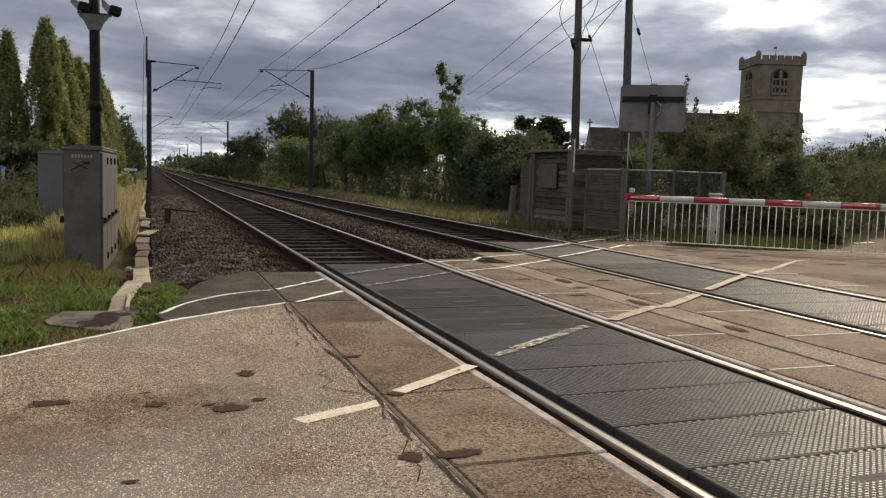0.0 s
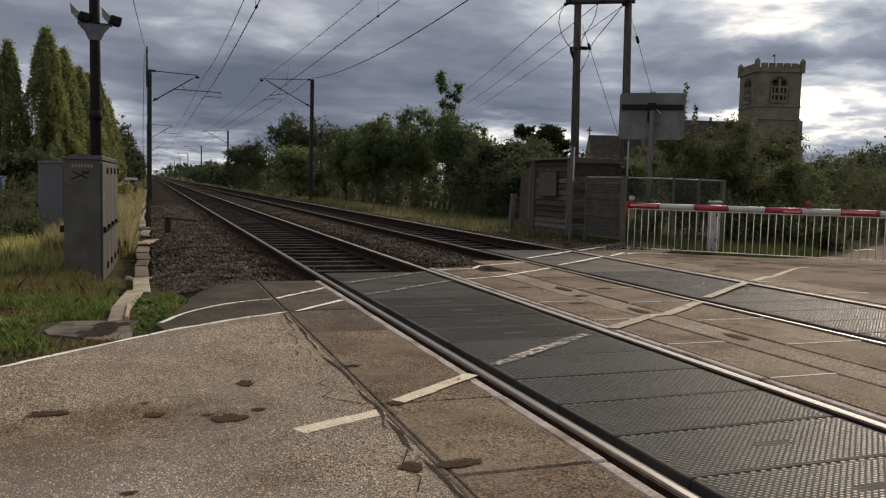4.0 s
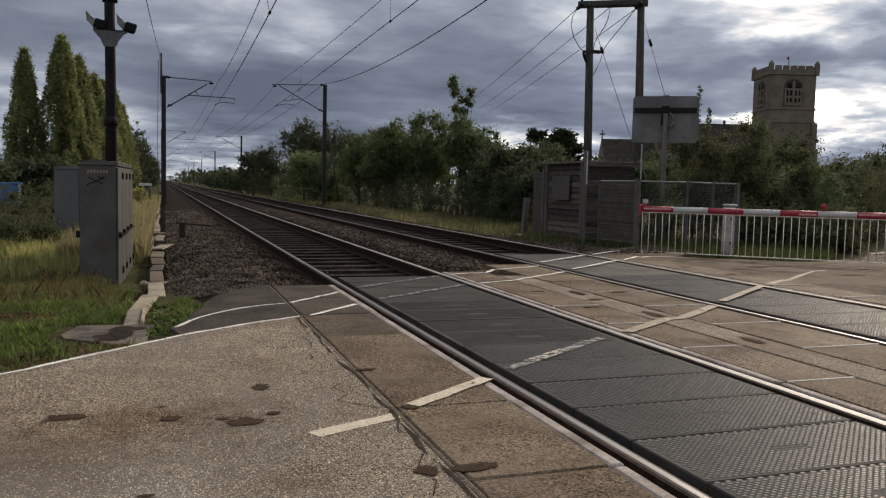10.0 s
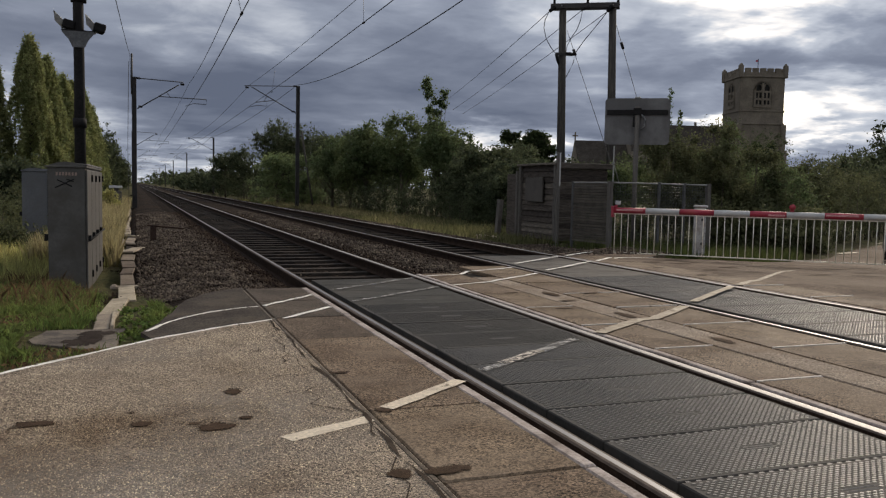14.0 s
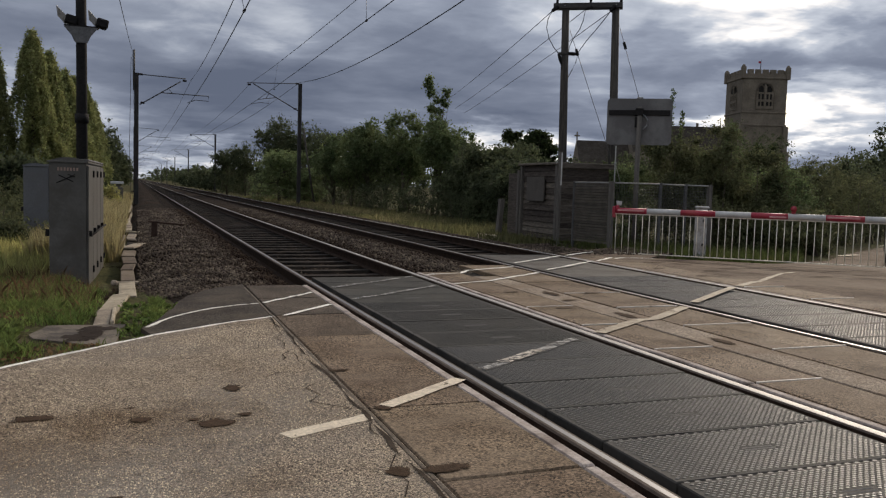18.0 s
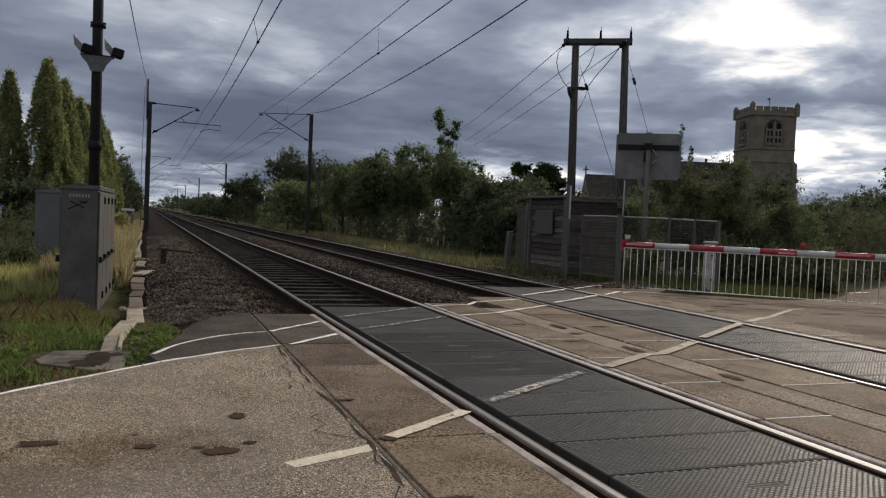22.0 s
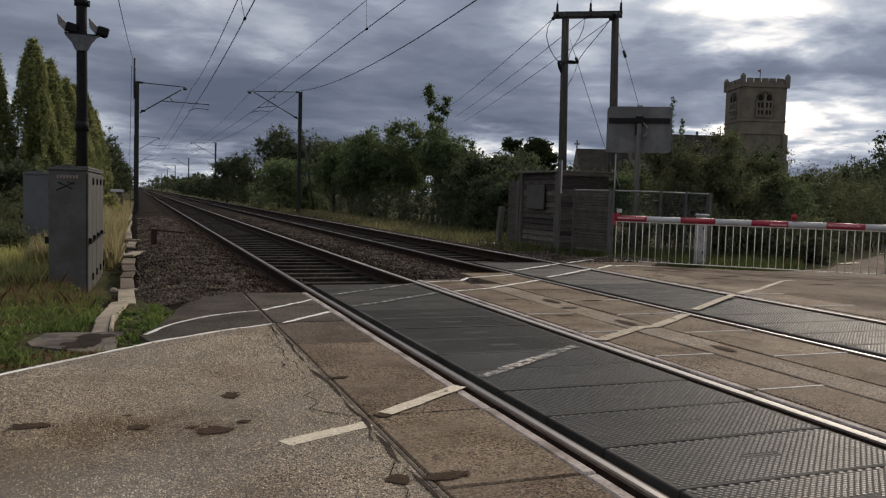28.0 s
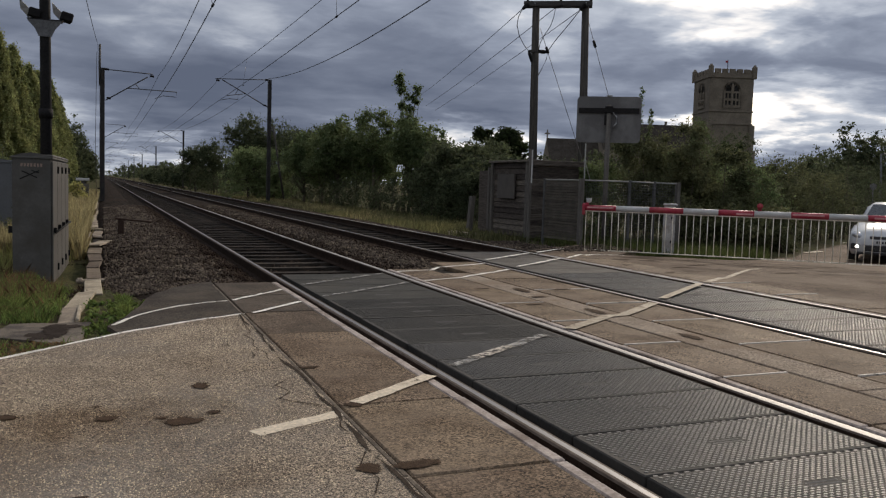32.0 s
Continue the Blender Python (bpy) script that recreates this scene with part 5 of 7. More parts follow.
def build_wires():
    def strung(start, first, x, z, masts, stagger=0.0):
        return [start, first] + [(x + stagger * (-1) ** k, p[1], z) for k, p in enumerate(masts[1:])]
    wire("catenary_wire", strung((-0.42, -3.5, 5.15), (0.80, 43.7, 6.33), 0.75, 6.36, LEFT_MASTS), (0.58, 0.25), "dark catenary wire above the railway", 0.010)
    wire("contact_wire", strung((-0.10, -3.5, 5.07), (0.75, 43.7, 5.17), 0.72, 5.2, LEFT_MASTS, 0.1), (0.39, 0.05), "dark contact wire above the railway", 0.012)
    wire("catenary_wire", strung((4.72, -12.4, 7.95), (4.85, 51.6, 7.33), 4.8, 7.31, RIGHT_MASTS), (0.5, 0.6), "dark catenary wire above the railway", 0.011)
    wire("contact_wire", strung((3.78, -12.4, 6.10), (4.72, 51.6, 5.90), 4.75, 5.95, RIGHT_MASTS), (0.17, 0.1), "dark contact wire above the railway", 0.013)
    wire("feeder_wire", strung((4.24, -12.4, 7.53), (7.9, 51.6, 7.56), 8.0, 7.60, RIGHT_MASTS), (1.6, 0.5), "dark feeder wire along the mast tops", 0.016)
    wire("earth_wire", [(-2.3, 0, 3.3), (-2.08, 43.7, 7.6), (-2.1, 91, 7.2), (-2.1, 140, 7.2), (-2.1, 245, 7.2)], (0.15, 0.15), "thin earth wire past the mast tops", 0.009)
    tagged(tube("downlead_wire", [(-2.13, 43.6, 7.25), (-2.20, 43.7, 3.0), (-2.16, 43.7, 0.0)], 0.012, M_WIRE), "thin cable running down beside the mast", "wire", group="overhead wires")
    # droppers between catenary and contact wire
    for a, b in (((4.795, 23.69, 7.11), (4.285, 21.7, 5.82)), ((0.09, 16.0, 5.10), (0.265, 16.6, 4.74)), ((4.82, 41.0, 7.05), (4.60, 40.6, 5.80))):
        tagged(tube("dropper_wire", [a, b], 0.006, M_WIRE), "thin dropper between the overhead wires", "wire", group="droppers")
        tagged(tube("dropper_clip", [(b[0], b[1] - 0.08, b[2]), (b[0], b[1] + 0.08, b[2])], 0.03, M_WIRE), "small clip on the contact wire", "clip", group="droppers")


build_wires()
tagged(tube("mast_extension", [(-1.99, 43.7, 5.6), (-1.99, 43.7, 7.65)], 0.05, M_MAST), "dark steel pole extension clamped to the mast", "pole")


# ---- barrier ----
M_PINK = surface("faded_pink_reflector", (0.44, 0.17, 0.18), (0.55, 0.27, 0.27), scale=9, fine=40, fine_amount=0.3, rough=0.45, bump=0.03)
M_RODWHITE = surface("dull_white_rod", (0.690, 0.640, 0.540), (0.830, 0.780, 0.665), scale=6, fine=40, fine_amount=0.15, rough=0.55, bump=0.05, stain=(0.26, 0.22, 0.18), stain_scale=4)
B0, B1 = Vector((6.86, 12.28, -0.06)), Vector((13.2, 6.7, -0.16))


def barrier():
    d = (B1 - B0); L_ = d.length
    ang = math.degrees(math.atan2(d.y, d.x))
    b = empty("level_crossing_barrier", pose(B0.x, B0.y, B0.z, 0, 0, ang), label="lowered red and white barrier boom with hanging white rods", category="barrier")
    top = 0.905
    # the boom in painted lengths, some red ones with a faded reflective strip
    R = 0.055
    x, i = 0.0, 0
    faded = {0: (0.05, 0.55, 0.008), 4: (0.31, 0.60, -0.014), 6: (0.02, 0.55, 0.012), 8: (0.10, 0.6, 0.0)}
    while x < L_:
        l = 0.60 if i == 0 else 0.625
        v, f = tube_data([(x, 0, top - 0.063), (min(x + l, L_), 0, top - 0.063)], R, 16)
        red = i % 2 == 0
        sec = part("boom_section", mesh_of("boom_section", v, f, M_RED if red else M_BOOMWHITE, smooth=True), None, b, "red boom section" if red else "white boom section")
        if i in faded:
            u, w, dz = faded[i]
            part("reflective_strip", box((x + u, -R - 0.003, top - 0.063 + dz - 0.017), (x + w, -R + 0.010, top - 0.063 + dz + 0.017), 0.003), M_PINK, sec, "faded pink reflective strip")
        x += l; i += 1
    n = int(L_ / 0.1265)
    rod = mesh_of("rod", *tube_data([(0, 0, 0.03), (0, 0, top - 0.13)], 0.0078, 6), M_RODWHITE, smooth=True)
    for k in range(n + 1):
        part("rod", rod, None, b, "", pose(0.02 + 0.1265 * k, 0, 0))
    part("bottom_bar", box((0, -0.010, 0.012), (L_, 0.010, 0.030), 0.003), M_RODWHITE, b)
    part("hanger_rail", box((0, -0.009, top - 0.136), (L_, 0.009, top - 0.118), 0.003), M_RODWHITE, b)
    lamp = part("boom_lamp", box((0.0, -0.04, top - 0.02), (0.07, 0.04, top + 0.035), 0.01), M_RED, b, "red lamp bracket at the tip")
    part("lens", box((0.02, -0.045, top + 0.035), (0.115, 0.045, top + 0.115), 0.018), M_BOOMWHITE, lamp, "white lamp")
    part("hood", box((0.01, -0.05, top + 0.108), (0.12, 0.0, top + 0.122), 0.004), M_BOOMWHITE, lamp)
    lamp = part("boom_lamp", box((3.155, -0.03, top - 0.01), (3.225, 0.03, top + 0.04), 0.01), M_RED, b)
    tube("lens", [(3.19, -0.05, top + 0.08), (3.19, 0.05, top + 0.08)], 0.050, M_REDLENS, lamp, 16, "red lamp")
    tube("lens_rim", [(3.19, -0.056, top + 0.08), (3.19, -0.045, top + 0.08)], 0.055, M_RED, lamp, 16)
    part("tip_plate", box((-0.05, -0.06, top - 0.2), (0.0, 0.06, top + 0.02), 0.01), M_RED, b)
    return b


barrier()


M_PILLAR = surface("dirty_white_paint", (0.320, 0.320, 0.320), (0.400, 0.400, 0.392), scale=4, fine=30, fine_amount=0.15, rough=0.6, bump=0.05, stain=(0.20, 0.17, 0.14), stain_scale=5, stain_amount=0.7)


def white_post():
    p = empty("equipment_pillar", pose(8.55, 11.85, -0.12, 0, 0, -38), label="white painted metal pillar behind the barrier", category="pillar")
    part("body", box((-0.115, -0.10, 0), (0.115, 0.10, 0.98), 0.02), M_PILLAR, p)
    for z in (0.25, 0.72):
        part("latch", box((0.03, -0.115, z), (0.06, -0.10, z + 0.05), 0.003), M_BLACK, p)
    part("cap", box((-0.135, -0.12, 0.98), (0.15, 0.12, 1.03), 0.022), M_PILLAR, p)


white_post()


# ---- shed, fence, sign ----
def shed():
    s = empty("lineside_shed", pose(8.17, 17.03, -0.14, 0, 0, 0), label="low weathered dark timber shed with a flat felt roof", category="shed")
    W, D, H = 1.42, 2.05, 1.93      # W along x, D along y
    nb = 13
    hb = H / nb
    for k in range(nb):
        z0 = k * hb
        for nm, lo, hi, m in (("weatherboard", (-0.03, 0.0, z0), (0.0, D, z0 + hb + 0.015), 8), ("weatherboard", (0.0, -0.03, z0), (W, 0.0, z0 + hb + 0.015), 0)):
            bm = box(lo, hi, 0.003)
            rot = Matrix.Rotation(radians(13 + (k * 37 % 5) - 2), 4, "Y") if m else Matrix.Rotation(radians(13 + (k * 23 % 5) - 2), 4, "X")
            o = Vector((lo[0], lo[1], z0))
            for v in bm.verts:
                v.co = o + rot @ (v.co - o)
            part(nm, bm, M_TIMBER, s)
    part("core", box((0.005, 0.005, 0), (W, D, H), 0.002), M_TIMBER, s)
    part("roof", box((-0.12, -0.12, H), (W + 0.12, D + 0.12, H + 0.06), 0.01), M_TIMBER, s, "dark felt roof")
    part("fascia", box((-0.14, -0.14, H - 0.08), (W + 0.1, -0.12, H + 0.05), 0.004), M_TIMBER, s)
    part("notice_board", box((-0.11, 0.62, 0.98), (-0.07, 1.62, 1.62), 0.006), M_NOTICE, s, "grey-brown blank board")
    part("side_screen", box((-0.10, D + 0.03, 0), (-0.04, D + 0.75, 1.72), 0.006), M_TIMBER, s, "dark plank screen beside the shed")
    part("screen_post", box((-0.14, D + 0.02, 0), (-0.06, D + 0.12, 1.80), 0.006), M_POLE, s)
    for y in (-0.02, D - 0.05):
        part("corner_post", box((-0.09, y - 0.02, 0), (0.0, y + 0.09, H), 0.004), M_POLE, s, "grey corner post")
    return s


M_NOTICE = surface("grey_board", (0.062, 0.054, 0.046), (0.085, 0.075, 0.065), scale=3, fine=30, fine_amount=0.1, rough=0.8, bump=0.1)
shed()


def thin_post():
    p = empty("marker_post", pose(7.64, 16.02, -0.12), label="slim grey timber post with a white reflective strip", category="post")
    part("post", box((-0.035, -0.035, -0.2), (0.035, 0.035, 2.18), 0.008), M_POLE, p)
    part("strip", box((0.0, -0.052, 1.38), (0.032, -0.038, 2.16), 0.003), M_BOOMWHITE, p, "white strip")


thin_post()


M_SLAT = surface("dark_brown_slat", (0.056, 0.050, 0.041), (0.092, 0.081, 0.067), scale=4, fine=50, rough=0.85, bump=0.3, piece=0.2, spec=0.15)
M_FENCERAIL = surface("weathered_rail_steel", (0.20, 0.20, 0.185), (0.28, 0.28, 0.26), scale=4, fine=40, fine_amount=0.2, rough=0.75, bump=0.1, spec=0.2)


def mesh_fence():
    f = empty("mesh_fence", pose(0, 0, 0), label="grey steel mesh fence cage with capped posts", category="fence")
    pts = [(7.78, 15.53), (7.93, 14.16), (9.08, 13.99), (9.95, 14.25), (10.80, 14.48)]
    for k, ((xa, ya), (xb, yb)) in enumerate(zip(pts[:-1], pts[1:])):
        L_ = math.hypot(xb - xa, yb - ya)
        runs = []
        for i in range(int(L_ / 0.06) + 1):
            t = min(1, i * 0.06 / L_)
            runs.append(([(xa + (xb - xa) * t, ya + (yb - ya) * t, -0.05), (xa + (xb - xa) * t, ya + (yb - ya) * t, 1.33)], 0.0025))
        for j in range(23):
            z = 1.33 * j / 22
            runs.append(([(xa, ya, z), (xb, yb, z)], 0.0025))
        tubes("mesh_panel", runs, M_GALVDARK, f, 4)
        tube("top_rail", [(xa, ya, 1.34), (xb, yb, 1.34)], 0.018, M_FENCERAIL, f, 8)
    for i, (x, y) in enumerate(pts):
        w = 0.05 if i in (1, 4) else 0.03
        part("fence_post", box((x - w, y - w, -0.3), (x + w, y + w, 1.37), 0.006), M_POLE if w > 0.04 else M_GALVDARK, f)
    slat = panel_mesh(1.34, 0.048, 0.018, 0.003); slat.materials.append(M_SLAT)
    for i in range(21):
        part("slat", slat, None, f, "", pose(7.855, 14.84, 0.0 + 0.0605 * i, 0, 0, math.degrees(math.atan2(-1.37, 0.15))) @ pose(0, -0.01, 0, 78, 0, 0))


def stay_pole():
    p = empty("stay_pole", pose(8.14, 14.4, -0.2), label="slim grey steel pole with a slanting stay behind the fence", category="pole")
    tube("pole", [(0, 0, 0), (0, 0, 2.36)], 0.014, M_FENCERAIL, p, 8)
    tube("stay", [(0, 0, 1.98), (0.16, 0, 1.54)], 0.008, M_FENCERAIL, p, 6)
    part("clip", box((-0.022, -0.022, 1.95), (0.022, 0.022, 2.0), 0.004), M_FENCERAIL, p)


M_GALVDARK = surface("dull_fence_steel", (0.063, 0.064, 0.063), (0.098, 0.099, 0.098), scale=4, fine=30, rough=0.6, metal=0.4, bump=0.05)
mesh_fence()
stay_pole()


def sign_back():
    s = empty("road_sign", pose(9.19, 15.12, -0.2, 0, 0, -33.3), label="back of a large grey road sign on a steel post", category="sign")
    r = 0.09
    out = [(cx + r * math.cos(a * math.pi / 8), cz + r * math.sin(a * math.pi / 8)) for cx, cz, q in ((0.655, 3.45, 0), (-0.655, 3.45, 4), (-0.655, 2.55, 8), (0.655, 2.55, 12)) for a in range(q, q + 5)]
    n = len(out)
    V = [(x, -0.012, z) for x, z in out] + [(x, 0.012, z) for x, z in out]
    part("board", mesh_of("board", V, [tuple(range(n)), tuple(range(2 * n - 1, n - 1, -1))] + [(i, i + n, (i + 1) % n + n, (i + 1) % n) for i in range(n)], M_SIGNBACK), None, s)
    part("channel", box((-0.70, -0.05, 3.15), (-0.05, -0.013, 3.27), 0.004), M_BLACK, s, "black fixing channel")
    part("channel", box((0.05, -0.05, 3.15), (0.70, -0.013, 3.27), 0.004), M_BLACK, s, "black fixing channel")
    tube("post", [(0, -0.11, -0.2), (0, -0.11, 3.34)], 0.06, M_POLE, s, 12)
    part("clamp", box((-0.09, -0.18, 3.14), (0.09, -0.013, 3.30), 0.006), M_BLACK, s)
    tube("cable_loop", [(0.09, -0.06, 3.16), (0.18, -0.09, 3.05), (0.18, -0.09, 2.90), (0.10, -0.08, 2.82)], 0.018, M_GALV, s, 8)
    part("junction_box", box((-0.10, -0.16, 2.86), (-0.05, -0.08, 3.1), 0.005), M_BLACK, s)
    part("top_bracket", box((-0.07, -0.03, 3.54), (0.07, 0.03, 3.575), 0.004), M_GALV, s)


M_SIGNBACK = surface("bare_sign_aluminium", (0.108, 0.106, 0.106), (0.134, 0.132, 0.132), scale=2, fine=30, fine_amount=0.06, rough=0.55, metal=0.0, bump=0.03, stain=(0.2, 0.2, 0.2), stain_scale=2, spec=0.2)
sign_back()


# ---- power poles ----
def h_poles():
    a, b = Vector((12.52, 24.80, -0.4)), Vector((14.04, 23.88, -0.4))
    h = empty("power_pole_frame", pose(0, 0, 0), label="pair of dark power poles joined by a steel crossarm", category="power pole")
    tops = []
    for p, tilt in ((a, -0.15), (b, -0.20)):
        t = p + Vector((tilt, 0, 8.15))
        tube("pole", [p, p.lerp(t, 0.5), t], [0.17, 0.145, 0.125], M_POLEDARK, h, 18)
        tops.append(t)
    d = (tops[1] - tops[0]).normalized()
    L_ = (tops[1] - tops[0]).length
    ang = math.degrees(math.atan2(d.y, d.x))
    arm = bmesh.new()
    for y0 in (-0.20, 0.12):
        bm_box(arm, (-0.42, y0, -0.20), (L_ + 0.24, y0 + 0.07, -0.02), bevel=0.008)
    part("crossarm", arm, M_MAST, h, "pair of steel channels", pose(*tops[0], 0, 0, ang))
    for u in (-0.02, L_ + 0.02):
        tube("arm_bolt", [(u, -0.24, -0.11), (u, 0.22, -0.11)], 0.018, M_GALV, h, 6).matrix_basis = pose(*tops[0], 0, 0, ang)
    starts = (Vector((11.73, 24.58, 7.39)), Vector((12.88, 24.3, 7.50)), Vector((13.52, 23.7, 7.38)))
    for u, w in zip((-0.36, L_ / 2, L_ - 0.12), starts):
        p = tops[0] + d * u + Vector((0, -0.18, -0.14))
        for j in range(5):
            q = p.lerp(w, 0.15 + 0.17 * j)
            tube("insulator_disc", [q, q + (w - p).normalized() * 0.022], 0.065 if j else 0.085, M_BLACK, h, 10)
        tube("insulator_pin", [p, w], 0.016, M_BLACK, h, 6)
    for u in (-0.30, L_ / 2, L_ + 0.18):
        p = tops[0] + d * u
        tube("surge_arrester", [p, p + Vector((0, 0, 0.30))], [0.05, 0.035], M_BLACK, h, 8)
        tube("arrester_tip", [p + Vector((0, 0, 0.30)), p + Vector((0.01, 0, 0.42))], 0.012, M_BLACK, h, 6)
    for q, e in ((Vector((12.05, 24.6, 5.95)), Vector((12.20, 24.65, 5.60))), (Vector((12.80, 24.6, 5.99)), Vector((12.45, 24.7, 6.02)))):
        tube("insulator", [q, q.lerp(e, 0.5), e], [0.05, 0.06, 0.035], M_BLACK, h, 8)
    part("bracket", box((-0.34, -0.14, -0.04), (0.30, -0.06, 0.04), 0.006), M_MAST, h, "", pose(12.44, 24.8, 5.98))
    for run in ([starts[0], (11.58, 24.6, 7.10), (11.54, 24.6, 6.80), (11.65, 24.6, 6.43), (11.86, 24.6, 6.13), (12.05, 24.6, 5.95), (12.25, 24.7, 5.45)],
                [starts[1], (12.87, 24.4, 7.15), (12.80, 24.5, 6.85), (12.66, 24.6, 6.6), (12.50, 24.62, 6.3), (12.46, 24.66, 6.0)],
                [starts[2], (13.30, 24.0, 6.95), (12.95, 24.3, 6.40), (12.78, 24.5, 6.05), (12.72, 24.55, 5.7), (12.60, 24.6, 5.40), (12.47, 24.63, 5.15)]):
        tube("jumper", run, 0.014, M_WIRE, h, 6)
    for w, far in zip(starts, ((24.607, 68.7, 9.18), (25.2, 68.7, 8.30), (26.1, 68.7, 7.96))):
        wire("line_wire", [w, Vector(far)], (0.12, 0.12), "", 0.013, h)
    for top, foot in ((Vector((12.46, 24.6, 6.80)), Vector((13.35, 21.4, 0.0))), (Vector((13.98, 23.9, 7.12)), Vector((14.5, 20.6, -0.3)))):
        wire("stay_wire", [top, foot], (0.02, 0.02), "", 0.010, h)
        tube("stay_insulator", [top.lerp(foot, 0.105), top.lerp(foot, 0.135)], 0.05, M_BLACK, h, 8)


M_POLEDARK = surface("dark_weathered_pole", (0.042, 0.039, 0.036), (0.072, 0.067, 0.061), scale=3, fine=40, rough=0.9, bump=0.4, stretch=(6, 6, 0.5), spec=0.15, stain=(0.10, 0.09, 0.075), stain_scale=1.5, stain_amount=0.5)
h_poles()


# ---- church ----
def church():
    C = Vector((82.75, 96.2, -0.4))
    c = empty("church", pose(C.x, C.y, C.z, 0, 0, -19.0), label="old limestone parish church with a battlemented west tower", category="church")
    w, H = 3.2, 18.7
    t = part("tower", box((-w, -w, 0), (w, w, H - 0.2), 0.05), M_CHURCH, c, "square limestone tower")
    for z, o in ((11.6, 0.12), (13.4, 0.10), (H - 0.45, 0.14)):
        part("string_course", box((-w - o, -w - o, z), (w + o, w + o, z + 0.22), 0.03), M_CHURCH, t)
    # parapet, merlons and corner pinnacles
    part("parapet", box((-w - 0.1, -w - 0.1, H - 0.3), (w + 0.1, w + 0.1, H + 0.25), 0.03), M_CHURCH, t)
    me = panel_mesh(0.85, 0.4, 0.62, 0.03); me.materials.append(M_CHURCH)
    for k in range(5):
        u = -w + 1.05 + k * (2 * w - 2.1) / 4
        for m in (pose(u, -w + 0.1, H + 0.85), pose(u, w - 0.1, H + 0.85), pose(-w + 0.1, u, H + 0.85, 0, 0, 90), pose(w - 0.1, u, H + 0.85, 0, 0, 90)):
            part("merlon", me, None, t, "", m)
    for sx in (-1, 1):
        for sy in (-1, 1):
            bm = bmesh.new()
            bm_box(bm, (-0.30, -0.30, -0.6), (0.30, 0.30, 1.10), bevel=0.05)
            bmesh.ops.create_cone(bm, cap_ends=True, segments=8, radius1=0.32, radius2=0.14, depth=0.3, matrix=Matrix.Translation((0, 0, 1.22)))
            part("pinnacle", bm, M_CHURCH, t, "", pose(sx * w, sy * w, H + 0.1))
    # stepped corner buttresses
    for sx in (-1, 1):
        for sy in (-1, 1):
            part("buttress", box((sx * w - 0.55, sy * w - 0.55, 0), (sx * w + 0.55, sy * w + 0.55, 8.0), 0.06), M_CHURCH, t)
            part("buttress", box((sx * w - 0.40, sy * w - 0.35, 8.0), (sx * w + 0.35, sy * w + 0.35, 11.6), 0.06), M_CHURCH, t)
    # belfry openings: pairs of pointed lights with tracery on each face
    for k in range(4):
        rot = Matrix.Rotation(radians(90 * k), 4, "Z")
        # a flat dark sheet paints the shade inside the opening
        wn = part("belfry_window", arch(1.15, 3.55, 0.10), M_DARKVOID, t, "pierced stone belfry window", rot @ pose(0.05, -w - 0.02, 14.0))
        part("hood_mould", arch_band(1.17, 3.60, 0.20, 0.30), M_CHURCH, wn, "", pose(0, -0.02, 0))
        part("mullion", box((-0.15, -0.14, 0), (0.15, 0.04, 3.45), 0.02), M_CHURCH, wn)
        for z, hh in ((0.0, 0.42), (1.02, 0.34), (2.10, 0.26)):
            part("transom", box((-1.15, -0.12, z), (1.15, 0.04, z + hh), 0.01), M_CHURCH, wn)
        for sx in (-1, 1):
            part("tracery", box((sx * 0.60 - 0.09, -0.11, 0), (sx * 0.60 + 0.09, 0.04, 2.2), 0.01), M_CHURCH, wn)
            part("tracery", box((sx * 1.10 - 0.12, -0.11, 0), (sx * 1.10 + 0.12, 0.04, 2.5), 0.01), M_CHURCH, wn)
            part("light_head", arch_band(0.34, 0.95, 0.16, 0.12), M_CHURCH, wn, "", pose(sx * 0.60, -0.08, 2.30))
    tube("flagpole", [(0.5, 0, H), (0.5, 0, H + 2.6)], 0.05, M_BLACK, c, 6)
    part("weathervane", box((0.15, -0.02, H + 2.2), (0.5, 0.02, H + 2.5), 0.01), M_RED, c, "small reddish vane")
    # nave and chancel to the east of the tower
    nave = part("nave", gabled(-w - 15.3, -w, -3.6, 3.6, 7.4, 11.5), None, c, "long nave behind the hedge")
    nave.data.materials.append(M_CHURCH); nave.data.materials.append(M_SLATE)
    ch = part("chancel", gabled(-w - 22.8, -w - 15.3, -2.9, 2.9, 5.6, 9.0), None, c, "chancel with a gable cross")
    ch.data.materials.append(M_CHURCH); ch.data.materials.append(M_SLATE)
    for x, z in ((-w - 22.7, 8.9), (-w - 15.2, 11.4)):
        bm = bmesh.new()
        bm_box(bm, (x - 0.09, -0.09, z), (x + 0.09, 0.09, z + 1.3)); bm_box(bm, (x - 0.4, -0.08, z + 0.65), (x + 0.4, 0.08, z + 0.85))
        part("gable_cross", bm, M_CHURCH, c)
    part("finial", box((-w - 5.3, -0.15, 11.4), (-w - 5.0, 0.15, 12.0), 0.03), M_CHURCH, c)


def arch_pts(r, h):
    pts = [(-r, 0.0)]
    s = h - r * 1.35
    pts.append((-r, s))
    for k in range(1, 6):
        t = k / 6
        pts.append((-r * math.cos(t * math.pi / 2) , s + (h - s) * math.sin(t * math.pi / 2)))
    pts.append((0, h))
    return pts + [(-x, z) for x, z in pts[-2::-1]]


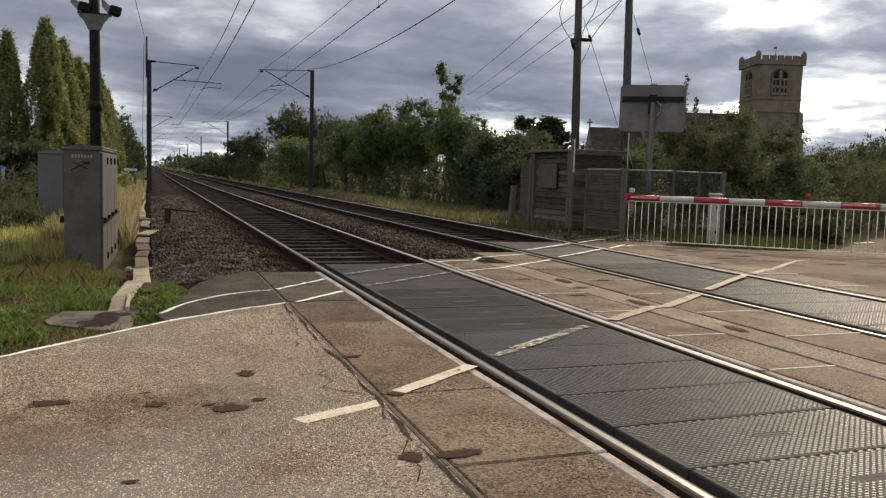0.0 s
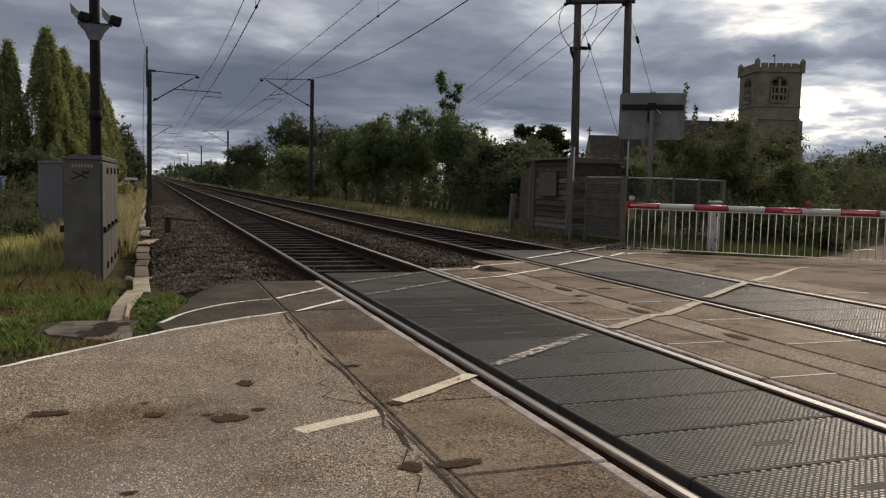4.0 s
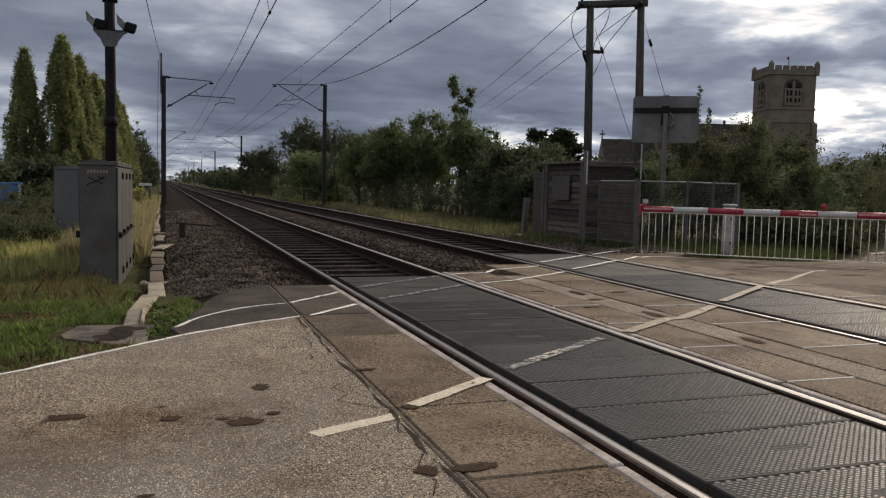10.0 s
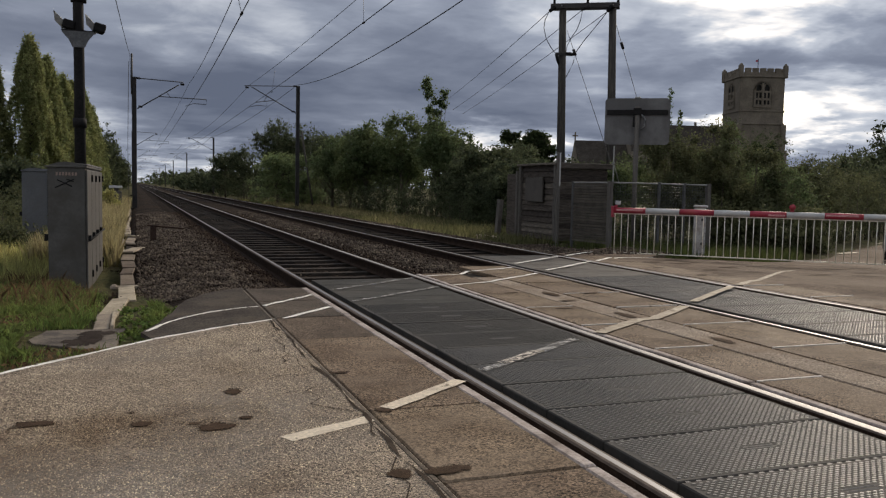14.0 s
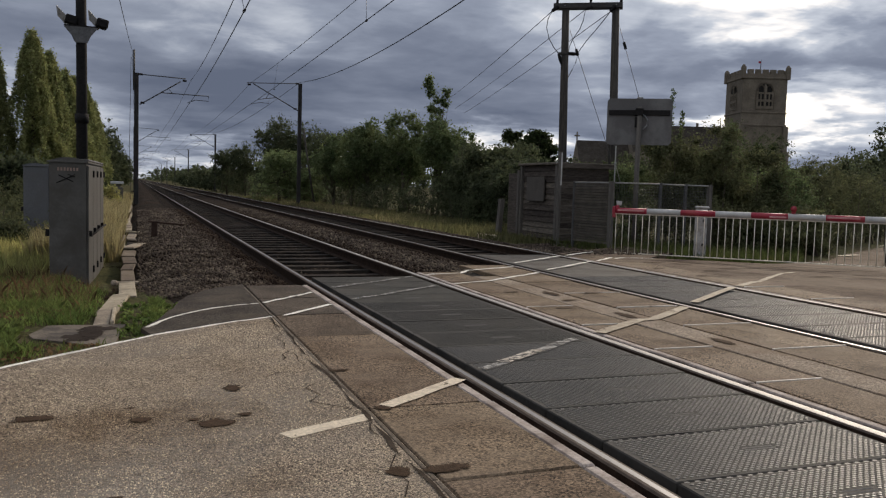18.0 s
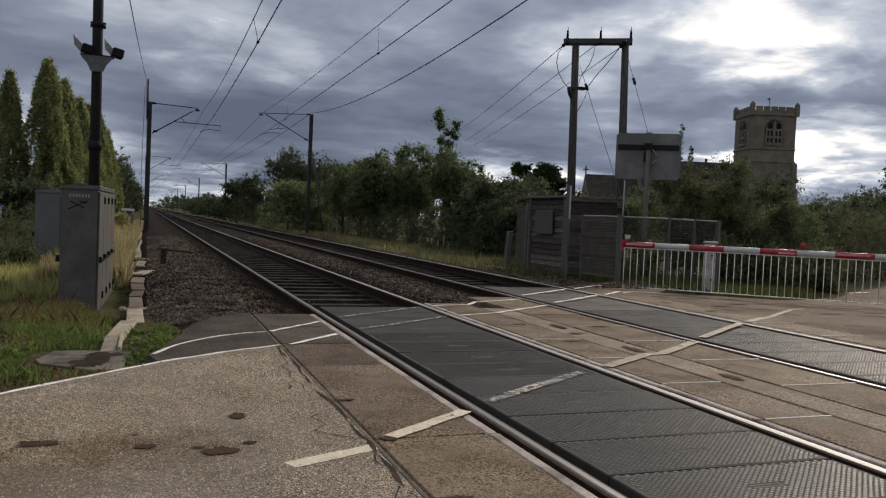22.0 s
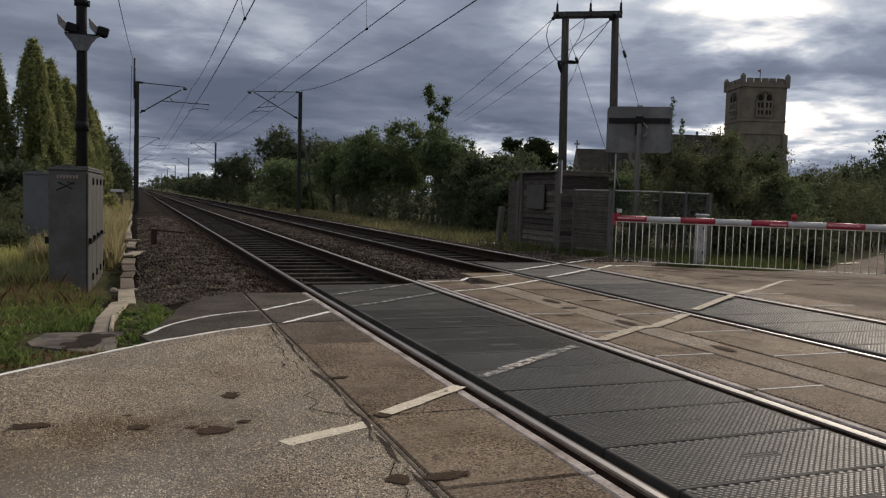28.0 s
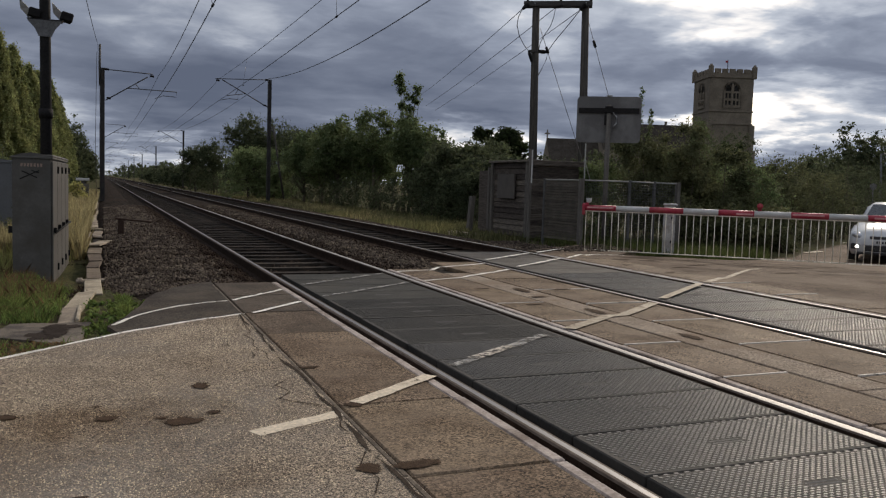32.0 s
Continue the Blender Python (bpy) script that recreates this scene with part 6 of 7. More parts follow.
def arch(r, h, depth):
    bm = bmesh.new()
    f = bm.faces.new([bm.verts.new((x, 0, z)) for x, z in arch_pts(r, h)])
    bmesh.ops.solidify(bm, geom=[f], thickness=depth)
    bmesh.ops.recalc_face_normals(bm, faces=bm.faces)
    return bm


def arch_band(r, h, w, depth):
    bm = bmesh.new()
    a = [bm.verts.new((x, 0, z)) for x, z in arch_pts(r, h)]
    b = [bm.verts.new((x * (r + w) / r, 0, z * (h + w) / h)) for x, z in arch_pts(r, h)]
    fs = [bm.faces.new((a[i], a[i + 1], b[i + 1], b[i])) for i in range(len(a) - 1)]
    bmesh.ops.solidify(bm, geom=fs, thickness=depth)
    bmesh.ops.recalc_face_normals(bm, faces=bm.faces)
    return bm


def gabled(x0, x1, y0, y1, eaves, ridge):
    bm = bmesh.new()
    ym = (y0 + y1) / 2
    prof = [(y0, 0), (y0, eaves), (ym, ridge), (y1, eaves), (y1, 0)]
    a = [bm.verts.new((x0, y, z)) for y, z in prof]
    b = [bm.verts.new((x1, y, z)) for y, z in prof]
    bm.faces.new(a); bm.faces.new(b[::-1])
    for i in range(5):
        j = (i + 1) % 5
        f = bm.faces.new((a[j], a[i], b[i], b[j]))
        f.material_index = 1 if i in (1, 2) else 0
    bmesh.ops.recalc_face_normals(bm, faces=bm.faces)
    return bm


church()


# ---- trees and hedges ----
def leaves_mesh(name, centres, spread, n, size, material, seed, squash=0.8, hang=0.0, tail=1.9):
    """n small folded leaves round the clump centres: one mesh."""
    g = np.random.default_rng(seed)
    c = np.asarray(centres, dtype=float)
    r = np.asarray(spread, dtype=float)
    pick = g.choice(len(c), n, p=(r ** 2) / (r ** 2).sum())
    d = g.normal(size=(n, 3))
    d /= np.linalg.norm(d, axis=1)[:, None]
    rad = r[pick] * np.abs(g.normal(0, 0.62, n)).clip(0.05, tail)
    p = c[pick] + d * rad[:, None] * np.array((1, 1, squash))
    nrm = d * 0.6 + g.normal(size=(n, 3)) * 0.8 + np.array((0, 0, 0.35))
    nrm /= np.linalg.norm(nrm, axis=1)[:, None]
    t = np.cross(nrm, g.normal(size=(n, 3)))
    t[:, 2] -= hang
    t /= np.linalg.norm(t, axis=1)[:, None]
    b = np.cross(nrm, t)
    s = size * g.uniform(0.6, 1.35, n)[:, None]
    V = np.empty((n, 4, 3))
    V[:, 0] = p - t * s
    V[:, 1] = p - b * s * 0.62 + nrm * s * 0.12
    V[:, 2] = p + t * s
    V[:, 3] = p + b * s * 0.62 + nrm * s * 0.12
    me = bpy.data.meshes.new(name)
    me.vertices.add(n * 4)
    me.vertices.foreach_set("co", V.reshape(-1))
    me.loops.add(n * 4)
    me.loops.foreach_set("vertex_index", np.arange(n * 4, dtype=np.int32))
    me.polygons.add(n)
    me.polygons.foreach_set("loop_start", np.arange(0, n * 4, 4, dtype=np.int32))
    me.materials.append(material)
    me.update(calc_edges=True)
    me.validate()
    return me


def tree(name, label, base, height, lobes, n, leaf, material, seed, trunk=0.18, clump=0.55, per=1.0, bare=0.25, category="tree", squash=0.85, tail=1.9):
    """lobes: (dx, dy, z, rx, ry, rz) masses of the crown; limbs run to their clumps."""
    rnd = random.Random(seed)
    t = empty(name, pose(*base), label=label, category=category)
    centres, spread = [], []
    for lx, ly, lz, rx, ry, rz in lobes:
        k = max(8, int(per * 16 * (rx * ry * rz) ** 0.6 / clump))
        for _ in range(k):
            while True:
                d = Vector((rnd.gauss(0, 1), rnd.gauss(0, 1), rnd.gauss(0, 1))).normalized()
                if d.z > -0.8:
                    break
            q = rnd.uniform(0.15, 1.12) ** 0.7
            centres.append((lx + d.x * rx * q, ly + d.y * ry * q, lz + d.z * rz * q))
            spread.append(clump * rnd.choice((0.35, 0.5, 0.7, 0.9, 1.2)))
    part("crown", leaves_mesh("crown", centres, spread, n, leaf, material, seed, squash, 0.0, tail), None, t)
    if trunk > 0:
        runs = []
        top = max(c[2] for c in centres) * 0.8
        pts = [Vector((0.03 * rnd.uniform(-1, 1) * k, 0.03 * rnd.uniform(-1, 1) * k, top * k / 6)) for k in range(7)]
        tube("trunk", pts, [trunk * (1 - 0.13 * k) for k in range(7)], M_BARK, t, 9)
        for c in rnd.sample(centres, min(16, len(centres))):
            c = Vector(c)
            s = pts[min(5, max(1, int(6 * bare + 4 * rnd.random() * (1 - bare))))]
            mid = s.lerp(c, 0.5) + Vector((rnd.uniform(-.2, .2), rnd.uniform(-.2, .2), 0.15))
            runs.append(([s, mid, c], [trunk * 0.35, trunk * 0.2, trunk * 0.07]))
        tubes("branchwork", runs, M_BARK, t, 5)["kind"] = "stuff"
    return t


GZ = -0.35
M_LEAF_YEW = leaf_mat("yew_needles", (0.024, 0.036, 0.014), (0.040, 0.055, 0.020))
# poplars in a row
def poplar(x, y, top, w, seed):
    t = empty("poplar_tree", pose(x, y, GZ), label="tall narrow poplar with yellow-green leaves", category="tree", group="poplars")
    rnd = random.Random(seed)
    h = top - GZ
    C, S = [], []
    # upright plumes round the stem, shorter towards the outside
    for _ in range(300):
        a, q = rnd.uniform(0, 2 * math.pi), math.sqrt(rnd.random())
        f0 = rnd.uniform(-0.06, 0.84)
        f1 = min(0.99, f0 + rnd.uniform(0.10, 0.26))
        for i in range(7):
            f = f0 + (f1 - f0) * i / 6
            r = w * min(1.0, (max(f, 0.0) / 0.10 + 0.35) ** 0.5) * (1.02 - f) ** 0.70 * (1.1 + 0.28 * noise.noise(Vector((math.cos(a) * 1.4, f * 5, seed + math.sin(a) * 1.4)))) * (1 - 0.10 * i / 6)
            C.append((r * q * math.cos(a), r * q * math.sin(a), 0.2 + (h - 0.3) * f)); S.append(rnd.uniform(0.15, 0.34))
    part("crown", leaves_mesh("crown", C, S, 46000, 0.088, M_LEAF_POPLAR, seed, 1.4, 0.0, 1.5), None, t)
    tube("trunk", [(0, 0, 0), (0, 0, h * 0.5), (0, 0, h * 0.9)], [0.22, 0.14, 0.03], M_BARK, t, 9)


for k, (x, y, top, w) in enumerate(((-12.4, 72, 11.4, 2.0), (-9.6, 72, 12.7, 2.7), (-8.6, 74, 11.3, 2.3), (-8.1, 83, 11.0, 2.7), (-7.7, 88, 11.0, 2.4), (-7.0, 95, 10.8, 2.4), (-6.6, 103, 9.8, 2.3))):
    poplar(x, y, top, w, 100 + k)
# darker trees beyond the poplars, down to the line
for k, (x, y, h, w) in enumerate(((-5.6, 122, 9.2, 1.9), (-4.6, 128, 7.0, 1.9), (-6.4, 112, 9.8, 2.0), (-4.6, 150, 5.5, 2.2), (-27, 75, 5.0, 4.0), (-22, 60, 4.2, 3.0), (-15.2, 66, 4.6, 1.7), (-18.5, 67, 4.8, 2.0), (-34, 70, 7.5, 4.0), (-13, 52, 2.9, 2.2), (-9, 56, 2.5, 2.0), (-6.5, 60, 2.2, 1.8), (10.2, 104, 3.2, 2.2), (9.6, 118, 3.2, 2.5), (9.4, 136, 3.4, 3.0), (9.2, 158, 3.6, 3.0), (9.4, 185, 3.8, 3.4))):
    tree("tree", "dark green broadleaf tree", (x, y, GZ), h, [(0, 0, h * 0.55, w, w, h * 0.42), (w * 0.4, 0, h * 0.3, w * 0.8, w * 0.8, h * 0.3), (-w * 0.5, 0, h * 0.35, w * 0.7, w * 0.7, h * 0.3)],
         9000, 0.14, M_LEAF_DARK, 130 + k, 0.25, 0.7)
# the wood along the far side of the line
WOOD = ((8.4, 83, 5.6, 1.7, "D"), (6.9, 86, 4.6, 1.4, "D"), (9.0, 66, 6.6, 1.5, "D"), (10.9, 65, 6.7, 1.7, "D"), (9.9, 68, 6.0, 2.0, "D"), (7.7, 57.7, 3.75, 1.55, "L"), (9.3, 56.5, 2.6, 1.0, "L"), (11.6, 60, 5.4, 1.6, "D"),
        (9.9, 50, 4.6, 1.2, "M"), (10.6, 48, 4.2, 1.2, "M"), (11.3, 47, 5.4, 1.2, "M"), (12.2, 46, 4.6, 1.1, "M"), (12.8, 44.5, 5.7, 1.0, "M"), (13.7, 41, 5.3, 1.2, "M"), (14.6, 40, 4.6, 1.2, "M"),
        (13.4, 35, 3.7, 1.4, "D"), (13.0, 32, 3.2, 1.3, "D"), (14.4, 33, 3.3, 1.3, "D"), (11.9, 28.6, 2.4, 0.9, "D"), (13.2, 28.5, 2.6, 1.2, "D"), (15.6, 36, 3.8, 1.6, "D"),
        (12.4, 53, 5.2, 1.5, "D"), (13.9, 47.5, 4.9, 1.2, "M"), (15.6, 42, 4.5, 1.2, "M"), (16.8, 37, 3.8, 1.5, "D"))
for k, (x, y, h, w, c) in enumerate(WOOD):
    mt = {"D": M_LEAF_DARK, "M": M_LEAF_MID, "L": M_LEAF_LIGHT}[c]
    lab = {"D": "dark green tree in the lineside wood", "M": "green ash tree with open branches", "L": "pale grey-green rounded willow bush"}[c]
    rr = random.Random(300 + k)
    w, h = w * 1.12, h * 1.03
    low = (0, 0, h * 0.28, w * 1.25, w * 1.25, h * 0.28) if c == "L" or (c == "D" and not 50 < y < 65) else (0.3 * w, 0, h * 0.42, w * 1.0, w * 1.0, h * 0.20)
    lobes = [(0, 0, h * 0.64, w * 0.95, w * 0.95, h * 0.32), low] + [(rr.uniform(-0.9, 0.9) * w, rr.uniform(-0.9, 0.9) * w, h * rr.uniform(0.48, 0.88), w * 0.5, w * 0.5, h * 0.14) for _ in range(7)]
    tree("tree" if c != "L" else "willow_bush", lab, (x, y, GZ), h, lobes, 15000, 0.066, mt, 300 + k, 0.10, 0.40 if c != "L" else 0.34, 1.2, tail=1.45)
# the tall spindly ash that stands above the wood
tree("ash_tree", "tall thin ash tree standing above the wood", (14.0, 42.6, GZ), 7.8, [(0.1, 0, 4.6, 0.9, 0.9, 0.8), (0.0, 0, 5.7, 0.5, 0.4, 0.4), (-0.35, 0, 6.9, 0.3, 0.3, 0.5), (0.45, 0, 6.3, 0.35, 0.3, 0.5), (-0.1, 0, 6.4, 0.25, 0.2, 0.4), (-0.4, 0, 7.4, 0.22, 0.2, 0.22), (0.6, 0, 6.9, 0.2, 0.2, 0.25)],
     5200, 0.066, M_LEAF_MID, 360, 0.07, 0.26, 1.6, tail=1.4)
# the dark conifer-like tree beside the shed
tree("yew_tree", "dark dense tree with a leaning side branch", (24.85, 52.0, GZ), 6.2, [(0.2, 0, 4.1, 1.35, 1.35, 1.6), (-1.5, 0, 5.2, 0.55, 0.5, 0.4), (0.5, 0, 4.6, 0.9, 0.9, 1.0), (0.2, 0, 2.8, 1.2, 1.2, 1.2)], 34000, 0.11, M_LEAF_YEW, 361, 0.25, 0.36, 2.2, tail=1.1)


def hedge(name, label, line, height, depth, n, leaf, material, seed, clump=0.35, top_noise=0.45):
    """A rough bank of bushes along a line, one stretch of it."""
    rnd = random.Random(seed)
    h = empty(name, pose(0, 0, 0), label=label, category="hedge")
    (x0, y0), (x1, y1) = line
    L_ = math.hypot(x1 - x0, y1 - y0)
    nx, ny = -(y1 - y0) / L_, (x1 - x0) / L_
    C, S = [], []
    for _ in range(int(L_ * height * 17)):
        t, u = rnd.random(), rnd.uniform(-1, 1)
        hh = height * (1 + top_noise * noise.noise(Vector((t * L_ * 0.55, seed, 0.5)))) * (1 - 0.3 * u * u)
        z = GZ + rnd.uniform(0.0, 1.0) ** 0.8 * hh
        x, y = x0 + (x1 - x0) * t + nx * u * depth, y0 + (y1 - y0) * t + ny * u * depth
        C.append((x, y, z)); S.append(clump * rnd.uniform(0.6, 1.3))
    size = leaf * (0.8 if n > 15000 else 1.0)
    part("foliage", leaves_mesh("foliage", C, S, n, size, material, seed, 0.85, 0.0, 1.3), None, h)
    runs = []
    for _ in range(int(L_ * 5)):
        c = Vector(rnd.choice(C))
        runs.append(([Vector((c.x + rnd.uniform(-.3, .3), c.y + rnd.uniform(-.3, .3), GZ)), c + Vector((0, 0, 0.1))], [0.02, 0.006]))
    tubes("stemwork", runs, M_BARK, h, 4)["kind"] = "stuff"
    return h


for k, (line, hgt, dep, n, mt) in enumerate((
        (((10.0, 17.7), (10.9, 17.1)), 2.35, 0.6, 9000, M_LEAF_MID), (((10.8, 17.2), (11.7, 16.5)), 2.75, 0.7, 11000, M_LEAF_BRAMBLE), (((11.6, 16.6), (12.6, 15.9)), 2.75, 0.7, 11000, M_LEAF_BRAMBLE),
        (((12.5, 16.4), (14.0, 15.6)), 2.3, 0.7, 12000, M_LEAF_BRAMBLE), (((13.9, 16.2), (16.0, 17.4)), 2.15, 0.8, 12000, M_LEAF_MID), (((15.9, 17.4), (18.5, 18.9)), 2.3, 0.8, 12000, M_LEAF_BRAMBLE),
        (((18.4, 18.8), (24.0, 22.0)), 2.3, 1.0, 12000, M_LEAF_BRAMBLE), (((11.0, 14.9), (12.8, 14.3)), 1.1, 0.5, 7000, M_LEAF_BRAMBLE), (((12.6, 14.4), (15.0, 15.6)), 1.0, 0.5, 7000, M_LEAF_BRAMBLE),
        (((24.0, 22.0), (34.0, 28.0)), 2.6, 1.5, 12000, M_LEAF_DARK), (((9.5, 19.0), (10.6, 20.2)), 1.9, 0.7, 8000, M_LEAF_BRAMBLE), (((9.4, 20.6), (12.5, 27.0)), 1.5, 0.8, 11000, M_LEAF_DARK),
        (((11.3, 27.0), (12.2, 36.0)), 1.7, 0.8, 12000, M_LEAF_DARK), (((12.0, 36.0), (11.0, 47.0)), 1.75, 0.9, 12000, M_LEAF_DARK), (((11.0, 47.0), (10.5, 62.0)), 1.75, 1.2, 11000, M_LEAF_DARK),
        (((10.5, 62.0), (8.5, 95.0)), 2.4, 1.5, 9000, M_LEAF_DARK), (((12.5, 30.0), (22.0, 26.0)), 2.2, 1.2, 12000, M_LEAF_DARK), (((-30, 62), (-8, 64)), 2.0, 1.5, 12000, M_LEAF_DARK), (((-12.0, 29.0), (-5.2, 27.0)), 1.0, 1.2, 12000, M_LEAF_BRAMBLE), (((-22.0, 40.0), (-5.0, 36.0)), 1.2, 1.5, 10000, M_LEAF_BRAMBLE), (((-8.5, 18.6), (-3.3, 16.2)), 0.62, 0.5, 9000, M_LEAF_BRAMBLE))):
    hedge("hedge", "overgrown bramble and hawthorn hedge beside the lane", line, hgt, dep, int(n * 1.7), 0.042, mt, 400 + k)
for k, (x, y, z, h) in enumerate(((11.33, 16.9, 3.12, 1.07), (11.66, 16.9, 3.09, 0.54), (12.4, 16.1, 2.2, 0.9), (12.7, 16.2, 2.0, 0.8))):
    tree("sapling", "thin leafy shoots rising above the hedge", (x, y, GZ), z + h, [(0.02 * (-1) ** i + 0.004 * i, 0, z - 0.3 + (h + 0.3) * i / 17, 0.075 - 0.003 * i, 0.06, 0.08) for i in range(18)], 520, 0.026, M_LEAF_MID, 450 + k, 0.012, 0.06, 1)
# trees beyond the lane and the church
for k, (x, y, h, w, mt) in enumerate(((43.5, 37.2, 6.6, 2.4, M_LEAF_DARK), (47, 34, 6.0, 2.6, M_LEAF_DARK), (40, 44, 4.0, 2.4, M_LEAF_DARK), (46, 42, 4.6, 3.0, M_LEAF_DARK), (36, 47, 4.4, 1.8, M_LEAF_MID),
                                      (61, 70, 9.0, 3.2, M_LEAF_DARK), (64, 60, 6.5, 3.0, M_LEAF_DARK), (58, 53, 5.2, 3.4, M_LEAF_DARK), (55, 74, 6.5, 3.4, M_LEAF_DARK), (50, 40, 5, 3.2, M_LEAF_DARK),
                                      (30, 38, 3.4, 2.2, M_LEAF_DARK), (34, 33, 3.6, 2.2, M_LEAF_DARK), (28, 31, 3.0, 2.0, M_LEAF_DARK), (39, 60, 5.4, 3.4, M_LEAF_DARK), (31, 58, 4.4, 3.0, M_LEAF_DARK))):
    tree("tree", "dark tree by the churchyard", (x, y, GZ), h, [(0, 0, h * 0.6, w, w, h * 0.36), (w * 0.5, 0.3, h * 0.45, w * 0.7, w * 0.7, h * 0.3), (-w * 0.5, 0, h * 0.4, w * 0.7, w * 0.7, h * 0.3)],
         11000, 0.10, mt, 500 + k, 0.2, 0.6, tail=1.4)

tree("churchyard_bush", "dense dark bush at the foot of the church tower", (42.2, 48.5, GZ), 5.9, [(0, 0, 3.9, 1.7, 1.7, 1.4), (-0.7, 0, 3.4, 1.3, 1.3, 1.2), (0.8, 0, 3.0, 1.5, 1.5, 1.3)], 12000, 0.10, M_LEAF_YEW, 520, 0.15, 0.40, 1.8, tail=1.1, category="bush")
tree("hawthorn", "tall leafy hawthorn rising out of the hedge", (17.4, 21.8, GZ), 4.2, [(0, 0, 2.5, 0.55, 0.5, 0.8), (0.05, 0, 3.3, 0.28, 0.28, 0.5), (0.0, 0, 3.85, 0.14, 0.14, 0.3), (-0.5, 0, 2.3, 0.4, 0.4, 0.6), (0.5, 0, 2.1, 0.45, 0.4, 0.5)], 5200, 0.040, M_LEAF_MID, 521, 0.04, 0.22, 1.6, tail=1.4)


def far_woods():
    """Low woods on the horizon, one mass each side."""
    g = np.random.default_rng(9)
    C, S = [], []
    for k in range(900):
        d = g.uniform(180, 900)
        side = g.choice((-1, 1), p=(0.3, 0.7))
        x = side * (g.uniform(6, 60) + (d - 180) * 0.03 + (6 if side < 0 else 3))
        C.append((x, d, GZ + g.uniform(0, 1) * (5.0 if d < 400 else 7)))
        S.append(g.uniform(1.2, 2.6))
    for k in range(700):
        x = g.uniform(60, 900)
        C.append((x, g.uniform(150, 420), GZ + g.uniform(0, 6))); S.append(g.uniform(1.5, 3.5))
    for k in range(300):
        C.append((-g.uniform(30, 300), g.uniform(90, 300), GZ + g.uniform(0, 6))); S.append(g.uniform(1.5, 3.0))
    for k in range(1400):
        d = g.uniform(450, 1400)
        side = g.choice((-1, 1))
        x = side * (9 + abs(g.normal(0, 1)) * d * 0.10) + (3 if side > 0 else 0)
        C.append((x, d, GZ + g.uniform(0, 1) * (5 + d * 0.006))); S.append(g.uniform(1.5, 3.5))
    for k in range(160):
        C.append((g.uniform(-45, 50), g.uniform(1310, 1420), GZ + g.uniform(0, 8))); S.append(g.uniform(2.0, 3.5))
    ob = part("far_woods", leaves_mesh("far_woods", C, S, 70000, 0.8, M_LEAF_DARK, 10))
    tagged(ob, "low dark woods along the horizon", "woods", kind="stuff")


far_woods()


# ---- grass and stones ----
def blades(name, label, places, heights, widths, material, seed, lean=0.45):
    g = np.random.default_rng(seed)
    n = len(places)
    p = np.asarray(places, dtype=float)
    h, w = np.asarray(heights)[:, None], np.asarray(widths)[:, None]
    a = g.uniform(0, 2 * np.pi, n)
    side = np.stack((np.cos(a), np.sin(a), np.zeros(n)), 1)
    b = g.uniform(0, 2 * np.pi, n)
    ln = np.stack((np.cos(b), np.sin(b), np.zeros(n)), 1) * (g.uniform(0.1, 1, n) * lean)[:, None] * h
    up = np.array((0, 0, 1.0))
    V = np.empty((n, 5, 3))
    V[:, 0], V[:, 1] = p - side * w, p + side * w
    V[:, 2] = p + side * w * 0.7 + up * h * 0.55 + ln * 0.35
    V[:, 3] = p + up * h + ln
    V[:, 4] = p - side * w * 0.7 + up * h * 0.55 + ln * 0.35
    me = bpy.data.meshes.new(name)
    me.vertices.add(n * 5); me.vertices.foreach_set("co", V.reshape(-1))
    me.loops.add(n * 5); me.loops.foreach_set("vertex_index", np.arange(n * 5, dtype=np.int32))
    me.polygons.add(n); me.polygons.foreach_set("loop_start", np.arange(0, n * 5, 5, dtype=np.int32))
    me.materials.append(material)
    me.update(calc_edges=True); me.validate()
    return tagged(part(name, me), label, "grass", kind="stuff")


def edge_y(x):
    """Where the near road ends, as y over x."""
    return 5.4 + (x + 0.8) * 0.88


def scatter(n, x0, x1, y0, y1, keep, seed, power=1.0):
    g = np.random.default_rng(seed)
    out = []
    while len(out) < n:
        x, y = g.uniform(x0, x1), y0 + (y1 - y0) * g.uniform() ** power
        if keep(x, y, g.uniform()):
            out.append((x, y, ground_z(x, y) - 0.01))
    return out


def patchy(x, y, r, s=0.8, lo=-0.1):
    return noise.noise(Vector((x * s, y * s, 7.7))) + 0.6 * (r - 0.5) > lo


def on_verge(x, y, r, lo=-0.1):
    if y < edge_y(x) + 0.10 or (-2.70 < x < -1.90 and 4.74 < y < 5.72) or (-2.27 < x < -1.75 and y > 5.4):
        return False
    if y < edge_y(x) + 0.75 and r < (0.93 if x > -2.75 else 0.6):
        return False
    if (-2.95 < x < -2.35 and 9.8 < y < 12.8) or (-2.60 < x < -2.05 and 8.5 < y < 12.8):
        return False
    return patchy(x, y, r, 0.8, lo)


M_SOILDARK = leaf_mat("dark_soil_litter", (0.026, 0.019, 0.013), (0.060, 0.043, 0.030))
M_LITTER = leaf_mat("dead_leaves", (0.10, 0.062, 0.036), (0.19, 0.125, 0.07))


